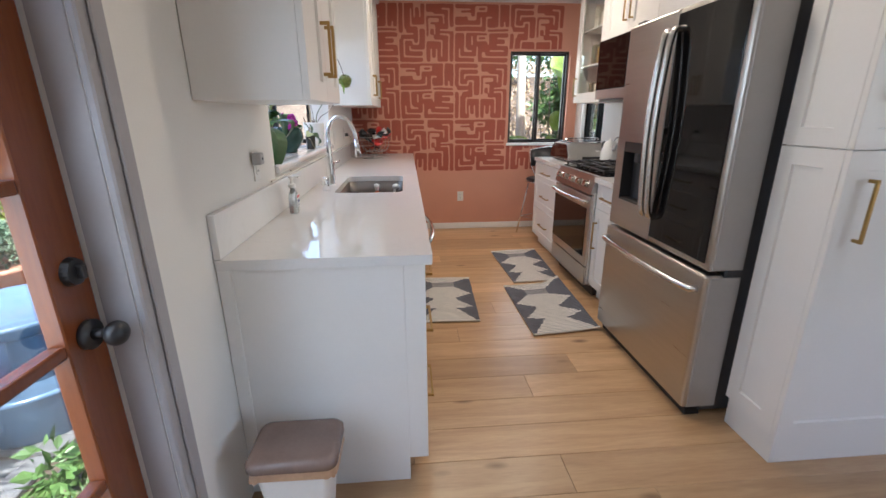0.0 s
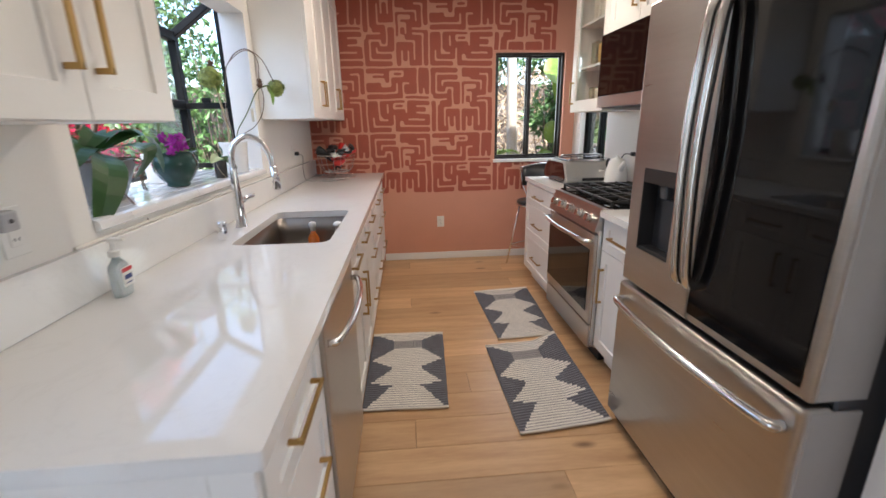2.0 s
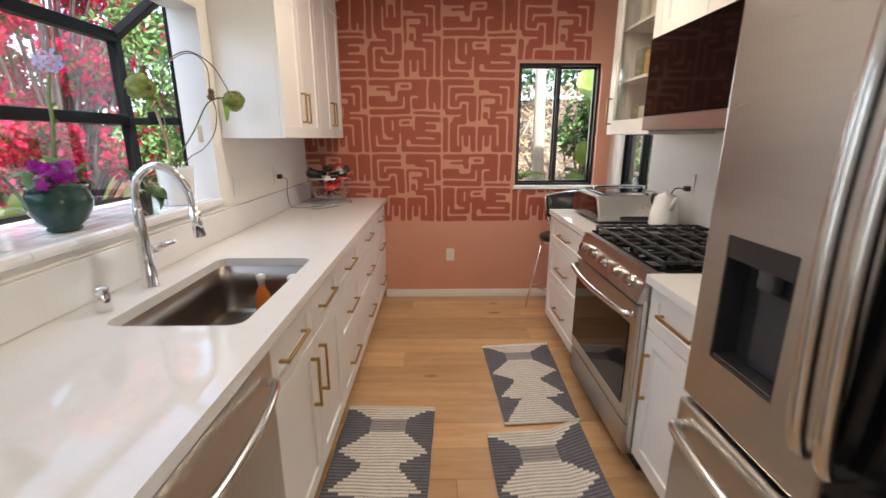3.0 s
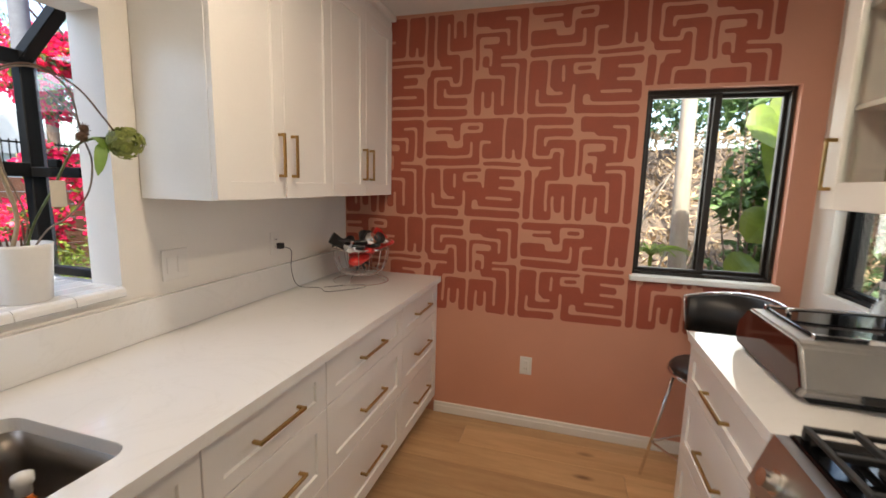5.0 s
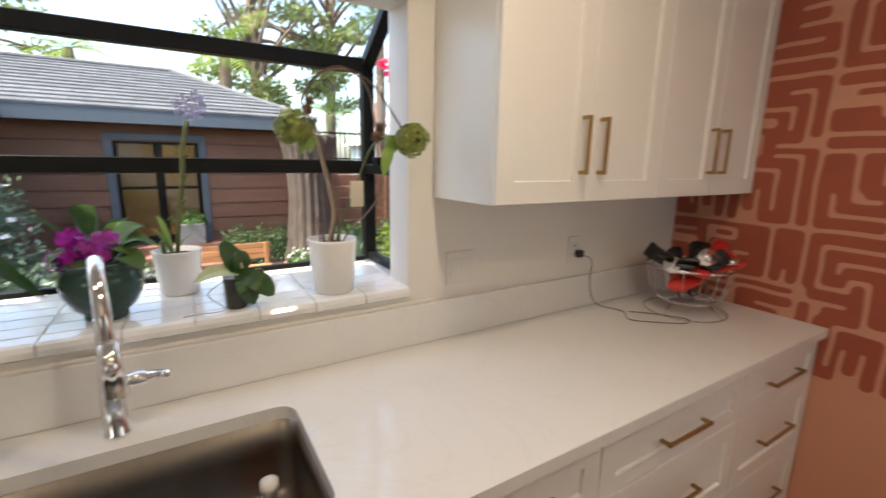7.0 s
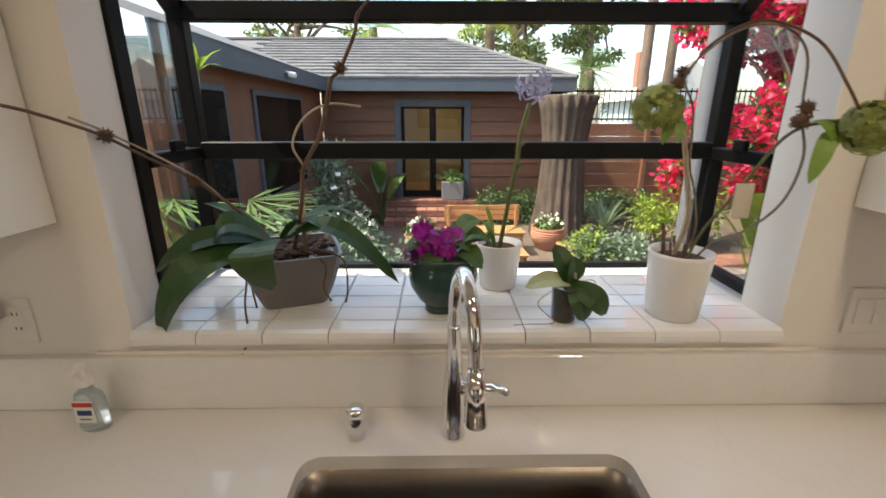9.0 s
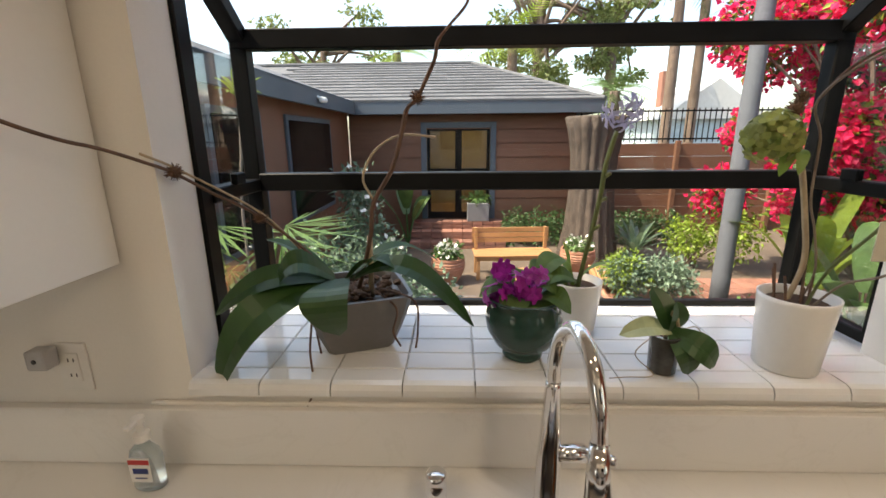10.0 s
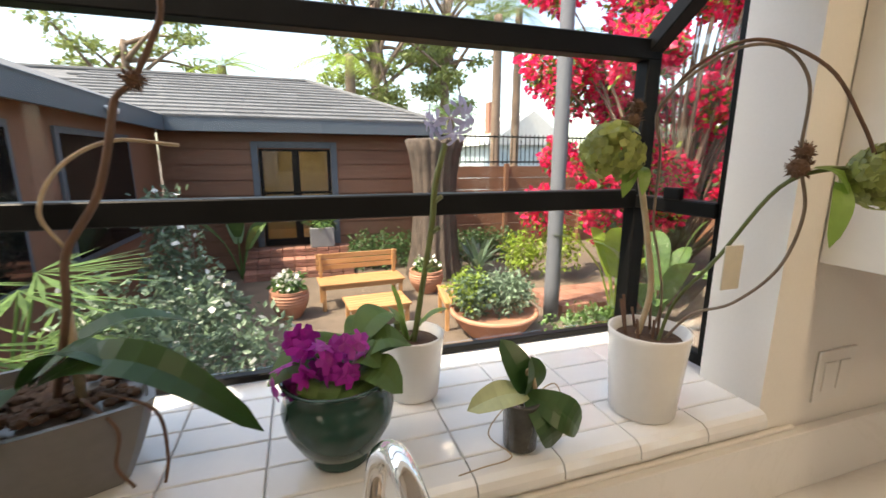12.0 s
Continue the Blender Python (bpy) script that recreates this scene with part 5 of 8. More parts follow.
# tools in the sink
DISH_ORANGE = surface("amber_dish_soap", (0.55, 0.14, 0.02), rough=0.15, vary=0.1, bump=0)
soap = thing("dish_soap_bottle", (0.135, 3.43, TOP - 0.245), "amber dish soap bottle standing in the sink", "bottle")
bm = bmesh.new()
lathe(bm, [(0.028, 0.0), (0.03, 0.01), (0.03, 0.115), (0.014, 0.145), (0.012, 0.155)], (0.135, 3.43, TOP - 0.244), 18)
part("bottle", bm, DISH_ORANGE, soap, smooth=True)
bm = bmesh.new()
lathe(bm, [(0.014, 0.155), (0.014, 0.175), (0.019, 0.18), (0.019, 0.198), (0.006, 0.205), (0.001, 0.206)], (0.135, 3.43, TOP - 0.244), 14)
part("cap", bm, WHITE_PLASTIC, soap, smooth=True)
brush = thing("dish_brush", (0.24, 3.40, TOP - 0.245), "white dish brush with round head in the sink", "brush")
bm = bmesh.new()
rod(bm, (0.215, 3.38, TOP - 0.24), (0.268, 3.425, TOP - 0.07), 0.007, 0.008, 10)
part("stem", bm, WHITE_PLASTIC, brush)
bm = bmesh.new()
bmesh.ops.create_uvsphere(bm, u_segments=14, v_segments=10, radius=0.026, matrix=Matrix.Translation((0.27, 3.427, TOP - 0.06)) @ Matrix.Diagonal((1, 1, 0.7, 1)))
part("head", bm, WHITE_PLASTIC, brush, smooth=True)

# indoor grill on the counter by the range
grill = thing("countertop_grill", (2.06, 4.48, TOP), "polished steel countertop grill with sloped sides and glass lid", "grill")
gy0, gy1, gx0, gx1 = 4.23, 4.74, 1.83, 2.29
bm = bmesh.new()
prof = [(gy0 + 0.03, 0.012), (gy0, 0.045), (gy0 + 0.055, 0.155), (gy0 + 0.075, 0.165), (gy1 - 0.09, 0.165), (gy1 - 0.02, 0.10), (gy1, 0.04), (gy1 - 0.02, 0.012)]
for x in (gx0 + 0.02, gx1 - 0.02):
    bm.verts.new((x, 0, 0))
bm.verts.ensure_lookup_table()
bmesh.ops.delete(bm, geom=list(bm.verts), context="VERTS")
sides = [[bm.verts.new((x, y, TOP + z)) for y, z in prof] for x in (gx0, gx1)]
for k in range(len(prof)):
    j = (k + 1) % len(prof)
    bm.faces.new((sides[0][k], sides[0][j], sides[1][j], sides[1][k]))
bm.faces.new(sides[0][::-1])
bm.faces.new(sides[1])
bmesh.ops.recalc_face_normals(bm, faces=bm.faces)
bmesh.ops.bevel(bm, geom=list(bm.edges), offset=0.008, segments=2, affect="EDGES")
part("body", bm, surface("satin_grill_steel", (0.62, 0.61, 0.59), rough=0.42, metal=0.85, vary=0.05, bump=0.03), grill)
bm = bmesh.new()
middle = Vector((0, (gy0 + gy1) / 2, 0.095))
caps = [[bm.verts.new((x, middle.y + (y - middle.y) * 0.94, TOP + middle.z + (z - middle.z) * 0.9)) for y, z in prof] for x in (gx0 - 0.007, gx0 - 0.0005)]
for k in range(len(prof)):
    bm.faces.new((caps[0][k], caps[0][(k + 1) % len(prof)], caps[1][(k + 1) % len(prof)], caps[1][k]))
bm.faces.new(caps[0])
bmesh.ops.recalc_face_normals(bm, faces=bm.faces)
# the mural's dark red reflection is put into this panel's colour
part("side_panel", bm, surface("red_reflection_gloss", (0.035, 0.008, 0.006), rough=0.08, vary=0.2, bump=0.0), grill, "glossy side panel with the dark red reflection painted in")
part("front_slot", boxed(gx0 + 0.13, gy0 - 0.004, TOP + 0.028, gx1 - 0.13, gy0 + 0.012, TOP + 0.05, 0.004), BLACK_PLASTIC, grill)
for k in range(6):
    part("letter_bar", moved(boxed(-0.006, -0.001, -0.006, 0.006, 0.001, 0.006, 0.001), pose(gx1 - 0.19 + k * 0.02, gy0 + 0.0265, TOP + 0.1, -27, 0, 0)), CHROME, grill)
part("base", boxed(gx0 + 0.03, gy0 + 0.03, TOP + 0.001, gx1 - 0.03, gy1 - 0.03, TOP + 0.0118), BLACK_PLASTIC, grill)
lid = part("lid_glass", boxed(gx0 + 0.045, gy0 + 0.095, TOP + 0.1665, gx1 - 0.045, gy1 - 0.115, TOP + 0.178, 0.003), BLACK_GLASS, grill, "dark glass lid")
for y in (gy0 + 0.086, gy1 - 0.106):
    part("lid_trim", boxed(gx0 + 0.04, y - 0.008, TOP + 0.166, gx1 - 0.04, y + 0.008, TOP + 0.183, 0.003, 2), CHROME, lid)
bm = bmesh.new()
tube(bm, smooth_line([(gx0 + 0.07, gy0 + 0.3, TOP + 0.178), (gx0 + 0.09, gy0 + 0.3, TOP + 0.2), (gx1 - 0.09, gy0 + 0.3, TOP + 0.2), (gx1 - 0.07, gy0 + 0.3, TOP + 0.178)], 4), 0.007, 8)
part("handle", bm, CHROME, grill, smooth=True)

kettle = thing("electric_kettle", (2.17, 4.14, TOP), "white electric kettle with a black handle", "kettle")
bm = bmesh.new()
lathe(bm, [(0.075, 0.002), (0.08, 0.01), (0.076, 0.09), (0.06, 0.16), (0.05, 0.18), (0.048, 0.19), (0.01, 0.205), (0.01, 0.22), (0.002, 0.222)], (2.17, 4.14, TOP), 24)
part("body", bm, WHITE_GLAZE, kettle, smooth=True)
bm = bmesh.new()
tube(bm, smooth_line([(2.17, 4.20, TOP + 0.17), (2.16, 4.26, TOP + 0.18), (2.16, 4.275, TOP + 0.12), (2.165, 4.22, TOP + 0.05)], 5), 0.009, 8)
part("handle", bm, BLACK_PLASTIC, kettle, smooth=True)
bm = bmesh.new()
rod(bm, (2.17, 4.08, TOP + 0.12), (2.17, 4.03, TOP + 0.19), 0.018, 0.01, 12)
part("spout", bm, WHITE_GLAZE, kettle, smooth=True)
jar = thing("glass_jar", (2.26, 4.66, TOP), "small glass jar with yellow contents by the window", "jar")
bm = bmesh.new()
lathe(bm, [(0.032, 0.001), (0.036, 0.006), (0.036, 0.09), (0.03, 0.1)], (2.26, 4.66, TOP), 18)
part("body", bm, surface("mustard_jar", (0.45, 0.36, 0.10), rough=0.15, vary=0.2, bump=0), jar, smooth=True)
bm = bmesh.new()
lathe(bm, [(0.033, 0.1), (0.033, 0.118), (0.001, 0.119)], (2.26, 4.66, TOP), 18)
part("lid", bm, CHROME, jar, smooth=True)
coffee = thing("coffee_grinder", (2.16, 3.17, TOP), "metal coffee grinder, brown reflection painted in, leaning on a black base", "grinder")
part("base", boxed(2.08, 3.08, TOP + 0.001, 2.26, 3.26, TOP + 0.06, 0.01, 2), BLACK_PLASTIC, coffee)
lean = pose(2.17, 3.17, TOP + 0.058, 0, 14, 0)
# reddish-brown reflection on the steel body, given as its base colour
head = part("body", moved(boxed(-0.06, -0.075, 0.0, 0.06, 0.075, 0.19, 0.012, 2), lean), surface("brown_reflection", (0.16, 0.07, 0.045), rough=0.28, vary=0.1, bump=0.03), coffee)
part("dial_plate", moved(boxed(-0.0625, -0.02, 0.07, -0.0605, 0.02, 0.15, 0.001), lean), WHITE_PLASTIC, head, "pale upright plate")
board = thing("cutting_board", (2.1, 3.08, TOP), "reddish wooden cutting board lying on the counter by the fridge", "cutting board")
part("board", boxed(1.90, 2.88, TOP + 0.001, 2.14, 3.2, TOP + 0.022, 0.006, 2), BOARD_WOOD, board)

range_outlet = thing("power_outlet", (X_RIGHT, 4.2, 1.16), "white wall outlet with a black plug and cord", "wall plate")
part("plate", boxed(X_RIGHT - 0.006, 4.165, 1.105, X_RIGHT - 0.0005, 4.235, 1.22, 0.002), WHITE_PLASTIC, range_outlet)
part("plug", boxed(X_RIGHT - 0.04, 4.185, 1.12, X_RIGHT - 0.0065, 4.215, 1.15, 0.006, 2), BLACK_PLASTIC, range_outlet)
part("cord", tube(bmesh.new(), smooth_line([(X_RIGHT - 0.04, 4.2, 1.135), (X_RIGHT - 0.09, 4.21, 1.13), (X_RIGHT - 0.12, 4.2, 1.05), (X_RIGHT - 0.08, 4.17, 0.95), (X_RIGHT - 0.06, 4.22, 0.92)], 6), 0.004, 6), BLACK_PLASTIC, range_outlet, smooth=True)
CLEAR_BOTTLE = surface("clear_bottle_glass", (0.82, 0.86, 0.88), rough=0.05, vary=0.03, bump=0.0)
CLEAR_BOTTLE.node_tree.nodes["Principled BSDF"].inputs["Transmission Weight"].default_value = 0.85
bottle = thing("glass_bottle", (2.27, 4.76, TOP), "clear glass bottle with a pale cap by the side window", "bottle")
part("body", lathe(bmesh.new(), [(0.03, 0.001), (0.034, 0.006), (0.034, 0.15), (0.026, 0.185), (0.013, 0.21), (0.013, 0.25)], (2.27, 4.76, TOP), 22), CLEAR_BOTTLE, bottle, smooth=True)
part("cap", lathe(bmesh.new(), [(0.0145, 0.249), (0.0145, 0.272), (0.002, 0.274)], (2.27, 4.76, TOP), 16), WHITE_PLASTIC, bottle, smooth=True)

# packets in the glass cabinet
rng = random.Random(8)
for z in (1.459, 1.767, 2.067):
    for y in (4.14, 4.25, 4.37, 4.49):
        h, w = rng.uniform(0.12, 0.22), rng.uniform(0.035, 0.048)
        colour = rng.choice(((0.5, 0.05, 0.05), (0.7, 0.66, 0.55), (0.55, 0.36, 0.12), (0.25, 0.27, 0.2)))
        solo("food_packet", boxed(2.08, y - w, z, 2.24, y + w, z + h, 0.006), surface("packet_card", colour, rough=0.5, vary=0.15, scale=12, bump=0.05), "small printed food packet on a cabinet shelf", "packet", "packets in the glass cabinet")

# bar stools under the end window
SEAT_BLACK = surface("black_leatherette", (0.015, 0.014, 0.014), rough=0.35, vary=0.2, fine=130, bump=0.15)


def bar_stool():
    st = thing("bar_stool", (0, 0, 0), "black leatherette bar stool with a chrome wire frame", "stool", "stools under the end window")
    bm = bmesh.new()
    n = 20
    rows = []
    for i, (r, z) in enumerate(((0.02, 0.60), (0.15, 0.602), (0.19, 0.615), (0.20, 0.635), (0.185, 0.65), (0.10, 0.645), (0.02, 0.642))):
        rows.append([bm.verts.new((r * math.cos(2 * math.pi * k / n), r * math.sin(2 * math.pi * k / n) * 0.95, z)) for k in range(n)])
    for a, b in zip(rows, rows[1:]):
        for k in range(n):
            bm.faces.new((a[k], a[(k + 1) % n], b[(k + 1) % n], b[k]))
    bm.faces.new(rows[0][::-1])
    bm.faces.new(rows[-1])
    part("seat", bm, SEAT_BLACK, st, smooth=True)
    bm = bmesh.new()
    inner, outer = [], []
    for k in range(15):
        a = radians(-75 + 150 * k / 14)
        for ring, r in ((inner, 0.232), (outer, 0.26)):
            lift = 0.05 * math.cos(a * 1.1)
            ring.append([bm.verts.new((r * math.sin(a), r * math.cos(a) * 0.95, z)) for z in (0.765 - lift * 0.3, 0.84, 0.93 + lift)])
    for a, b in zip(inner, inner[1:]):
        for k in range(2):
            bm.faces.new((a[k], a[k + 1], b[k + 1], b[k]))
    for a, b in zip(outer, outer[1:]):
        for k in range(2):
            bm.faces.new((a[k], b[k], b[k + 1], a[k + 1]))
    for i in range(14):
        bm.faces.new((inner[i][0], inner[i + 1][0], outer[i + 1][0], outer[i][0]))
        bm.faces.new((inner[i][2], outer[i][2], outer[i + 1][2], inner[i + 1][2]))
    bm.faces.new((inner[0][0], outer[0][0], outer[0][1], outer[0][2], inner[0][2], inner[0][1]))
    bm.faces.new((inner[14][0], inner[14][1], inner[14][2], outer[14][2], outer[14][1], outer[14][0]))
    part("backrest", bm, SEAT_BLACK, st, smooth=True)
    bm = bmesh.new()
    tube(bm, [(0.268 * math.sin(a), 0.268 * math.cos(a) * 0.95, 0.935 + 0.05 * math.cos(a * 1.1)) for a in (radians(-78 + 156 * k / 20) for k in range(21))], 0.007, 8)
    for s in (-1, 1):
        tube(bm, smooth_line([(s * 0.262, 0.055, 0.935), (s * 0.245, 0.07, 0.78), (s * 0.16, 0.08, 0.61)], 4), 0.006, 8)
    part("back_frame", bm, CHROME, st, smooth=True)
    bm = bmesh.new()
    tube(bm, [(0.203 * math.cos(a), 0.195 * math.sin(a), 0.612) for a in (2 * math.pi * k / 24 for k in range(25))], 0.008, 8)
    part("seat_ring", bm, CHROME, st, smooth=True)
    for sx in (-1, 1):
        for sy in (-1, 1):
            part("leg", rod(bmesh.new(), (sx * 0.12, sy * 0.11, 0.61), (sx * 0.20, sy * 0.19, 0.0), 0.008, 0.008, 10), CHROME, st, smooth=True)
    bm = bmesh.new()
    q = [(0.174, 0.165, 0.2), (-0.174, 0.165, 0.2), (-0.174, -0.165, 0.2), (0.174, -0.165, 0.2)]
    for a, b in zip(q, q[1:] + q[:1]):
        rod(bm, a, b, 0.006, sides=8)
    part("foot_rail", bm, CHROME, st, smooth=True)
    return st


stool = bar_stool()
stool.matrix_basis = pose(1.9, 5.14, 0, 0, 0, -55)

# recessed ceiling lamps: unseen trim rings added round each downlight
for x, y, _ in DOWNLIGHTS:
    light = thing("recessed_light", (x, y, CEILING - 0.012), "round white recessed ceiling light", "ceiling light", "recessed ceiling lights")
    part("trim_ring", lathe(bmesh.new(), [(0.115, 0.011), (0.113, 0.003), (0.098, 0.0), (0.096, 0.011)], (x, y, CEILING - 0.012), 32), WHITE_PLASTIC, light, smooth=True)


# ---- garden ----
SOIL = surface("garden_soil", (0.12, 0.088, 0.066), rough=0.95, vary=0.4, scale=3, fine=40, bump=0.6, depth=0.02)
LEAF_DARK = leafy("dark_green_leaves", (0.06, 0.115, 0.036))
LEAF_MID = leafy("green_leaves", (0.095, 0.175, 0.048))
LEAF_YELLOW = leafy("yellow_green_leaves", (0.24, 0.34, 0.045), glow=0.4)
# paler olive: distance haze and backlight are put into the leaf colour
LEAF_HAZE = leafy("hazy_sunlit_olive_leaves", (0.20, 0.25, 0.08), glow=0.45)
LEAF_BLUE = leafy("grey_green_leaves", (0.13, 0.19, 0.12))
LEAF_PALM = leafy("palm_green_leaves", (0.12, 0.20, 0.06), glow=0.3)
PETAL_RED = leafy("crimson_bracts", (0.84, 0.028, 0.13), vary=0.25, glow=0.5)
PETAL_WHITE = leafy("white_petals", (0.78, 0.76, 0.72), vary=0.08, glow=0.2, island=0.08)
LITTER = leafy("dry_leaf_litter", (0.42, 0.30, 0.18), vary=0.5, rough=0.8, glow=0.1, island=0.5)
PALE_TRUNK = surface("pale_sunlit_bark", (0.42, 0.36, 0.29), rough=0.9, vary=0.3, scale=6, fine=30, bump=0.6, stretch=(1, 1, 0.25), depth=0.02)
BARK = surface("pale_bark", (0.22, 0.18, 0.15), rough=0.9, vary=0.35, scale=6, fine=30, bump=0.8, stretch=(1, 1, 0.25), depth=0.02)
BARK_BROWN = surface("brown_bark", (0.17, 0.12, 0.09), rough=0.95, vary=0.4, scale=5, fine=25, bump=1.0, stretch=(1, 1, 0.25), depth=0.03)
PALM_BARK = surface("grey_palm_bark", (0.11, 0.115, 0.13), rough=0.8, vary=0.2, scale=8, fine=30, bump=0.4, stretch=(1, 1, 3), depth=0.01)
SIDING = wood("brown_stained_siding", (0.19, 0.088, 0.05), (0.125, 0.057, 0.032), along=(8, 1, 8), rough=0.7, knots=False, tint=0.1, coat=0.0)
SLATE_TRIM = surface("slate_blue_trim_paint", (0.072, 0.09, 0.112), rough=0.5, vary=0.12, bump=0.05)
SHINGLE = surface("grey_roof_shingle", (0.095, 0.098, 0.107), rough=0.9, vary=0.3, scale=6, fine=50, bump=0.5, random_tint=0.18)
BRICK = surface("red_brick", (0.26, 0.12, 0.085), rough=0.9, vary=0.25, scale=14, fine=70, bump=0.4, random_tint=0.2)
TERRACOTTA = surface("terracotta_pot", (0.40, 0.19, 0.12), rough=0.8, vary=0.18, scale=8, fine=60, bump=0.2)
STONE = surface("pale_paving_stone", (0.17, 0.17, 0.175), rough=0.9, vary=0.2, scale=6, fine=50, bump=0.4, random_tint=0.12)
BLUE_GLAZE = surface("blue_white_glaze", (0.09, 0.15, 0.24), rough=0.2, vary=0.25, scale=9, bump=0.05)
STUMP_BARK = surface("furrowed_dark_bark", (0.075, 0.055, 0.043), rough=0.95, vary=0.6, scale=9, fine=30, bump=1.0, stretch=(1, 1, 0.5), depth=0.05)
GROUND_Z = -0.55

bm = bmesh.new()
bmesh.ops.create_grid(bm, x_segments=60, y_segments=60, size=1.0)
for v in bm.verts:
    v.co.x, v.co.y = math.copysign(abs(v.co.x) ** 2.5, v.co.x) * 400, math.copysign(abs(v.co.y) ** 2.5, v.co.y) * 400
    v.co.z = GROUND_Z + 0.015 * noise.noise((v.co.x, v.co.y, 0))
ground = tagged(part("ground", bm, SOIL), "brown garden earth with scattered litter", "ground", kind="structure")


def leaf_mesh(name, clumps, size, material, seed, droop=0.3, aspect=0.5, parent=None, label="", surface_bias=0.6):
    """Many small folded leaves in uneven clumps ((centre, radii, count), ...)."""
    gen = np.random.default_rng(seed)
    points, ways = [], []
    for centre, radii, count in clumps:
        d = gen.normal(size=(count, 3))
        d /= np.linalg.norm(d, axis=1)[:, None]
        lump = np.array([0.75 + 0.5 * noise.noise(Vector(q) * 2.1 + Vector(centre)) for q in d])
        r = gen.random(count) ** (1 - surface_bias) * lump
        points.append(np.array(centre) + d * np.array(radii) * r[:, None])
        ways.append(d)
    p, d = np.concatenate(points), np.concatenate(ways)
    n = len(p)
    along = d * 0.6 + gen.normal(size=(n, 3)) * 0.7 + np.array((0, 0, -droop))
    along /= np.linalg.norm(along, axis=1)[:, None]
    across = np.cross(along, gen.normal(size=(n, 3)))
    across /= np.linalg.norm(across, axis=1)[:, None]
    normal = np.cross(along, across)
    s = size * (0.6 + 0.8 * gen.random((n, 1)))
    quads = np.stack((p, p + along * s * 0.5 + across * s * aspect * 0.5 + normal * s * 0.08, p + along * s, p + along * s * 0.5 - across * s * aspect * 0.5 + normal * s * 0.08), 1)
    if parent is not None:
        quads -= np.array(origin_of(parent))
    verts = quads.reshape(-1, 3)
    faces = np.arange(n * 4).reshape(-1, 4)
    me = bpy.data.meshes.new(name)
    me.from_pydata(verts.tolist(), [], faces.tolist())
    me.materials.append(material)
    ob = new(name, me)
    if parent is not None:
        ob.parent = parent
    return tagged(ob, label)


def leaf_blade(bm, base, tip, up, width, arch=0.2, steps=8, index=0, taper=0.9, fold=0.12):
    """A broad strap-shaped leaf from base to tip, arched towards up, with a folded midrib and a little thickness."""
    base, tip, up = Vector(base), Vector(tip), Vector(up)
    side = (tip - base).cross(up).normalized()
    rows = []
    for i in range(steps + 1):
        t = i / steps
        c = base.lerp(tip, t) + up * arch * math.sin(math.pi * t)
        w = width * 0.5 * max(0.02, math.sin(math.pi * min(1, t * taper + 0.08)) ** 0.7) if t < 1 else width * 0.01
        lift = up.normalized() * fold * w
        rows.append([bm.verts.new(c - side * w + lift), bm.verts.new(c), bm.verts.new(c + side * w + lift)])
    for a, b in zip(rows, rows[1:]):
        for k in range(2):
            f = bm.faces.new((a[k], a[k + 1], b[k + 1], b[k]))
            f.material_index = index
            f.smooth = True
    return bm


def bush(name, place, clumps, size, material, seed, label, flowers=None, category="bush"):
    ob = thing(name, place, label, category)
    stems = bmesh.new()
    gen = random.Random(seed)
    for centre, radii, _ in clumps:
        for k in range(3):
            end = Vector(centre) + Vector((gen.uniform(-1, 1) * radii[0], gen.uniform(-1, 1) * radii[1], gen.uniform(-0.2, 0.6) * radii[2])) * 0.6
            rod(stems, place, end, 0.012, 0.004, 6)
    part("stem", stems, BARK_BROWN, ob)
    leaf_mesh("foliage", clumps, size, material, seed, parent=ob)
    if flowers:
        leaf_mesh("blossom", [(c, tuple(r * 1.05 for r in q), max(6, n // flowers[1])) for c, q, n in clumps], flowers[2], flowers[0], seed + 50, aspect=0.8, parent=ob, surface_bias=0.85)
    return ob


def frond(bm, base, way, length, droop, leaflets=16, width=0.3, index=0):
    way = Vector(way).normalized()
    line = [Vector(base) + way * length * t + Vector((0, 0, -droop * t * t)) for t in (k / 10 for k in range(11))]
    tube(bm, line, [0.012 * (1 - 0.08 * k) for k in range(11)], 5, index)
    for k in range(leaflets):
        t = 0.12 + 0.86 * k / leaflets
        i = min(9, int(t * 10))
        c = line[i].lerp(line[i + 1], t * 10 - i)
        along = (line[i + 1] - line[i]).normalized()
        side = along.cross(Vector((0, 0, 1)))
        side = side.normalized() if side.length > 1e-4 else Vector((1, 0, 0))
        w = width * math.sin(math.pi * (0.15 + 0.8 * t)) * length
        for s in (-1, 1):
            end = c + (side * s + along * 0.7).normalized() * w + Vector((0, 0, -0.25 * w))
            f = bm.faces.new((bm.verts.new(c - along * 0.012 * length), bm.verts.new(c + along * 0.012 * length), bm.verts.new(end)))
            f.material_index = index
    return bm


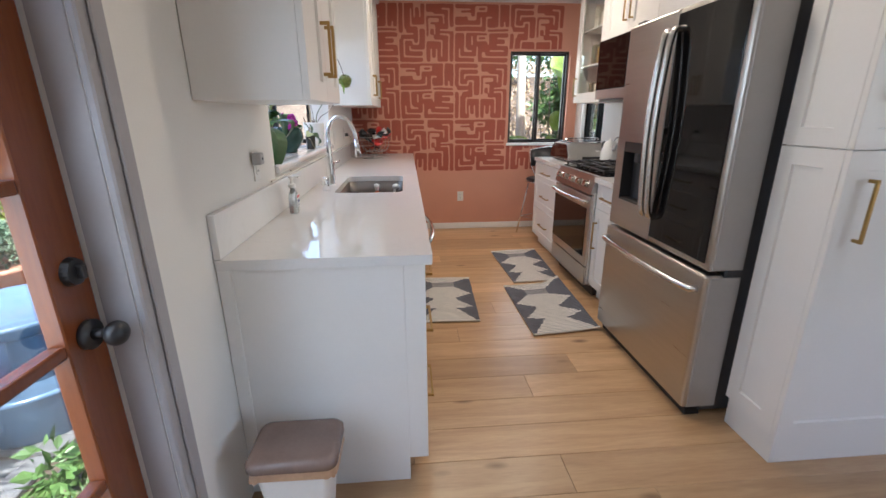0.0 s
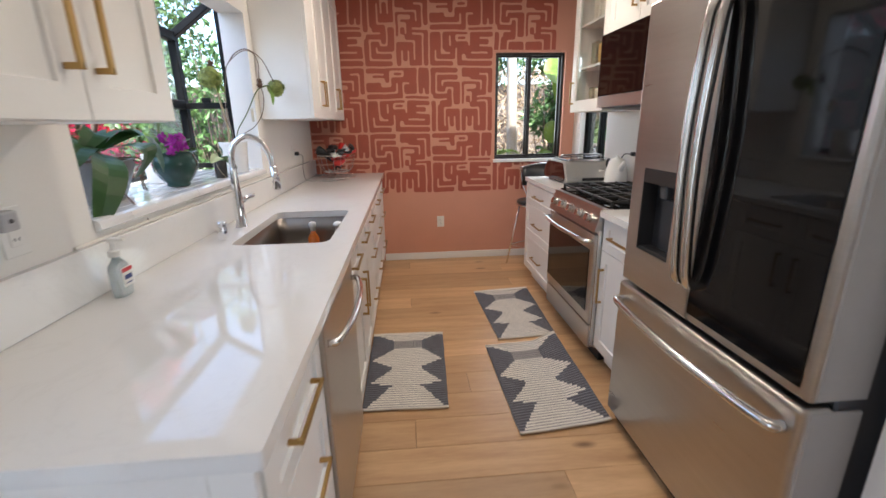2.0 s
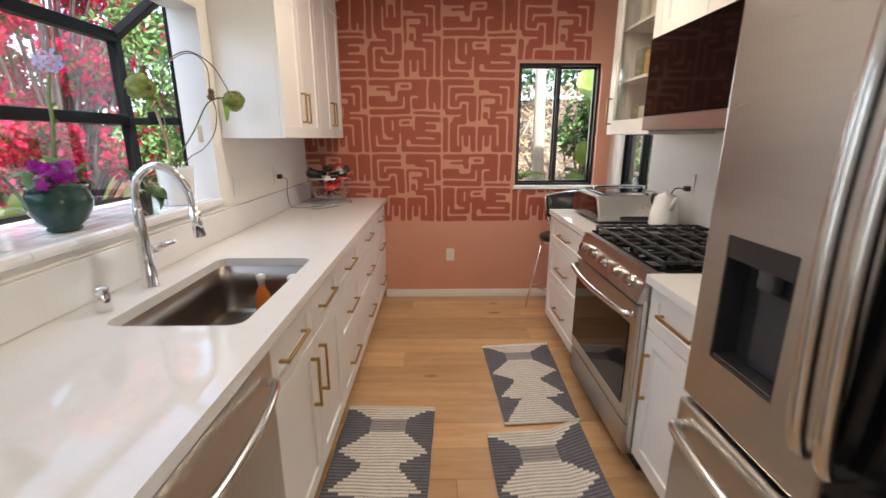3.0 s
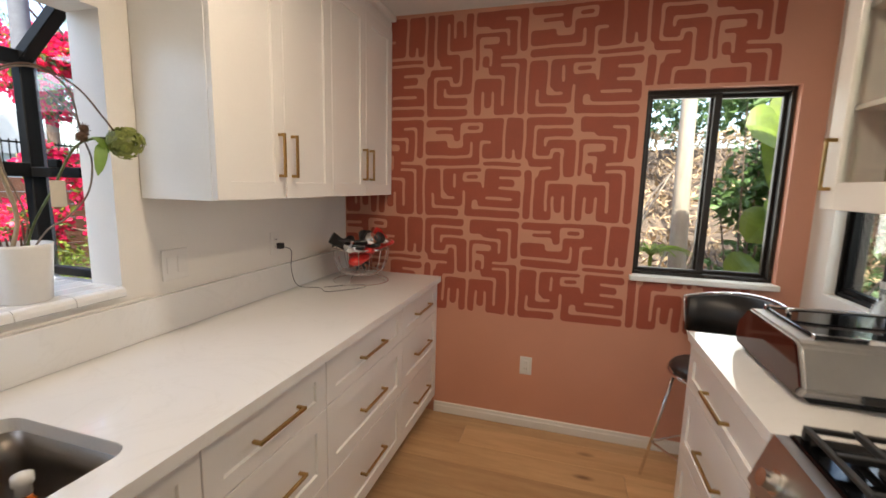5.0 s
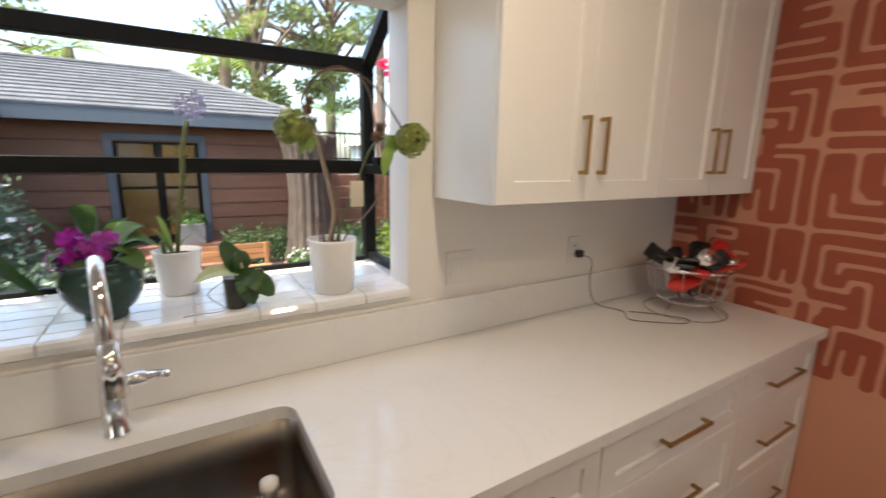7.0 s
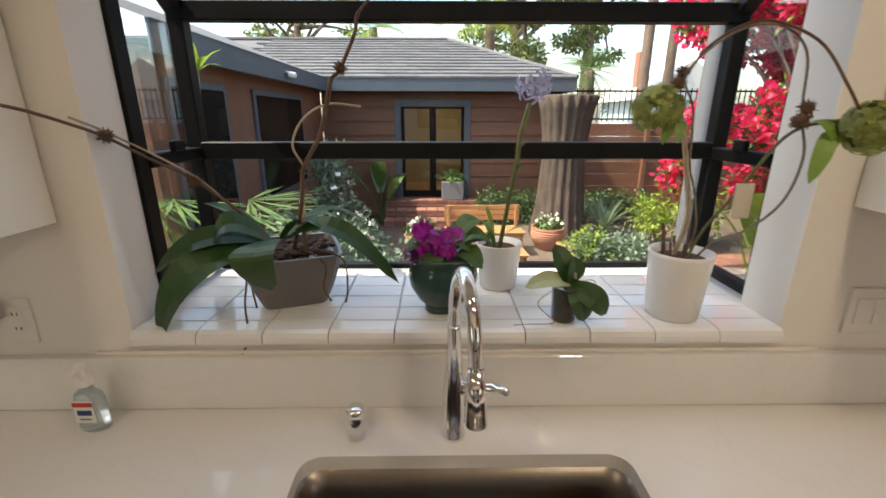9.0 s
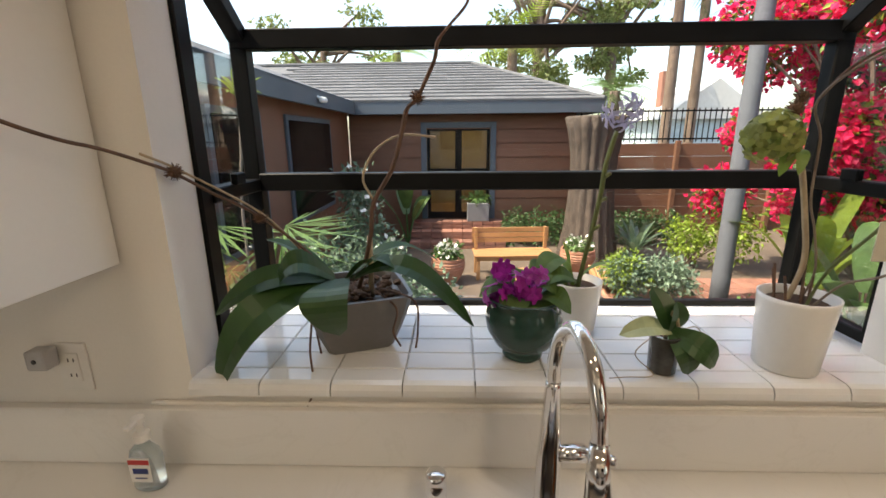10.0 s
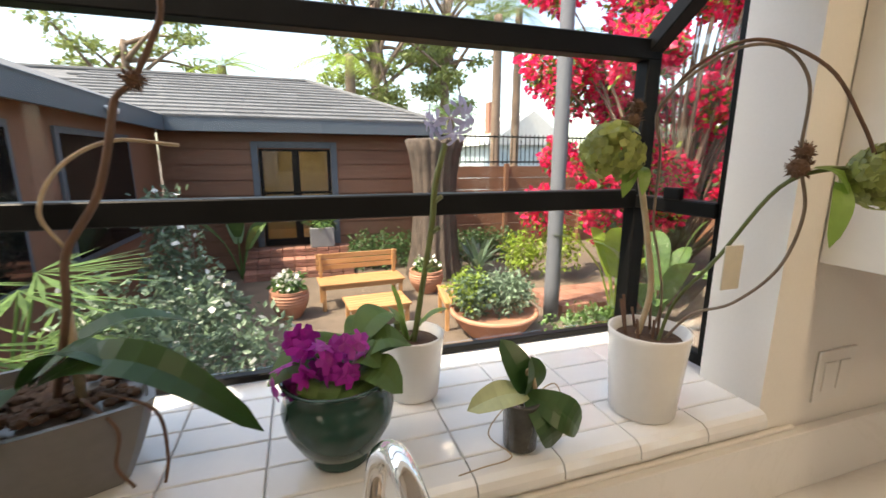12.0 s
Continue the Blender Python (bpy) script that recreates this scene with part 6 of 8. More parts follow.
def palm(name, place, height, radius, fronds, length, seed, label, lean=(0, 0), bark=None, leaf=None, low=-0.5):
    gen = random.Random(seed)
    ob = thing(name, place, label, "palm tree", "palm trees")
    p = Vector(place)
    top = p + Vector((lean[0], lean[1], height))
    bm = bmesh.new()
    line = smooth_line([p, p.lerp(top, 0.5) + Vector((lean[0] * 0.1, lean[1] * 0.1, 0)), top], 8)
    tube(bm, line, [radius * (1.15 - 0.3 * k / (len(line) - 1)) + 0.006 * (k % 2) for k in range(len(line))], 14)
    part("trunk", bm, bark or PALM_BARK, ob, smooth=True)
    bm = bmesh.new()
    for k in range(fronds):
        a = 2 * math.pi * k / fronds + gen.uniform(-0.2, 0.2)
        rise = gen.uniform(low, 0.9)
        frond(bm, top, (math.cos(a), math.sin(a), rise), length * gen.uniform(0.8, 1.1), length * gen.uniform(0.25, 0.6))
    part("crown", bm, leaf or LEAF_PALM, ob)
    return ob


def tree(name, place, height, radius, clumps, size, material, seed, label, bark=None):
    gen = random.Random(seed)
    ob = thing(name, place, label, "tree", "garden trees")
    p = Vector(place)
    bm = bmesh.new()
    top = p + Vector((0.1 * radius, 0.1, height))
    tube(bm, smooth_line([p, p.lerp(top, 0.5) + Vector((gen.uniform(-0.1, 0.1), gen.uniform(-0.1, 0.1), 0)), top], 6), [radius * (1.1 - 0.055 * k) for k in range(13)], 12)
    part("trunk", bm, bark or BARK_BROWN, ob, smooth=True)
    bm = bmesh.new()
    for centre, radii, _ in clumps:
        start = p.lerp(top, gen.uniform(0.55, 0.98))
        tube(bm, smooth_line([start, start.lerp(Vector(centre), 0.5) + Vector((0, 0, 0.15)), centre], 4), [radius * 0.4 * (1 - 0.09 * k) for k in range(9)], 7)
    part("limb", bm, bark or BARK_BROWN, ob, smooth=True)
    leaf_mesh("crown", clumps, size, material, seed, parent=ob)
    return ob


# house across the garden
house = thing("house", (-10.5, 2.5, GROUND_Z), "low brown timber house with a grey shingle roof and slate trim", "house")
HX = -8.70
DY0, DY1, DZ0, DZ1 = 2.35, 3.72, -0.10, 1.82
part("wall", boxed(HX - 0.25, DY1, GROUND_Z, HX - 0.03, 5.45, 2.2), SIDING, house)
part("wall", boxed(HX - 0.25, 0.75, GROUND_Z, HX - 0.03, DY0, 2.2), SIDING, house)
part("wall", boxed(HX - 0.25, DY0, DZ1, HX - 0.03, DY1, 2.2), SIDING, house)
part("wall", boxed(HX - 0.25, DY0, GROUND_Z, HX - 0.03, DY1, DZ0), SIDING, house)
part("gable_wall", boxed(HX - 5.0, 5.2, GROUND_Z, HX - 0.25, 5.45, 2.2), SIDING, house)
part("wing_wall", boxed(HX - 0.02, 0.45, GROUND_Z, -3.3, 0.72, 2.15), SIDING, house)
part("wing_end_wall", boxed(-3.3, -2.6, GROUND_Z, -3.08, 0.72, 2.15), SIDING, house)
z = GROUND_Z + 0.02
while z < 2.05:
    for y0, y1 in ((0.75, DY0), (DY1, 5.45)) if z < DZ1 - 0.1 else ((0.75, 5.45),):
        bm = bmesh.new()
        q = [(HX - 0.029, z + 0.014), (HX + 0.012, z + 0.014), (HX - 0.006, z + 0.285), (HX - 0.029, z + 0.285)]
        ends = [[bm.verts.new((x, y, zz)) for x, zz in q] for y in (y0, y1)]
        for k in range(4):
            bm.faces.new((ends[0][k], ends[1][k], ends[1][(k + 1) % 4], ends[0][(k + 1) % 4]))
        bm.faces.new(ends[0])
        bm.faces.new(ends[1][::-1])
        bmesh.ops.recalc_face_normals(bm, faces=bm.faces)
        part("siding_board", bm, SIDING, house)
    z += 0.287
# its glazed door with slate trim, and the lit room behind
hdoor = thing("garden_house_door", (HX, 3.0, DZ0), "slate blue trimmed glazed double door of the garden house", "door")
for q in ((DY0 - 0.1, DZ0, DY0 + 0.02, DZ1 + 0.1), (DY1 - 0.02, DZ0, DY1 + 0.1, DZ1 + 0.1), (DY0 + 0.02, DZ1 - 0.02, DY1 - 0.02, DZ1 + 0.1)):
    part("trim_board", boxed(HX + 0.013, q[0], q[1], HX + 0.045, q[2], q[3], 0.004), SLATE_TRIM, hdoor)
ym = (DY0 + DY1) / 2
for y0, y1 in ((DY0 + 0.02, ym), (ym, DY1 - 0.02)):
    bm = bmesh.new()
    for q in ((y0, DZ0, y0 + 0.07, DZ1), (y1 - 0.07, DZ0, y1, DZ1), (y0 + 0.07, DZ0, y1 - 0.07, DZ0 + 0.14), (y0 + 0.07, DZ1 - 0.08, y1 - 0.07, DZ1), (y0 + 0.07, 0.92, y1 - 0.07, 0.97)):
        box(bm, HX - 0.06, q[0], q[1], HX - 0.02, q[2], q[3], 0.003)
    leaf = part("door_leaf", bm, BLACK_FRAME, hdoor)
    part("pane", boxed(HX - 0.042, y0 + 0.068, DZ0 + 0.138, HX - 0.038, y1 - 0.068, DZ1 - 0.078), clear_glass("garden_house_glass", (0.6, 0.6, 0.58), gloss=2.0), leaf)
room = thing("house_room", (-10.2, 3.0, DZ0), "dim cream-walled room inside the garden house", "room", kind="structure")
CREAM = surface("cream_room_paint", (0.62, 0.52, 0.34), rough=0.7, vary=0.08)
part("room_wall", boxed(HX - 2.4, 1.2, DZ0 - 0.02, HX - 2.3, 4.9, 2.2), CREAM, room)
part("room_side", boxed(HX - 2.3, 1.1, DZ0 - 0.02, HX - 0.26, 1.2, 2.2), CREAM, room)
part("room_side", boxed(HX - 2.3, 4.9, DZ0 - 0.02, HX - 0.26, 5.0, 2.2), CREAM, room)
part("room_floor", boxed(HX - 2.3, 1.2, DZ0 - 0.05, HX - 0.26, 4.9, DZ0 - 0.02), FLOOR_WOOD, room)
lamp("room_lamp", "AREA", look((HX - 1.2, 3.3, 2.1), (HX - 1.2, 3.301, 0)), 5, (1.0, 0.8, 0.5), (0.5, 0.5))
# wing windows
for x0, x1 in ((-4.4, -3.42), (-7.2, -5.3)):
    w = part("window", boxed(x0 - 0.07, 0.722, 0.45, x1 + 0.07, 0.76, 1.93, 0.004), SLATE_TRIM, house)
    part("pane", boxed(x0, 0.761, 0.52, x1, 0.766, 1.86), BLACK_GLASS, w)
# fascias and roofs
part("fascia", boxed(HX + 0.42, 0.98, 2.06, HX + 0.46, 5.86, 2.31, 0.005), SLATE_TRIM, house)
part("fascia", boxed(HX + 0.42, 0.95, 2.06, -2.9, 0.99, 2.31, 0.005), SLATE_TRIM, house)
part("fascia", boxed(HX - 5.0, 5.82, 2.06, HX + 0.42, 5.86, 2.31, 0.005), SLATE_TRIM, house)
part("soffit", boxed(HX - 0.02, 0.73, 2.16, HX + 0.42, 5.82, 2.18), SLATE_TRIM, house)
part("soffit", boxed(HX + 0.42, 0.5, 2.16, -2.9, 0.95, 2.18), SLATE_TRIM, house)
roof = part("roof", bmesh.new(), SHINGLE, house)
bm = bmesh.new()
EZ, RZ, RIDGE_X, RIDGE_Y = 2.29, 3.42, HX - 2.6, 3.4
pts = {k: bm.verts.new(v) for k, v in {"a": (HX + 0.47, -5, EZ), "b": (HX + 0.47, 5.87, EZ), "c": (RIDGE_X, RIDGE_Y, RZ), "d": (RIDGE_X, -5, RZ), "e": (HX - 5.2, 5.87, EZ), "f": (HX - 5.2, -5, EZ)}.items()}
for q in ("abcd", "bec", "efdc"):
    bm.faces.new([pts[k] for k in q])
bm2 = [bm.verts.new(v) for v in ((HX + 0.4, 1.0, EZ), (-2.88, 1.0, EZ), (-2.88, -2.0, RZ), (HX - 1, -2.0, RZ))]
bm.faces.new(bm2)
bmesh.ops.recalc_face_normals(bm, faces=bm.faces)
bmesh.ops.translate(bm, verts=bm.verts, vec=-origin_of(house))
bm.to_mesh(roof.data)
bm.free()
courses = 13
for k in range(courses):
    t0, t1 = k / courses, (k + 1.15) / courses
    e0 = Vector((HX + 0.47, 0, EZ)).lerp(Vector((RIDGE_X, 0, RZ)), t0)
    e1 = Vector((HX + 0.47, 0, EZ)).lerp(Vector((RIDGE_X, 0, RZ)), min(1, t1))
    y_end0, y_end1 = 5.87 + (RIDGE_Y - 5.87) * t0, 5.87 + (RIDGE_Y - 5.87) * min(1, t1)
    y = 0.6 - 0.25 * (k % 2) - 1.6
    while y < y_end0 - 0.05:
        ya, yb = y, min(y + 0.62, y_end0)
        bm = bmesh.new()
        top = [(e0.x, ya, e0.z + 0.045), (e0.x, yb, e0.z + 0.045), (e1.x, min(yb, y_end1), e1.z + 0.012), (e1.x, min(ya, y_end1), e1.z + 0.012)]
        v = [bm.verts.new(p) for p in top] + [bm.verts.new((p[0], p[1], p[2] - 0.03)) for p in top[:2]]
        bm.faces.new(v[:4])
        bm.faces.new((v[0], v[4], v[5], v[1]))
        part("shingle", bm, SHINGLE, roof)
        y += 0.63
part("ridge_cap", rod(bmesh.new(), (HX + 0.45, 5.86, EZ + 0.03), (RIDGE_X, RIDGE_Y, RZ + 0.03), 0.05, sides=8), SHINGLE, house)
part("ridge_cap", rod(bmesh.new(), (RIDGE_X, RIDGE_Y, RZ + 0.03), (RIDGE_X, -5, RZ + 0.03), 0.05, sides=8), SHINGLE, house)
for x, y in ((-5.9, 0.99), (-6.0, 1.0)):
    bm = bmesh.new()
    bmesh.ops.create_uvsphere(bm, u_segments=10, v_segments=8, radius=0.045, matrix=Matrix.Translation((x, y + 0.06, 2.16)))
    rod(bm, (x, y, 2.2), (x, y + 0.05, 2.17), 0.02)
    part("flood_light", bm, WHITE_PLASTIC, house, "small white flood lamp")

# brick steps and planter
steps = thing("brick_steps", (HX + 0.45, 3.0, GROUND_Z), "weathered red brick garden steps", "steps")
for s, (x1, z1) in enumerate(((HX + 0.95, -0.41), (HX + 0.65, -0.26), (HX + 0.35, -0.11))):
    y = 2.05
    while y < 3.98:
        for zz in (z1 - 0.14, z1 - 0.068):
            part("brick", boxed(HX + 0.02, y, max(GROUND_Z, zz), x1, y + 0.205, zz + 0.064, 0.004), BRICK, steps)
        y += 0.215
planter = thing("stone_planter", (HX + 0.25, 3.45, -0.11), "square weathered stone planter on the steps", "planter")
part("box", boxed(HX + 0.06, 3.22, -0.109, HX + 0.34, 3.68, 0.27, 0.01), STONE, planter)
leaf_mesh("foliage", [((HX + 0.2, 3.45, 0.36), (0.16, 0.3, 0.16), 120)], 0.13, LEAF_MID, 3, parent=planter)

# stump
stump = thing("tree_stump", (-7.25, 5.42, GROUND_Z), "tall sawn tree stump with furrowed bark", "stump")
bm = bmesh.new()
rows = []
for k, (r, z) in enumerate(((0.52, GROUND_Z), (0.42, 0.0), (0.36, 0.8), (0.38, 1.3), (0.44, 1.7), (0.50, 1.92), (0.47, 1.95), (0.02, 1.96))):
    rows.append([bm.verts.new((-7.25 + math.cos(a) * r * (1 + 0.07 * math.sin(a * 17) + 0.05 * noise.noise((math.cos(a) * 2, math.sin(a) * 2, z))), 5.42 + math.sin(a) * r * (1 + 0.07 * math.sin(a * 17 + 1)), z)) for a in (2 * math.pi * j / 72 for j in range(72))])
for a, b in zip(rows, rows[1:]):
    for j in range(72):
        bm.faces.new((a[j], a[(j + 1) % 72], b[(j + 1) % 72], b[j]))
part("trunk", bm, STUMP_BARK, stump, smooth=True)

# fence with iron railing
fence = thing("garden_fence", (-9.5, 9.0, GROUND_Z), "brown board fence topped with a black iron railing", "fence")
for k in range(7):
    z = GROUND_Z + k * 0.285
    part("board", boxed(-9.55, 5.6, z, -9.5, 13.0, z + 0.275, 0.004), SIDING, fence)
for y in (5.7, 7.9, 10.1, 12.3):
    part("post", boxed(-9.5, y, GROUND_Z, -9.4, y + 0.1, 1.5, 0.005), SIDING, fence)
for z in (1.52, 2.12):
    part("rail", boxed(-9.54, 5.6, z, -9.5, 13.0, z + 0.035), BLACK_FRAME, fence)
for k in range(60):
    y = 5.65 + k * 0.123
    part("railing_bar", boxed(-9.53, y, 1.47, -9.512, y + 0.018, 2.2), BLACK_FRAME, fence)
side_fence = thing("side_fence", (-4.0, 11.5, GROUND_Z), "dark brown board fence behind the shrubs", "fence")
for k in range(8):
    z = GROUND_Z + k * 0.285
    part("board", boxed(-9.5, 13.0, z, 8.0, 13.05, z + 0.275, 0.004), SIDING, side_fence)


# teak bench, table and side bench
def slat_seat(name, place, turn, w, d, h, back, label, category):
    ob = thing(name, (0, 0, 0), label, category, "teak garden furniture")
    n = 6
    for k in range(n):
        x = -d / 2 + k * d / n
        part("slat", boxed(x + 0.006, -w / 2, h - 0.025, x + d / n - 0.006, w / 2, h, 0.003), GARDEN_WOOD, ob)
    for sx in (-1, 1):
        part("rail", boxed(sx * (d / 2 - 0.04) - 0.02, -w / 2 + 0.03, h - 0.085, sx * (d / 2 - 0.04) + 0.02, w / 2 - 0.03, h - 0.026), GARDEN_WOOD, ob)
        for sy in (-1, 1):
            tall = h - 0.026 if sx > 0 or not back else h + back
            part("leg", boxed(sx * (d / 2 - 0.045) - 0.025, sy * (w / 2 - 0.06) - 0.025, 0, sx * (d / 2 - 0.045) + 0.025, sy * (w / 2 - 0.06) + 0.025, tall, 0.004), GARDEN_WOOD, ob)
    if back:
        for k in range(3):
            z = h + 0.1 + k * (back - 0.1) / 3
            part("back_slat", boxed(-d / 2 - 0.002, -w / 2, z, -d / 2 + 0.018, w / 2, z + (back - 0.1) / 3 - 0.012, 0.003), GARDEN_WOOD, ob)
    ob.matrix_basis = pose(*place, 0, 0, turn)
    return ob


slat_seat("garden_bench", (-6.05, 3.88, GROUND_Z), 3, 1.25, 0.5, 0.40, 0.36, "slatted teak garden bench with a low back", "bench")
slat_seat("garden_table", (-5.05, 3.95, GROUND_Z), 4, 0.8, 0.55, 0.36, 0, "low slatted teak garden table", "table")
slat_seat("garden_stool", (-4.9, 4.98, GROUND_Z), 80, 0.8, 0.4, 0.40, 0, "slatted teak backless garden bench", "bench")


# pots
def ribbed_pot(name, place, r, h, label):
    ob = thing(name, place, label, "plant pot", "terracotta garden pots")
    prof = [(r * 0.62, 0.0)]
    for k in range(9):
        t = k / 8
        prof += [(r * (0.64 + 0.42 * math.sin(t * 2.0)), h * (0.04 + 0.84 * t)), (r * (0.68 + 0.42 * math.sin(t * 2.0)), h * (0.08 + 0.84 * t))]
    prof += [(r * 1.05, h * 0.96), (r * 1.05, h), (r * 0.95, h), (r * 0.93, h * 0.9), (0.01, h * 0.9)]
    part("pot", lathe(bmesh.new(), prof, place, 28), TERRACOTTA, ob, smooth=False)
    return ob


p1 = ribbed_pot("terracotta_pot", (-5.75, 2.86, GROUND_Z), 0.24, 0.40, "ribbed terracotta pot of white flowers beside the bench")
leaf_mesh("foliage", [((-5.75, 2.86, -0.08), (0.26, 0.26, 0.16), 320)], 0.09, LEAF_MID, 5, parent=p1)
leaf_mesh("blossom", [((-5.75, 2.86, -0.02), (0.24, 0.24, 0.14), 90)], 0.06, PETAL_WHITE, 6, parent=p1, aspect=0.9)
p2 = ribbed_pot("terracotta_pot", (-6.3, 4.98, GROUND_Z), 0.26, 0.38, "ribbed terracotta pot of small flowers by the bench")
leaf_mesh("foliage", [((-6.3, 4.98, -0.1), (0.26, 0.26, 0.14), 300)], 0.09, LEAF_MID, 7, parent=p2)
leaf_mesh("blossom", [((-6.3, 4.98, -0.05), (0.24, 0.24, 0.12), 60)], 0.06, PETAL_WHITE, 8, parent=p2, aspect=0.9)
p3 = thing("terracotta_bowl", (-4.35, 5.3, GROUND_Z), "wide terracotta bowl filled with a round bush", "plant pot", "terracotta garden pots")
part("bowl", lathe(bmesh.new(), [(0.3, 0.0), (0.42, 0.12), (0.52, 0.27), (0.55, 0.29), (0.55, 0.33), (0.5, 0.33), (0.48, 0.26), (0.02, 0.25)], (-4.35, 5.3, GROUND_Z), 36), TERRACOTTA, p3, smooth=True)
leaf_mesh("foliage", [((-4.4, 5.05, 0.0), (0.36, 0.36, 0.34), 1800), ((-4.35, 5.5, -0.02), (0.42, 0.42, 0.32), 1800)], 0.06, LEAF_BLUE, 9, parent=p3)
leaf_mesh("new_growth", [((-4.4, 4.98, 0.06), (0.34, 0.34, 0.34), 900)], 0.05, LEAF_YELLOW, 10, parent=p3)
ledge = thing("brick_ledge", (-5.0, 7.2, GROUND_Z), "low red brick garden ledge", "ledge")
for i in range(9):
    for j in range(4):
        for k in range(2):
            part("brick", boxed(-5.35 + j * 0.215, 6.4 + i * 0.215, GROUND_Z + k * 0.1, -5.35 + j * 0.215 + 0.205, 6.4 + i * 0.215 + 0.205, GROUND_Z + k * 0.1 + 0.092, 0.005), BRICK, ledge)

# planting
bush("hedge", (-8.2, 5.2, GROUND_Z), [((-8.15, 4.2 + 0.45 * k, -0.2), (0.4, 0.42, 0.48), 700) for k in range(8)], 0.07, LEAF_DARK, 21, "clipped dark green hedge below the house wall", category="hedge")
bush("rose_bush", (-5.0, 1.9, GROUND_Z), [((-5.2, 1.7, 0.3), (0.5, 0.5, 0.6), 700), ((-5.6, 1.55, 0.9), (0.45, 0.4, 0.5), 500), ((-4.7, 2.1, 0.0), (0.5, 0.45, 0.4), 600)], 0.09, LEAF_BLUE, 22, "tall loose shrub with white roses", (PETAL_WHITE, 45, 0.09))
bush("rose_bush", (-2.7, 2.35, GROUND_Z), [((-2.6, 2.15, 0.35), (0.4, 0.45, 0.5), 900), ((-2.9, 2.65, 0.2), (0.45, 0.45, 0.45), 800), ((-2.9, 1.85, 0.5), (0.4, 0.4, 0.5), 800), ((-3.3, 2.2, 0.4), (0.5, 0.4, 0.5), 700)], 0.065, LEAF_BLUE, 23, "loose shrub with small white flowers near the window", (PETAL_WHITE, 40, 0.055))
bush("shrub", (-6.6, 6.9, GROUND_Z), [((-6.6, 6.9, -0.05), (0.5, 0.5, 0.5), 800), ((-6.2, 7.4, 0.1), (0.5, 0.5, 0.6), 800)], 0.08, LEAF_YELLOW, 24, "sunlit yellow-green shrub by the palm trunk")
bush("shrub", (-3.6, 5.6, GROUND_Z), [((-3.6, 6.2, -0.25), (0.5, 0.6, 0.28), 700)], 0.08, LEAF_MID, 25, "low green shrub beside the brick ledge")
bush("patio_shrub", (-1.3, 2.2, GROUND_Z), [((-1.3, 2.2, -0.36), (0.3, 0.3, 0.22), 420)], 0.085, LEAF_MID, 26, "small bright green shrub on the patio")
bush("shrub", (-2.2, 0.2, GROUND_Z), [((-2.3, 0.3, 0.1), (0.5, 0.5, 0.7), 900), ((-2.6, -0.4, 0.3), (0.6, 0.6, 0.8), 900)], 0.09, LEAF_DARK, 27, "dense dark green shrub beyond the garden door")

agave = thing("agave_plant", (-7.0, 6.2, GROUND_Z), "grey-green agave rosette in the earth", "plant")
bm = bmesh.new()
for k in range(22):
    a, rise = k * 2.4, 0.25 + 0.6 * (k / 22)
    leaf_blade(bm, (-7.0, 6.2, GROUND_Z + 0.1), Vector((-7.0 + math.cos(a) * 0.75 * (1.2 - rise), 6.2 + math.sin(a) * 0.75 * (1.2 - rise), GROUND_Z + 0.15 + rise * 0.75)), (0, 0, 1), 0.09, 0.08, 6)
part("foliage", bm, LEAF_BLUE, agave)


def broad_plant(name, place, leaves, label, material, seed):
    gen = random.Random(seed)
    ob = thing(name, place, label, "plant")
    for k in range(leaves):
        a = k * 2.4 + gen.uniform(-0.3, 0.3)
        reach, rise = gen.uniform(0.25, 0.6), gen.uniform(0.7, 1.5)
        base = Vector(place)
        mid = base + Vector((math.cos(a) * reach * 0.4, math.sin(a) * reach * 0.4, rise * 0.6))
        tip = base + Vector((math.cos(a) * reach * 1.6, math.sin(a) * reach * 1.6, rise * gen.uniform(0.9, 1.25)))
        bm = bmesh.new()
        tube(bm, smooth_line([base, base.lerp(mid, 0.5) + Vector((0, 0, 0.05)), mid], 4), [0.02, 0.019, 0.018, 0.017, 0.016, 0.015, 0.014, 0.012, 0.01], 6)
        leaf_blade(bm, mid, tip, (0, 0, 1), gen.uniform(0.22, 0.34), 0.14, 9)
        part("leaf", bm, material, ob)
    return ob


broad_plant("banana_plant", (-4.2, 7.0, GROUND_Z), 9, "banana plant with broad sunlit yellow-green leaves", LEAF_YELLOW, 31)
broad_plant("banana_plant", (-3.4, 6.9, GROUND_Z), 8, "banana plant with broad green leaves", LEAF_MID, 32)
broad_plant("banana_plant", (-8.0, 2.0, GROUND_Z), 5, "small broad-leaved plant beside the brick steps", LEAF_MID, 33)

# fan palm near the window
fan = thing("fan_palm", (-2.4, 1.4, GROUND_Z), "low fan palm with narrow green leaflets", "palm tree", "palm trees")
bm = bmesh.new()
gen = random.Random(41)
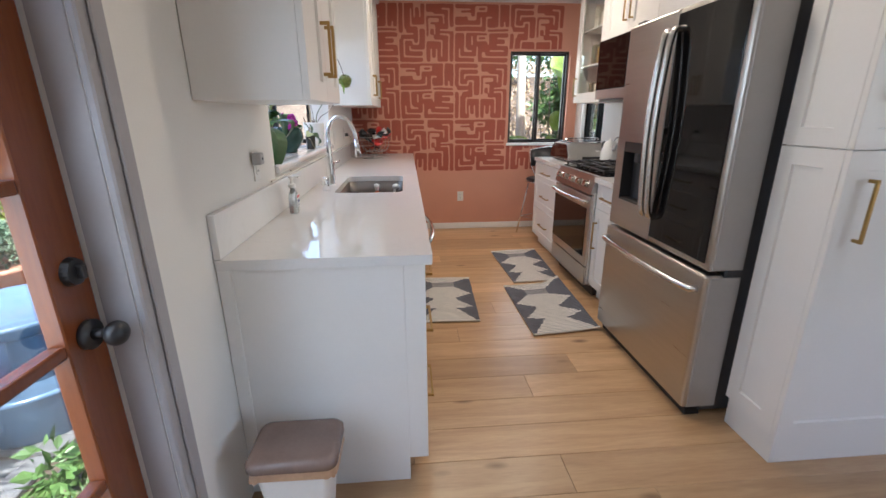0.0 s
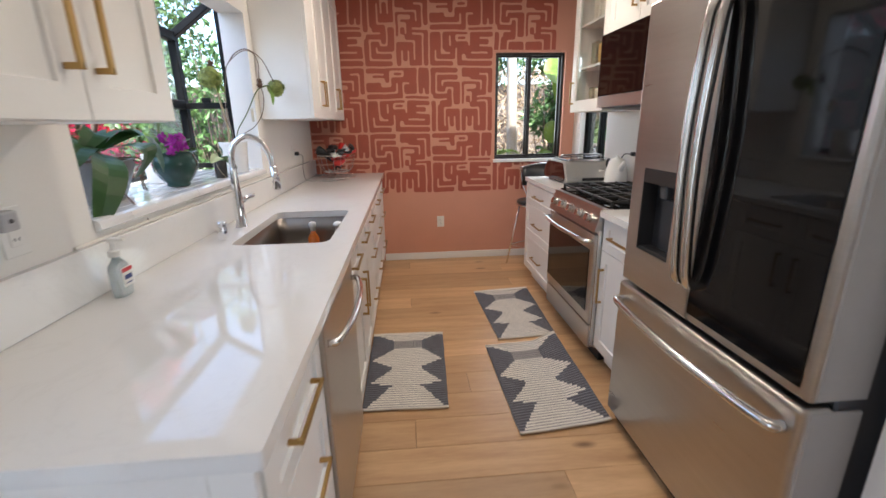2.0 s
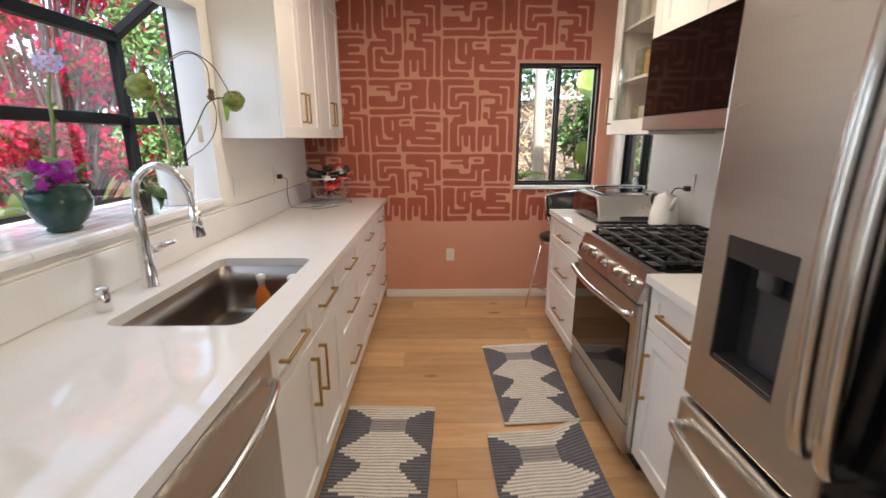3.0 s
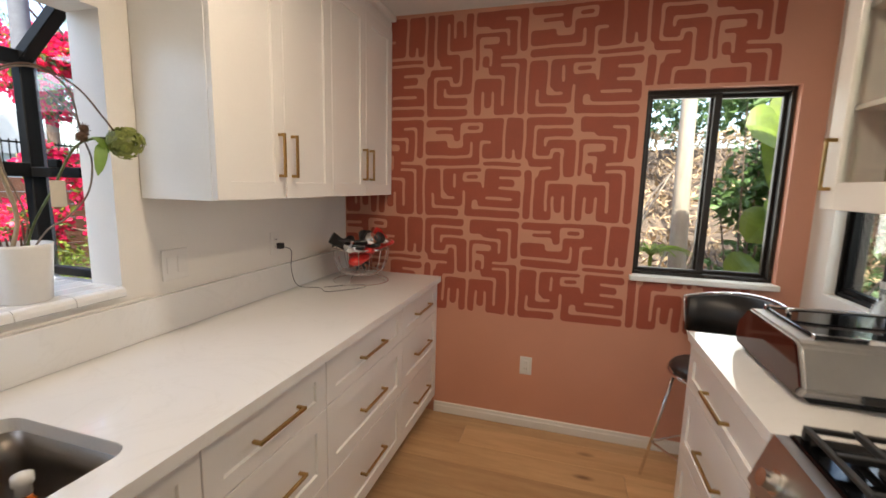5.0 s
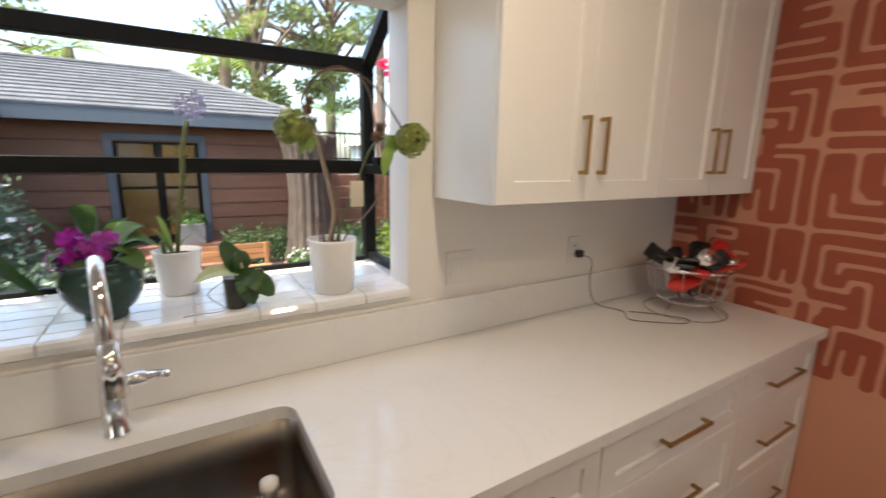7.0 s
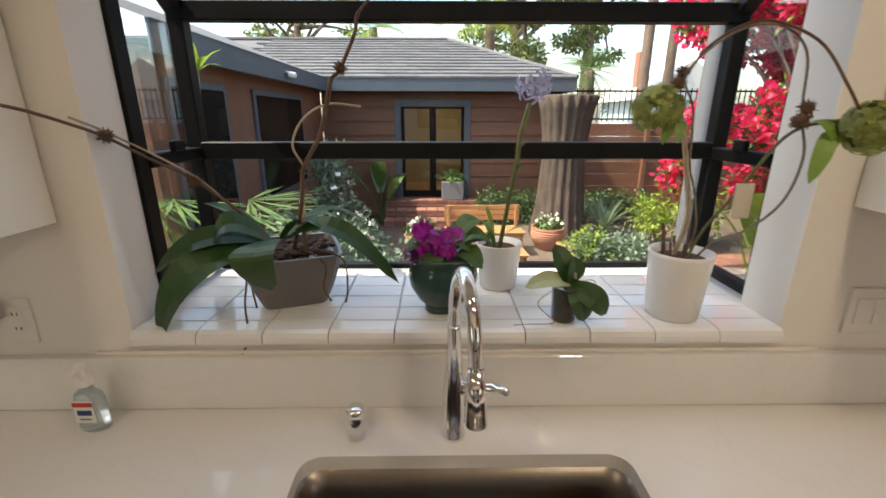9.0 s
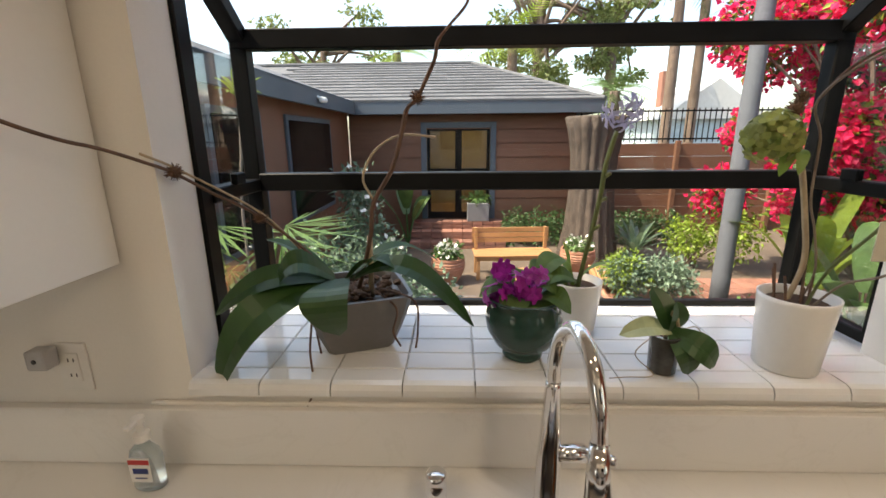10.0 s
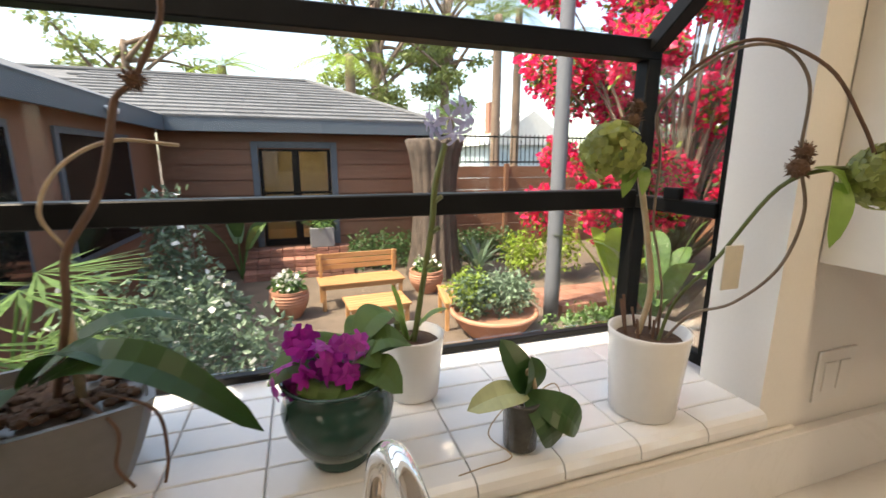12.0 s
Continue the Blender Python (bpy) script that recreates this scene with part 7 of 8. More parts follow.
for k in range(11):
    a = gen.uniform(-0.5, 2.6)
    hub = Vector((-2.4 + math.cos(a) * 0.3, 1.4 + math.sin(a) * 0.35, GROUND_Z + gen.uniform(0.9, 1.75)))
    tube(bm, smooth_line([(-2.4, 1.4, GROUND_Z), (Vector((-2.4, 1.4, GROUND_Z)) + hub) / 2 + Vector((0, 0, 0.1)), hub], 4), 0.009, 5)
    for j in range(18):
        b = a + (j - 8.5) * 0.17
        tip = hub + Vector((math.cos(b), math.sin(b), gen.uniform(-0.25, 0.1))) * 0.6
        side = (tip - hub).cross(Vector((0, 0, 1))).normalized() * 0.014
        bm.faces.new([bm.verts.new(v) for v in (hub, hub.lerp(tip, 0.5) + side, tip, hub.lerp(tip, 0.5) - side)])
part("foliage", bm, LEAF_PALM, fan)

# bougainvillea
boug = thing("bougainvillea", (-5.2, 8.6, GROUND_Z), "large bougainvillea covered in crimson bracts", "shrub")
bm = bmesh.new()
gen = random.Random(51)
clumps = []
for k in range(64):
    c = (-5.6 + gen.uniform(-1.0, 1.6), 8.8 + gen.uniform(-2.4, 2.6), gen.uniform(0.7, 5.0))
    clumps.append((c, (gen.uniform(0.35, 0.62),) * 3, 600))
    tube(bm, smooth_line([(-5.2 + gen.uniform(-0.2, 0.2), 8.8 + gen.uniform(-0.2, 0.2), GROUND_Z), Vector(((-5.2 + c[0]) / 2, (8.8 + c[1]) / 2, c[2] * 0.6)), c], 4), [0.04 - 0.004 * j for j in range(9)], 6)
part("branch", bm, BARK_BROWN, boug)
leaf_mesh("blossom", clumps, 0.09, PETAL_RED, 52, aspect=0.85, parent=boug, surface_bias=0.8)
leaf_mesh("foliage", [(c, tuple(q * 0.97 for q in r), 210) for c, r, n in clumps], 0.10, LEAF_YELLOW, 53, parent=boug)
# darker leaves inside each clump paint the shade of its gaps
leaf_mesh("shaded_inner_foliage", [(c, tuple(q * 0.85 for q in r), 170) for c, r, n in clumps], 0.12, LEAF_DARK, 54, parent=boug)
bush("shrub", (-2.4, 8.6, GROUND_Z), [((-3.4 + 0.5 * (k % 3), 8.3 + 0.4 * (k % 2), 0.1 + 0.45 * (k // 2)), (0.6, 0.6, 0.55), 380) for k in range(16)], 0.11, LEAF_MID, 28, "tall sunlit shrub near the house corner")
bush("shrub", (-7.6, 10.4, GROUND_Z), [((-7.6 + 0.6 * (k % 3), 10.2 + 0.5 * (k % 2), 0.2 + 0.6 * (k // 2)), (0.7, 0.7, 0.6), 450) for k in range(8)], 0.12, LEAF_DARK, 29, "dark shrub before the board fence")

# palms and tall trees
palm("king_palm", (-4.55, 6.25, GROUND_Z), 7.5, 0.088, 12, 2.2, 61, "slender smooth grey palm trunk in the garden")
palm("palm", (-16.0, 5.0, GROUND_Z), 5.7, 0.2, 16, 2.3, 62, "feathery palm behind the house roof", bark=BARK_BROWN, leaf=LEAF_YELLOW)
palm("palm", (-19.0, 0.5, GROUND_Z), 5.6, 0.2, 16, 2.0, 63, "feathery palm beyond the roof ridge", bark=BARK_BROWN, leaf=LEAF_YELLOW)
palm("palm", (-15.0, 10.2, GROUND_Z), 7.2, 0.17, 14, 1.9, 64, "tall palm behind the garden fence", bark=BARK_BROWN)
palm("palm", (-16.5, 11.8, GROUND_Z), 8.0, 0.17, 14, 1.9, 65, "tall palm behind the garden fence", bark=BARK_BROWN)
palm("palm", (-14.5, 12.6, GROUND_Z), 6.4, 0.16, 14, 1.9, 66, "tall palm behind the garden fence", bark=BARK_BROWN)
palm("palm", (-11.6, 7.2, GROUND_Z), 3.3, 0.16, 16, 1.5, 67, "short bushy palm behind the stump", bark=BARK_BROWN)
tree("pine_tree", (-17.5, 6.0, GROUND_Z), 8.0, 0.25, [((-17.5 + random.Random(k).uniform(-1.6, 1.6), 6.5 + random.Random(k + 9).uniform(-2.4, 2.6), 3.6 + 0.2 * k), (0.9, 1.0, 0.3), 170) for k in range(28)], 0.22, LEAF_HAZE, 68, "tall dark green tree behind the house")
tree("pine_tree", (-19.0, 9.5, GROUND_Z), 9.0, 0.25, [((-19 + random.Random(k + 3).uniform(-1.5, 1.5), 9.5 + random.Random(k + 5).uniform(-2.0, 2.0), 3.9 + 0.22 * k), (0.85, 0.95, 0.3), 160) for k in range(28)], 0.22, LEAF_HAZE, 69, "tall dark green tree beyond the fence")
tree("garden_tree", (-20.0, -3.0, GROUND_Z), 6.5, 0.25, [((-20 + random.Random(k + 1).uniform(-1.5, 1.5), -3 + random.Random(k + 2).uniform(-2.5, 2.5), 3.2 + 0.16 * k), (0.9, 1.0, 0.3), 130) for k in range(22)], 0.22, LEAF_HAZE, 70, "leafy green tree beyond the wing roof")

# neighbour's house beyond the fence
far_house = thing("far_house", (-22, 14.5, GROUND_Z), "pale blue neighbouring house with a gable roof and chimney", "house")
PALE_BLUE = surface("pale_blue_house_paint", (0.42, 0.52, 0.56), rough=0.7, vary=0.08)
part("wall", boxed(-25, 12.5, GROUND_Z, -20, 16.5, 2.4), PALE_BLUE, far_house)
bm = bmesh.new()
v = [bm.verts.new(p) for p in ((-19.7, 12.1, 2.3), (-19.7, 16.9, 2.3), (-19.7, 14.5, 4.0), (-25.3, 12.1, 2.3), (-25.3, 16.9, 2.3), (-25.3, 14.5, 4.0))]
for q in ((0, 1, 2), (0, 2, 5, 3), (1, 4, 5, 2), (3, 5, 4), (0, 3, 4, 1)):
    bm.faces.new([v[k] for k in q])
part("roof", bm, surface("pale_fascia_paint", (0.6, 0.6, 0.58), rough=0.7, vary=0.1), far_house)
part("chimney", boxed(-22.4, 13.0, 2.4, -21.9, 13.5, 4.6, 0.01), BRICK, far_house)

# glazed basin and paving by the garden door
basin = thing("garden_fountain", (-2.05, 2.95, GROUND_Z), "blue glazed round garden fountain basin", "fountain")
part("lower_bowl", lathe(bmesh.new(), [(0.34, 0.0), (0.4, 0.08), (0.5, 0.3), (0.55, 0.4), (0.57, 0.43), (0.53, 0.43), (0.46, 0.34), (0.1, 0.33)], (-2.05, 2.95, GROUND_Z), 36), BLUE_GLAZE, basin, smooth=True)
part("pedestal", lathe(bmesh.new(), [(0.16, 0.33), (0.11, 0.42), (0.1, 0.6), (0.15, 0.64)], (-2.05, 2.95, GROUND_Z), 24), BLUE_GLAZE, basin, smooth=True)
part("upper_bowl", lathe(bmesh.new(), [(0.15, 0.63), (0.3, 0.68), (0.41, 0.77), (0.43, 0.8), (0.4, 0.8), (0.34, 0.74), (0.02, 0.72)], (-2.05, 2.95, GROUND_Z), 36), BLUE_GLAZE, basin, smooth=True)
paving = thing("pavement", (-1.6, 1.8, GROUND_Z), "irregular pale stone paving slabs by the door", "pavement", kind="structure")
gen = random.Random(71)
for i in range(5):
    for j in range(7):
        x, y = -0.85 - i * 0.52 + gen.uniform(-0.03, 0.03), 0.2 + j * 0.52 + gen.uniform(-0.03, 0.03)
        w, d = gen.uniform(0.44, 0.49), gen.uniform(0.44, 0.49)
        bm = boxed(-w / 2, -d / 2, GROUND_Z, w / 2, d / 2, GROUND_Z + 0.045 + gen.uniform(0, 0.01), 0.01)
        part("slab", moved(bm, pose(x, y, 0, 0, 0, gen.uniform(-7, 7))), STONE, paving)

# bank behind the end window
bm = bmesh.new()
bmesh.ops.create_grid(bm, x_segments=50, y_segments=30, size=1.0)
for v in bm.verts:
    v.co = Vector((2.0 + v.co.x * 5.5, 9.4 + v.co.y * 2.9, 0))
    rise = max(0, min(1, (v.co.y - 6.9) / 3.0))
    v.co.z = -0.5 + 2.6 * rise ** 1.2 + 0.12 * noise.noise((v.co.x * 1.5, v.co.y * 1.5, 2)) + 0.05 * noise.noise((v.co.x * 6, v.co.y * 6, 2))
bank = tagged(part("bank", bm, SOIL, smooth=True), "earth bank covered in dry leaf litter", "ground", kind="structure")


def litter():
    gen = np.random.default_rng(81)
    n = 8000
    x, y = gen.uniform(-0.5, 4.5, n), gen.uniform(6.6, 10.6, n)
    rise = np.clip((y - 6.9) / 3.0, 0, 1)
    p = np.stack((x, y, -0.36 + 2.6 * rise ** 1.2 + gen.uniform(0, 0.15, n)), 1)
    a = gen.normal(size=(n, 3))
    a /= np.linalg.norm(a, axis=1)[:, None]
    b = np.cross(a, gen.normal(size=(n, 3)))
    b /= np.linalg.norm(b, axis=1)[:, None]
    s = gen.uniform(0.04, 0.24, (n, 1))
    w = gen.uniform(0.005, 0.026, (n, 1))
    quads = np.stack((p, p + a * s * 0.5 + b * w, p + a * s, p + a * s * 0.5 - b * w), 1)
    me = bpy.data.meshes.new("leaf_litter")
    me.from_pydata(quads.reshape(-1, 3).tolist(), [], np.arange(n * 4).reshape(-1, 4).tolist())
    me.materials.append(LITTER)
    return tagged(new("leaf_litter", me), "dry tan leaves and twigs on the bank", "litter", kind="stuff")


litter()
tree("pale_trunk_tree", (2.14, 7.0, -0.5), 6.0, 0.075, [((1.4, 7.0, 5.7), (0.7, 0.6, 0.4), 160), ((2.4, 6.8, 6.0), (0.7, 0.6, 0.4), 160)], 0.14, LEAF_MID, 82, "tree with a pale sunlit trunk behind the end window", PALE_TRUNK)
tree("pale_trunk_tree", (2.86, 6.95, -0.5), 6.0, 0.10, [((2.6, 6.6, 5.9), (0.7, 0.6, 0.4), 160)], 0.14, LEAF_MID, 83, "tree with peeling tan trunk behind the end window", surface("peeling_tan_bark", (0.40, 0.24, 0.12), rough=0.9, vary=0.4, scale=5, fine=25, bump=0.8, stretch=(1, 1, 0.3), depth=0.02))
bush("shrub", (1.2, 8.6, 0.4), [((0.9, 8.7, 2.2), (0.7, 0.7, 0.6), 900), ((1.6, 9.2, 2.6), (0.8, 0.7, 0.6), 900), ((0.2, 9.0, 1.8), (0.7, 0.6, 0.6), 700), ((2.6, 9.6, 2.7), (0.9, 0.7, 0.7), 900), ((3.8, 9.3, 2.4), (0.9, 0.7, 0.9), 900)], 0.10, LEAF_DARK, 84, "dark green shrub at the top of the bank")
bush("shrub", (4.0, 8.5, 0.4), [((4.2 + 0.5 * (k % 3), 8.2 + 0.5 * (k % 2), 0.6 + 0.5 * (k // 2)), (0.7, 0.6, 0.5), 500) for k in range(8)], 0.10, LEAF_DARK, 85, "dark green shrub beside the bank")
bush("shrub", (3.6, 5.0, GROUND_Z), [((3.8, 4.6 + 0.5 * k, 0.9 + 0.2 * (k % 2)), (0.4, 0.5, 1.1), 700) for k in range(4)], 0.10, LEAF_MID, 87, "green shrub outside the side window")
bush("shrub", (2.75, 7.5, 0.0), [((2.7 + 0.25 * (k % 3), 7.45 + 0.15 * (k % 2), 0.6 + 0.28 * k), (0.36, 0.3, 0.32), 330) for k in range(7)], 0.11, LEAF_MID, 90, "leafy green shrub behind the banana plant")
ferns = thing("fern", (1.85, 6.8, -0.4), "small bright green fern below the end window", "plant")
bm = bmesh.new()
for k in range(12):
    a = k * 2.4
    frond(bm, (1.85, 6.8, 0.95), (math.cos(a), math.sin(a), 0.9), 0.42, 0.25, 12, 0.28)
rod(bm, (1.85, 6.8, -0.5), (1.85, 6.8, 0.96), 0.02, 0.015, 8)
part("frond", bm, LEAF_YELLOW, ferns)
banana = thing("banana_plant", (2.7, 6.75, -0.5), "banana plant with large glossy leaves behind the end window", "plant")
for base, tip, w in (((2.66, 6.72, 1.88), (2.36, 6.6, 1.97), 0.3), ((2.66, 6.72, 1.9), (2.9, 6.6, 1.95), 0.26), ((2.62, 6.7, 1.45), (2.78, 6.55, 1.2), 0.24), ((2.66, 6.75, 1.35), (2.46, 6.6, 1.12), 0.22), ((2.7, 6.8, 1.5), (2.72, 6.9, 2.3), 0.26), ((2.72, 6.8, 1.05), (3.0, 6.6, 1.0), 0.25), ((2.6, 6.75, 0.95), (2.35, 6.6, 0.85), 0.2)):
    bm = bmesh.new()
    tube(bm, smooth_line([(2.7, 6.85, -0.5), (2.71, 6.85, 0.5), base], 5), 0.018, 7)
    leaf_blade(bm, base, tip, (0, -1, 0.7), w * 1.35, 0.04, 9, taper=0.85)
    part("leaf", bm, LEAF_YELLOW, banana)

# thin stems and fallen fronds on the bank
gen = random.Random(88)
for k in range(26):
    x, y = gen.uniform(0.9, 3.4), gen.uniform(6.7, 8.2)
    z = -0.35 + 2.6 * max(0, (y - 6.9) / 3.0) ** 1.2
    top = Vector((x + gen.uniform(-0.5, 0.5), y + gen.uniform(-0.3, 0.3), z + gen.uniform(0.5, 1.6)))
    bm = bmesh.new()
    tube(bm, smooth_line([(x, y, z - 0.1), Vector((x, y, z)).lerp(top, 0.5) + Vector((gen.uniform(-0.15, 0.15), 0, 0.1)), top], 5), [0.016 - 0.0009 * j for j in range(11)], 6)
    solo("dry_stem", bm, (PALE_TRUNK, BARK_BROWN, BARK)[k % 3], "thin dry plant stem leaning on the bank", "stem", "dry stems on the bank")
bush("shrub", (1.6, 7.6, 0.1), [((1.3, 7.6, 0.75), (0.35, 0.3, 0.3), 260), ((2.4, 7.4, 0.55), (0.4, 0.3, 0.35), 260), ((1.5, 8.2, 1.75), (0.5, 0.35, 0.3), 420)], 0.09, LEAF_MID, 89, "scattered green seedlings on the bank")

plumeria = thing("plumeria_sapling", (-2.6, 1.38, GROUND_Z), "thin sapling with a tuft of pale green leaves", "tree")
part("trunk", tube(bmesh.new(), smooth_line([(-2.6, 1.38, GROUND_Z), (-2.6, 1.36, 1.0), (-2.6, 1.41, 1.55), (-2.6, 1.44, 1.92)], 6), 0.011, 8), BARK, plumeria, smooth=True)
for k in range(9):
    a = k * 2.4
    bm = bmesh.new()
    leaf_blade(bm, (-2.6, 1.44, 1.9), (-2.6 + 0.17 * math.cos(a), 1.44 + 0.17 * math.sin(a), 1.93 + 0.02 * k), (0, 0, 1), 0.05, 0.03, 6)
    part("leaf", bm, LEAF_YELLOW, plumeria)


# ---- plants on the sill ----
SZ = SILL_Z + 0.004
ORCHID_LEAF = leafy("thick_orchid_leaf", (0.028, 0.078, 0.016), vary=0.2, rough=0.42, glow=0.1, island=0.1)
ORCHID_PALE = leafy("pale_orchid_leaf", (0.42, 0.46, 0.24), vary=0.15, rough=0.4, glow=0.2, island=0.1)
STEM_BROWN = surface("dry_brown_stem", (0.12, 0.065, 0.04), rough=0.7, vary=0.3, scale=30, bump=0.3)
STEM_TAN = surface("tan_root", (0.40, 0.31, 0.2), rough=0.7, vary=0.25, scale=30, bump=0.3)
STEM_DULL = surface("grey_brown_stem", (0.2, 0.15, 0.11), rough=0.7, vary=0.3, scale=30, bump=0.3)
STEM_GREEN = surface("green_stem", (0.10, 0.125, 0.035), rough=0.5, vary=0.25, scale=30, bump=0.2)
MOSS = surface("brown_moss", (0.13, 0.07, 0.04), rough=1.0, vary=0.4, scale=25, fine=90, bump=1.0, depth=0.01)
CHIPS = surface("bark_chips", (0.09, 0.05, 0.03), rough=0.95, vary=0.4, scale=40, fine=120, bump=1.0, depth=0.01)
PEWTER = surface("pewter_grey_pot", (0.19, 0.18, 0.175), rough=0.35, vary=0.12, scale=8, bump=0.05, metal=0.3)
JADE = surface("deep_green_glaze", (0.022, 0.06, 0.048), rough=0.12, vary=0.25, scale=9, bump=0.03)
MAGENTA = leafy("magenta_petals", (0.42, 0.025, 0.36), vary=0.25, glow=0.25, island=0.25)
VIOLET_LEAF = leafy("fuzzy_green_leaf", (0.085, 0.16, 0.035), vary=0.2, rough=0.6, glow=0.15, island=0.2)
LILAC = leafy("pale_lilac_petals", (0.44, 0.43, 0.6), vary=0.15, glow=0.3, island=0.15)
HYDRANGEA = leafy("green_hydrangea_petals", (0.30, 0.34, 0.085), vary=0.25, glow=0.3, island=0.3)
YOUNG_LEAF = leafy("young_green_leaf", (0.20, 0.32, 0.06), vary=0.2, glow=0.3, island=0.15)


def tuft(bm, centre, radius, count, length, seed):
    """A shaggy knot of fibres."""
    gen = random.Random(seed)
    c = Vector(centre)
    bmesh.ops.create_icosphere(bm, subdivisions=2, radius=radius * 0.9, matrix=Matrix.Translation(c))
    for _ in range(count):
        d = Vector((gen.gauss(0, 1), gen.gauss(0, 1), gen.gauss(0, 1))).normalized()
        rod(bm, c + d * radius * 0.4, c + d * (radius + gen.uniform(0, length)), 0.0014, 0.0006, 4)
    return bm


def flower_head(bm, centre, radius, petals, size, seed, aspect=0.8):
    """Rounded petals in fours and fives on a dome."""
    gen = random.Random(seed)
    c = Vector(centre)
    for _ in range(petals):
        d = Vector((gen.gauss(0, 1), gen.gauss(0, 1), gen.gauss(0, 1) + 0.2)).normalized()
        f = c + d * radius * gen.uniform(0.7, 1.0)
        side = d.orthogonal().normalized()
        for k in range(5):
            a = 2 * math.pi * k / 5 + gen.uniform(-0.1, 0.1)
            out = Matrix.Rotation(a, 3, d) @ side
            w = d.cross(out)
            s = size * gen.uniform(0.8, 1.1)
            q = [f, f + out * s * 0.45 + w * s * aspect * 0.42 + d * s * 0.12, f + out * s * 0.95 + w * s * 0.2 + d * s * 0.08, f + out * s * 0.95 - w * s * 0.2 + d * s * 0.08, f + out * s * 0.45 - w * s * aspect * 0.42 + d * s * 0.12]
            bm.faces.new([bm.verts.new(v) for v in q])
    return bm


# orchid in a square pewter pot
OX, OY = -0.45, 2.72
orchid = thing("orchid_plant", (OX, OY, SZ), "dark-leaved orchid with bare stems in a square grey pot", "plant", "plants on the window sill")
bm = bmesh.new()
lathe(bm, [(0.078, 0.0), (0.082, 0.005), (0.101, 0.055), (0.117, 0.105), (0.126, 0.139), (0.128, 0.145), (0.119, 0.145), (0.114, 0.122), (0.002, 0.12)], (0, 0, 0), 48, square=0.9)
moved(bm, pose(OX, OY, SZ, 0, 0, 19.7))
pot = part("pot", bm, PEWTER, orchid, "square tapered pewter grey pot")
bm = bmesh.new()
gen = random.Random(91)
for k in range(130):
    a, r = gen.uniform(0, 6.28), gen.uniform(0, 0.113)
    bmesh.ops.create_icosphere(bm, subdivisions=1, radius=gen.uniform(0.008, 0.016), matrix=Matrix.Translation((OX + r * math.cos(a), OY + r * math.sin(a), SZ + 0.127 + gen.uniform(-0.004, 0.012))) @ Matrix.Diagonal((1, 1, 0.6, 1)))
tagged(part("bark_mulch", bm, CHIPS, pot), kind="stuff")
CROWN = Vector((OX + 0.05, OY - 0.02, SZ + 0.18))
for tip, up, w, arch, mid in (((-0.27, 2.44, 1.085), (0.9, -0.2, 0.8), 0.1, 0.075, 1), ((-0.33, 2.42, 1.235), (0.6, 0, 1), 0.075, 0.05, 1), ((-0.46, 2.50, 1.385), (0, 0, 1), 0.05, 0.02, 1), ((-0.30, 2.715, 1.20), (1, 0, 0.5), 0.1, 0.11, 1),
                              ((-0.36, 3.02, 1.195), (0.5, 0, 1), 0.06, 0.10, 1), ((-0.52, 2.93, 1.31), (0, 0, 1), 0.06, 0.06, 1), ((-0.33, 2.86, 1.34), (0, 0, 1), 0.055, 0.04, 1), ((-0.35, 2.56, 1.30), (0.7, 0, 1), 0.07, 0.06, 1)):
    bm = bmesh.new()
    leaf_blade(bm, CROWN + Vector((0, (tip[1] - CROWN.y) * 0.1, 0)), tip, up, w, arch, 12, taper=0.86, fold=0.25)
    part("leaf", bm, ORCHID_LEAF, orchid)
bm = bmesh.new()
tube(bm, smooth_line([(OX, OY - 0.09, SZ + 0.15), (-0.42, 2.637, 1.342), (-0.39, 2.525, 1.455), (-0.33, 2.46, 1.515), (-0.273, 2.416, 1.565), (-0.22, 2.395, 1.59), (-0.16, 2.37, 1.615), (-0.11, 2.35, 1.63), (-0.066, 2.33, 1.649), (-0.03, 2.315, 1.668)], 6), 0.0034, 7)
part("flower_stem", bm, STEM_BROWN, orchid, "bare brown stem", smooth=True)
bm = bmesh.new()
tube(bm, smooth_line([(-0.42, 2.60, 1.37), (-0.385, 2.53, 1.465), (-0.285, 2.42, 1.57), (-0.21, 2.40, 1.605)], 5), 0.0026, 6)
part("flower_stem", bm, STEM_TAN, orchid, smooth=True)
bm = bmesh.new()
tube(bm, smooth_line([(OX + 0.01, OY + 0.01, SZ + 0.13), (-0.42, 2.772, 1.40), (-0.42, 2.783, 1.48), (-0.42, 2.83, 1.56), (-0.42, 2.855, 1.64), (-0.42, 2.868, 1.69), (-0.42, 2.892, 1.715), (-0.42, 2.93, 1.79), (-0.42, 2.938, 1.827), (-0.42, 2.965, 1.86), (-0.42, 3.0, 1.90), (-0.43, 3.007, 1.95)], 6), [0.0055] * 30 + [0.0045] * 20 + [0.0032] * 17, 7)
part("flower_stem", bm, STEM_BROWN, orchid, "crooked bare brown stem", smooth=True)
part("flower_stem", tube(bmesh.new(), smooth_line([(-0.42, 2.783, 1.49), (-0.42, 2.762, 1.54), (-0.43, 2.79, 1.60), (-0.44, 2.85, 1.635), (-0.45, 2.93, 1.63)], 6), 0.0028, 6), STEM_TAN, orchid, smooth=True)
part("dry_stub", tube(bmesh.new(), [(-0.435, 2.765, SZ + 0.12), (-0.43, 2.768, 1.40)], 0.007, 7), STEM_TAN, orchid, smooth=True)
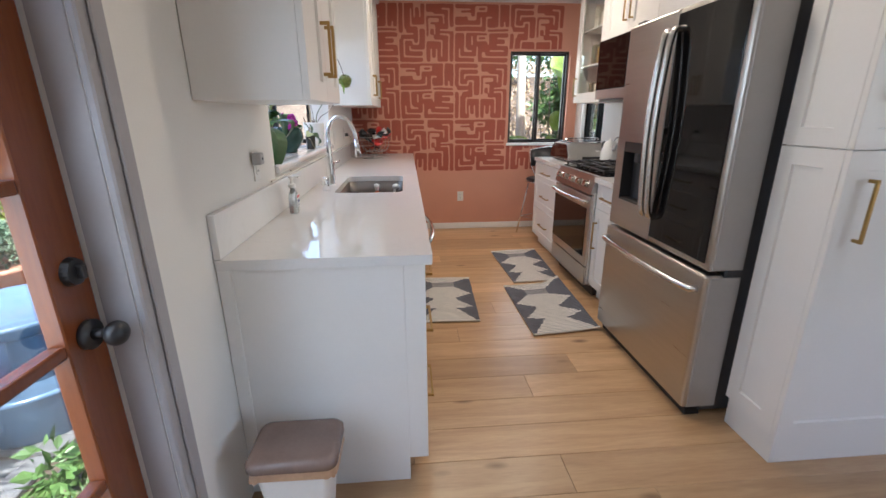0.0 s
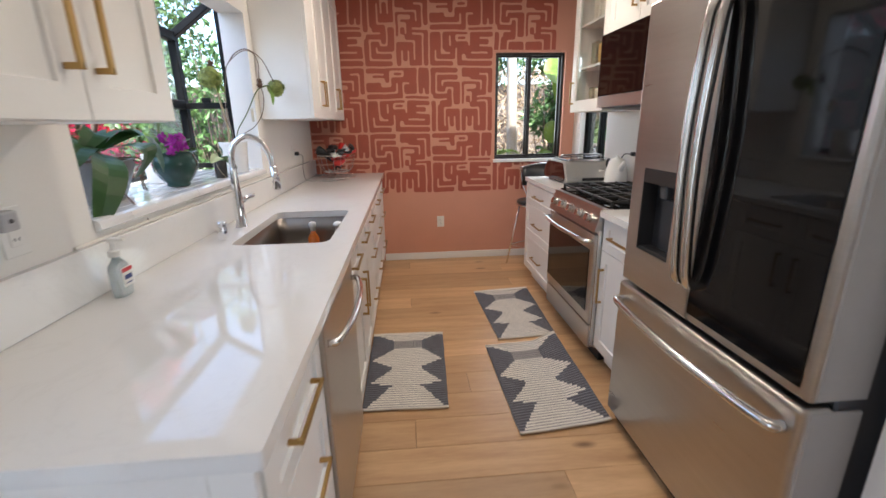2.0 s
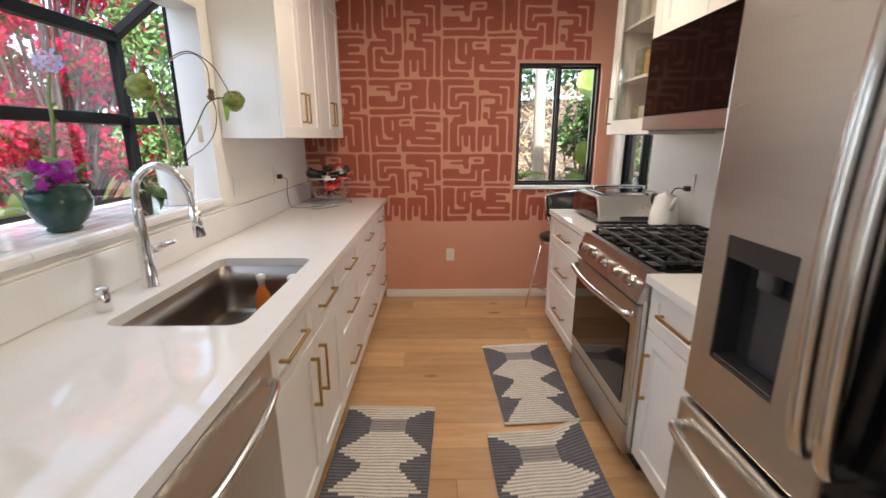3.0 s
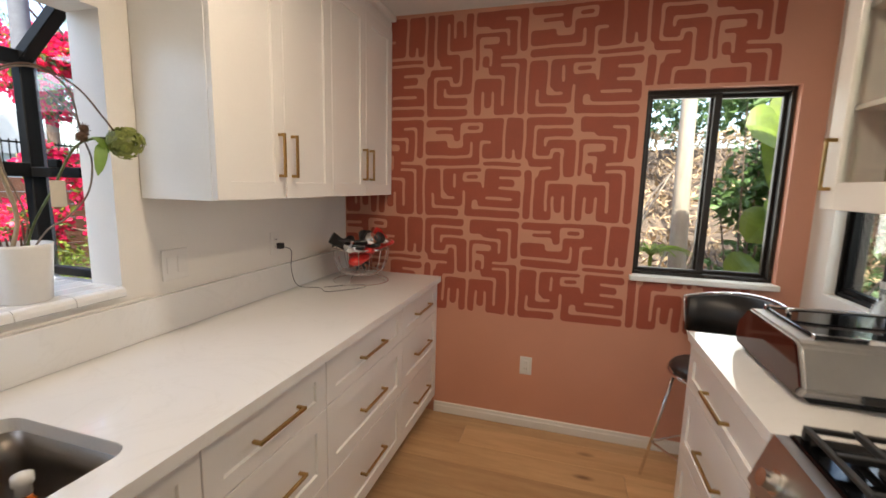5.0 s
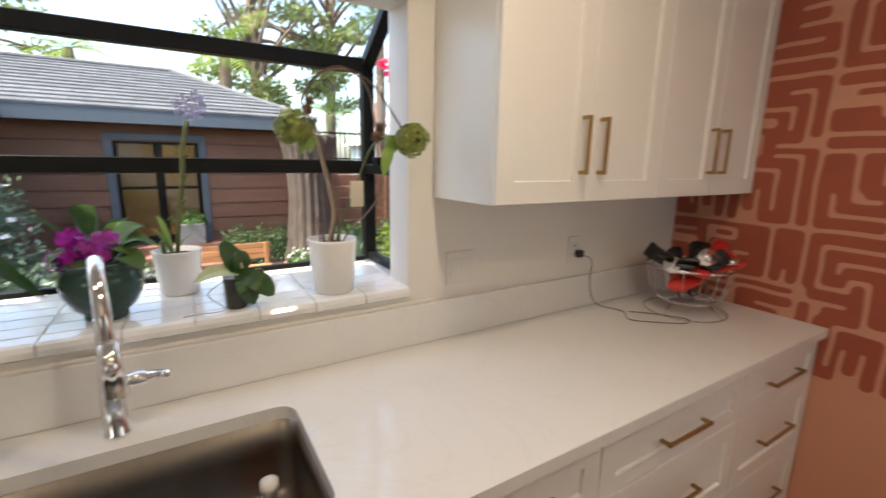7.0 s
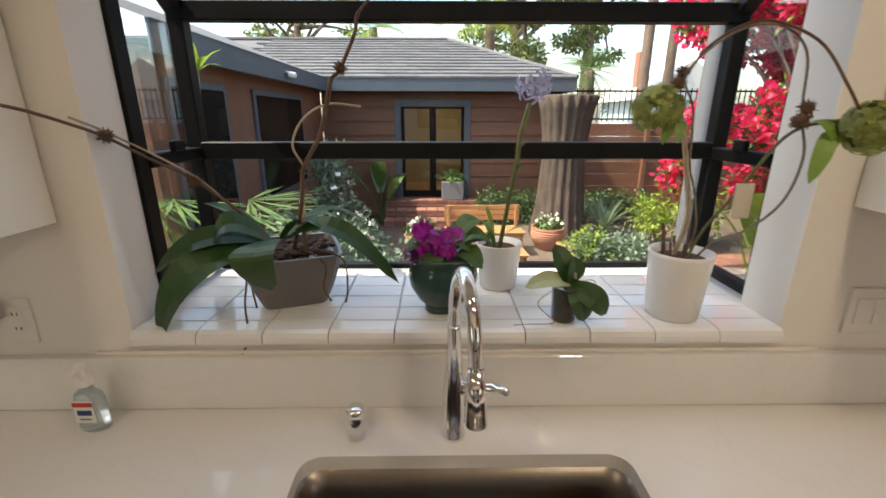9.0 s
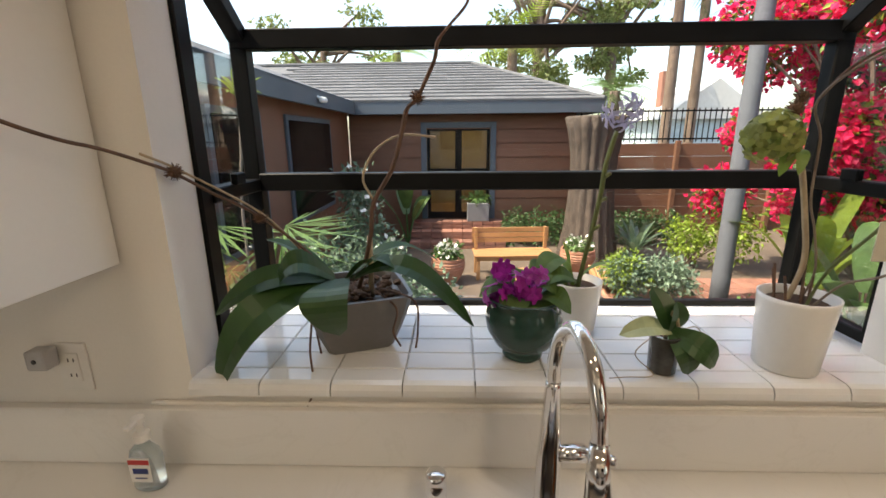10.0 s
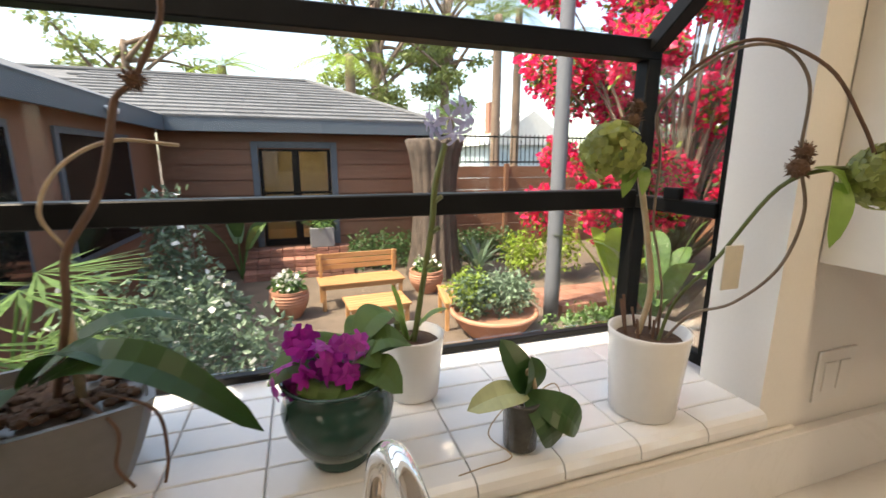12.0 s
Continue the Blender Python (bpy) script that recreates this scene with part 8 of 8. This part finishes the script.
for k, c in enumerate(((-0.273, 2.416, 1.567), (-0.39, 2.525, 1.455), (-0.42, 2.892, 1.715))):
    part("moss_knot", tuft(bmesh.new(), c, 0.013, 110, 0.007, k), MOSS, orchid, "shaggy brown moss knot")
for k, line in enumerate((((OX + 0.06, OY - 0.1, SZ + 0.16), (-0.34, 2.64, 1.22), (-0.30, 2.645, 1.16), (-0.265, 2.66, 1.09), (-0.24, 2.65, 1.06)), ((OX + 0.07, OY - 0.08, SZ + 0.15), (-0.34, 2.65, 1.2), (-0.33, 2.66, 1.14)),
                          ((OX + 0.05, OY + 0.06, SZ + 0.15), (-0.34, 2.84, 1.25), (-0.345, 2.83, 1.19), (-0.35, 2.845, 1.15)), ((OX + 0.04, OY + 0.08, SZ + 0.15), (-0.36, 2.88, 1.26), (-0.37, 2.885, 1.18), (-0.36, 2.88, 1.14)))):
    part("aerial_root", tube(bmesh.new(), smooth_line(line, 6), 0.0026, 6), STEM_BROWN, orchid, smooth=True)

# african violet in a green glazed pot
VX, VY = -0.365, 3.135
violet = thing("violet_plant", (VX, VY, SZ), "magenta flowering violet in a dark green glazed pot", "plant", "plants on the window sill")
part("pot", lathe(bmesh.new(), [(0.04, 0.0), (0.047, 0.004), (0.047, 0.012), (0.044, 0.016), (0.066, 0.035), (0.085, 0.07), (0.09, 0.1), (0.084, 0.125), (0.077, 0.14), (0.086, 0.15), (0.09, 0.152), (0.083, 0.153), (0.07, 0.135), (0.002, 0.13)], (VX, VY, SZ), 40), JADE, violet, "round dark green glazed pot", smooth=True)
part("soil", lathe(bmesh.new(), [(0.07, 0.128), (0.06, 0.138), (0.002, 0.142)], (VX, VY, SZ), 20), CHIPS, violet)
for k, (tip, w) in enumerate((((-0.29, 3.17, 1.21), 0.085), ((-0.30, 3.09, 1.235), 0.07), ((-0.36, 3.03, 1.27), 0.07), ((-0.31, 3.23, 1.25), 0.075), ((-0.40, 3.265, 1.29), 0.08), ((-0.36, 3.25, 1.31), 0.07), ((-0.46, 3.22, 1.31), 0.075), ((-0.46, 3.06, 1.28), 0.07), ((-0.33, 3.20, 1.29), 0.065), ((-0.42, 3.235, 1.345), 0.07), ((-0.44, 3.15, 1.30), 0.06))):
    bm = bmesh.new()
    root = Vector((VX, VY, SZ + 0.135))
    start = root.lerp(Vector(tip), 0.35) + Vector((0, 0, 0.025))
    tube(bm, [root, start], 0.003, 6)
    leaf_blade(bm, start, tip, (0.2, 0, 1), w, 0.02, 9, taper=0.88, fold=0.2)
    part("leaf", bm, VIOLET_LEAF, violet)
for k, c in enumerate(((-0.335, 3.065, 1.285), (-0.33, 3.105, 1.315), (-0.345, 3.155, 1.325), (-0.36, 3.085, 1.335), (-0.33, 3.14, 1.295))):
    bm = bmesh.new()
    flower_head(bm, c, 0.024, 7, 0.022, 100 + k)
    tube(bm, [(VX, VY, SZ + 0.13), c], 0.002, 5)
    part("blossom", bm, MAGENTA, violet)

# agapanthus in a white pot
AX, AY = -0.525, 3.30
agap = thing("lily_plant", (AX, AY, SZ), "lilac lily on a tall green stem in a white pot", "plant", "plants on the window sill")
part("pot", lathe(bmesh.new(), [(0.05, 0.0), (0.054, 0.003), (0.066, 0.13), (0.067, 0.135), (0.062, 0.135), (0.06, 0.115), (0.002, 0.112)], (AX, AY, SZ), 36), WHITE_GLAZE, agap, "tapered white ceramic pot", smooth=True)
part("soil", lathe(bmesh.new(), [(0.06, 0.112), (0.05, 0.12), (0.002, 0.121)], (AX, AY, SZ), 20), CHIPS, agap)
bm = bmesh.new()
tube(bm, smooth_line([(AX + 0.01, AY + 0.0, SZ + 0.115), (-0.505, 3.315, 1.35), (-0.50, 3.335, 1.48), (-0.50, 3.342, 1.56), (-0.50, 3.362, 1.64)], 6), 0.0062, 8)
for z, y in ((1.40, 3.325), (1.47, 3.335), (1.53, 3.34)):
    tube(bm, [(-0.5, y, z), (-0.49, y + 0.012, z + 0.012)], 0.005, 6)
part("stem", bm, STEM_GREEN, agap, smooth=True)
bm = bmesh.new()
flower_head(bm, (-0.50, 3.37, 1.685), 0.04, 10, 0.03, 121, 0.4)
part("blossom", bm, LILAC, agap, "pale lilac flower head")
for tip in ((-0.50, 3.24, 1.33), (-0.50, 3.37, 1.31), (-0.54, 3.26, 1.36)):
    bm = bmesh.new()
    leaf_blade(bm, (AX, AY - 0.01, SZ + 0.115), tip, (0, 0, 1), 0.035, 0.02, 8)
    part("leaf", bm, YOUNG_LEAF, agap)
bm = bmesh.new()
rod(bm, (AX, AY - 0.03, SZ + 0.11), (AX + 0.01, AY - 0.035, SZ + 0.165), 0.008, 0.006, 8)
part("cut_stem", bm, STEM_GREEN, agap)

# small orchid in a clear cup
CX, CY = -0.297, 3.434
small = thing("small_orchid", (CX, CY, SZ), "small orchid with one pale leaf in a dark clear cup", "plant", "plants on the window sill")
DARK_CUP = surface("clear_cup_of_bark", (0.05, 0.048, 0.042), rough=0.12, vary=0.4, scale=30, fine=90, bump=0.2)
part("cup", lathe(bmesh.new(), [(0.026, 0.0), (0.029, 0.003), (0.032, 0.085), (0.033, 0.088), (0.03, 0.088), (0.002, 0.08)], (CX, CY, SZ), 26), DARK_CUP, small, "clear cup full of dark bark", smooth=True)
for tip, up, w, mat_leaf, arch in (((-0.30, 3.335, 1.205), (0.6, 0, 1), 0.05, ORCHID_PALE, 0.02), ((-0.34, 3.412, 1.305), (1, 0.2, 0.3), 0.055, ORCHID_LEAF, 0.01), ((-0.30, 3.45, 1.285), (1, 0.5, 0.2), 0.055, ORCHID_LEAF, 0.01), ((-0.265, 3.53, 1.15), (1, 0.1, 0.5), 0.06, ORCHID_LEAF, 0.03), ((-0.262, 3.475, 1.132), (1, 0, 0.4), 0.055, ORCHID_LEAF, 0.03)):
    bm = bmesh.new()
    leaf_blade(bm, (CX, CY + 0.01, SZ + 0.095), tip, up, w, arch, 9, taper=0.86, fold=0.2)
    part("leaf", bm, mat_leaf, small)
bm = bmesh.new()
tube(bm, smooth_line([(CX, CY, SZ + 0.08), (CX - 0.01, CY + 0.01, SZ + 0.12), (CX, CY + 0.015, SZ + 0.14), (CX + 0.01, CY + 0.02, SZ + 0.11)], 5), 0.004, 6)
tube(bm, smooth_line([(CX - 0.01, CY - 0.02, SZ + 0.08), (CX + 0.02, CY - 0.07, SZ + 0.05), (CX + 0.03, CY - 0.03, SZ + 0.006), (CX + 0.04, CY - 0.09, SZ + 0.006), (CX + 0.045, CY - 0.13, SZ + 0.006)], 6), 0.0012, 5)
tube(bm, smooth_line([(CX, CY + 0.02, SZ + 0.09), (CX - 0.01, CY + 0.07, SZ + 0.10), (CX - 0.005, CY + 0.09, SZ + 0.06)], 6), 0.0012, 5)
part("root", bm, STEM_TAN, small, smooth=True)

# tall hydrangea-flowered orchid in a white pot
TX, TY = -0.325, 3.722
tall = thing("hydrangea_plant", (TX, TY, SZ), "leggy plant with green flower heads in a white pot", "plant", "plants on the window sill")
part("pot", lathe(bmesh.new(), [(0.058, 0.0), (0.062, 0.003), (0.074, 0.16), (0.075, 0.17), (0.07, 0.17), (0.067, 0.145), (0.002, 0.142)], (TX, TY, SZ), 40), WHITE_GLAZE, tall, "tapered white ceramic pot", smooth=True)
part("soil", lathe(bmesh.new(), [(0.068, 0.142), (0.06, 0.152), (0.002, 0.153)], (TX, TY, SZ), 24), CHIPS, tall)
for line, r, m in ((((TX - 0.01, TY + 0.01, SZ + 0.14), (-0.33, 3.75, 1.34), (-0.34, 3.74, 1.43), (-0.33, 3.71, 1.50), (-0.30, 3.68, 1.62), (-0.26, 3.63, 1.69), (-0.20, 3.67, 1.755), (-0.165, 3.73, 1.765), (-0.15, 3.78, 1.72), (-0.162, 3.805, 1.63)), 0.0024, STEM_DULL),
                   (((TX + 0.02, TY + 0.0, SZ + 0.14), (-0.30, 3.75, 1.35), (-0.24, 3.77, 1.45), (-0.18, 3.80, 1.57), (-0.13, 3.84, 1.60), (-0.10, 3.87, 1.59)), 0.0034, STEM_GREEN),
                   (((TX + 0.01, TY + 0.02, SZ + 0.14), (-0.28, 3.77, 1.33), (-0.22, 3.79, 1.37), (-0.175, 3.82, 1.44), (-0.155, 3.825, 1.53), (-0.16, 3.81, 1.60)), 0.0026, STEM_DULL),
                   (((TX - 0.02, TY - 0.01, SZ + 0.14), (-0.345, 3.735, 1.36), (-0.355, 3.725, 1.46), (-0.36, 3.70, 1.57), (-0.36, 3.675, 1.64)), 0.006, STEM_TAN),
                   (((-0.26, 3.63, 1.69), (-0.225, 3.655, 1.745), (-0.18, 3.71, 1.775), (-0.13, 3.78, 1.735), (-0.105, 3.83, 1.66), (-0.097, 3.865, 1.605)), 0.0026, STEM_BROWN)):
    bm = bmesh.new()
    tube(bm, smooth_line(line, 6), r, 7)
    part("stem", bm, m, tall, smooth=True)
bm = bmesh.new()
for k in range(7):
    a = k * 0.9
    tube(bm, [(TX - 0.02 + 0.03 * math.cos(a), TY + 0.03 * math.sin(a), SZ + 0.14), (TX - 0.03 + 0.04 * math.cos(a), TY + 0.035 * math.sin(a), SZ + 0.14 + 0.05 + 0.02 * (k % 3))], 0.003, 5)
part("dry_stalk", bm, STEM_BROWN, tall)
for k, (c, r) in enumerate((((-0.36, 3.63, 1.625), 0.052), ((-0.095, 3.885, 1.59), 0.047))):
    bm = bmesh.new()
    flower_head(bm, c, r * (1.0 if k else 1.06), 90 if k else 58, 0.019 if k else 0.023, 140 + k)
    part("blossom", bm, HYDRANGEA, tall, "round pale green flower head")
for k, c in enumerate(((-0.365, 3.672, 1.68), (-0.164, 3.81, 1.60))):
    bm = bmesh.new()
    tuft(bm, c, 0.016, 80, 0.007, 150 + k)
    tuft(bm, Vector(c) + Vector((0, 0.008, 0.024)), 0.013, 70, 0.007, 155 + k)
    part("moss_knot", bm, MOSS, tall, "shaggy dark brown bud")
for base, tip, w in (((-0.35, 3.67, 1.62), (-0.335, 3.64, 1.545), 0.03), ((-0.35, 3.68, 1.60), (-0.31, 3.66, 1.55), 0.025), ((-0.15, 3.82, 1.60), (-0.105, 3.84, 1.555), 0.045), ((-0.12, 3.83, 1.58), (-0.10, 3.80, 1.49), 0.032)):
    bm = bmesh.new()
    leaf_blade(bm, base, tip, (0.5, 0, 1), w, 0.015, 8, taper=0.88)
    part("leaf", bm, YOUNG_LEAF, tall)
bm = boxed(-0.212, 3.745, 1.40, -0.209, 3.785, 1.475, 0.001)
part("plant_tag", bm, surface("cream_card", (0.6, 0.55, 0.45), rough=0.6, vary=0.08), tall, "cream paper plant tag")


# ---- oak floor planks and sill tiles ----
floor = tagged(part("floor", box(boxed(X_LEFT - 0.05, Y_BACK, -0.30, X_DINING, 1.88, -0.006), X_LEFT - 0.05, 1.88, -0.30, X_RIGHT, Y_FAR + 0.02, -0.006), GAP_DARK), "light oak plank floor with knots", "floor", kind="structure")
rng = random.Random(11)
PLANK_W = 0.19
plank_meshes = {}


def plank_mesh(length):
    key = round(length, 2)
    if key not in plank_meshes:
        bm = boxed(0, 0, -0.006, key - 0.0015, PLANK_W - 0.0015, 0.0, 0.0012)
        me = bpy.data.meshes.new("plank")
        bm.to_mesh(me)
        bm.free()
        me.materials.append(FLOOR_WOOD)
        plank_meshes[key] = me
    return plank_meshes[key], key


row, y = 0, -3.2
while y < Y_FAR - 0.01:
    x = X_LEFT - rng.choice((0.0, 0.3, 0.6, 0.9, 1.2)) - 0.6
    end = X_RIGHT if y > 1.85 else X_DINING
    while x < end:
        after = x + rng.choice((1.2, 1.5, 1.8, 2.1))
        left, right = max(x, X_LEFT), min(after, end)
        if right - left > 0.03:
            me, length = plank_mesh(right - left)
            ob = new("plank", me)
            ob.parent = floor
            ob.location = (left, y, 0)
        x = after
    row += 1
    y += PLANK_W

# glazed sill tiles with a rounded nosing
sill = tagged(part("window_sill", box(boxed(FRONT_X - 0.02, GW0 - 0.02, SILL_Z - 0.012, -0.392, GW1 + 0.02, SILL_Z - 0.0035), -0.392, WIN_Y0 + 0.001, SILL_Z - 0.012, X_LEFT - 0.006, WIN_Y1 - 0.001, SILL_Z - 0.0035), GROUT), "white glazed tile window sill with pale joints", "sill", kind="structure")
tile_w, tile_d = (WIN_Y1 - WIN_Y0) / 10, 0.075
me_tile = bpy.data.meshes.new("tile")
bm = boxed(0, 0, -0.004, tile_d - 0.003, tile_w - 0.0025, 0.0035, 0.002)
bm.to_mesh(me_tile)
bm.free()
me_tile.materials.append(TILE_WHITE)
me_nose = bpy.data.meshes.new("nosing_tile")
bm = bmesh.new()
arc = [(-0.045, 0.0035), (0.0, 0.0035), (0.012, -0.001), (0.018, -0.012), (0.019, -0.026), (0.012, -0.030), (0.0, -0.030), (0.0, -0.006), (-0.045, -0.006)]
ends = [[bm.verts.new((x, y, z)) for x, z in arc] for y in (0, tile_w - 0.003)]
for k in range(len(arc)):
    j = (k + 1) % len(arc)
    bm.faces.new((ends[0][k], ends[0][j], ends[1][j], ends[1][k]))
bm.faces.new(ends[0][::-1])
bm.faces.new(ends[1])
bmesh.ops.recalc_face_normals(bm, faces=bm.faces)
for f in bm.faces:
    f.smooth = False
bm.to_mesh(me_nose)
bm.free()
me_nose.materials.append(TILE_WHITE)
y = WIN_Y0 + 0.002
while y < WIN_Y1 - 0.05:
    x = FRONT_X + 0.01
    nose = new("nosing_tile", me_nose)
    nose.parent = sill
    nose.location = (X_LEFT + 0.002, y, SILL_Z)
    while x < X_LEFT - 0.045 - tile_d + 0.03:
        t = new("tile", me_tile)
        t.parent = sill
        t.location = (x, y, SILL_Z + rng.uniform(-0.0004, 0.0004))
        x += tile_d
    y += tile_w
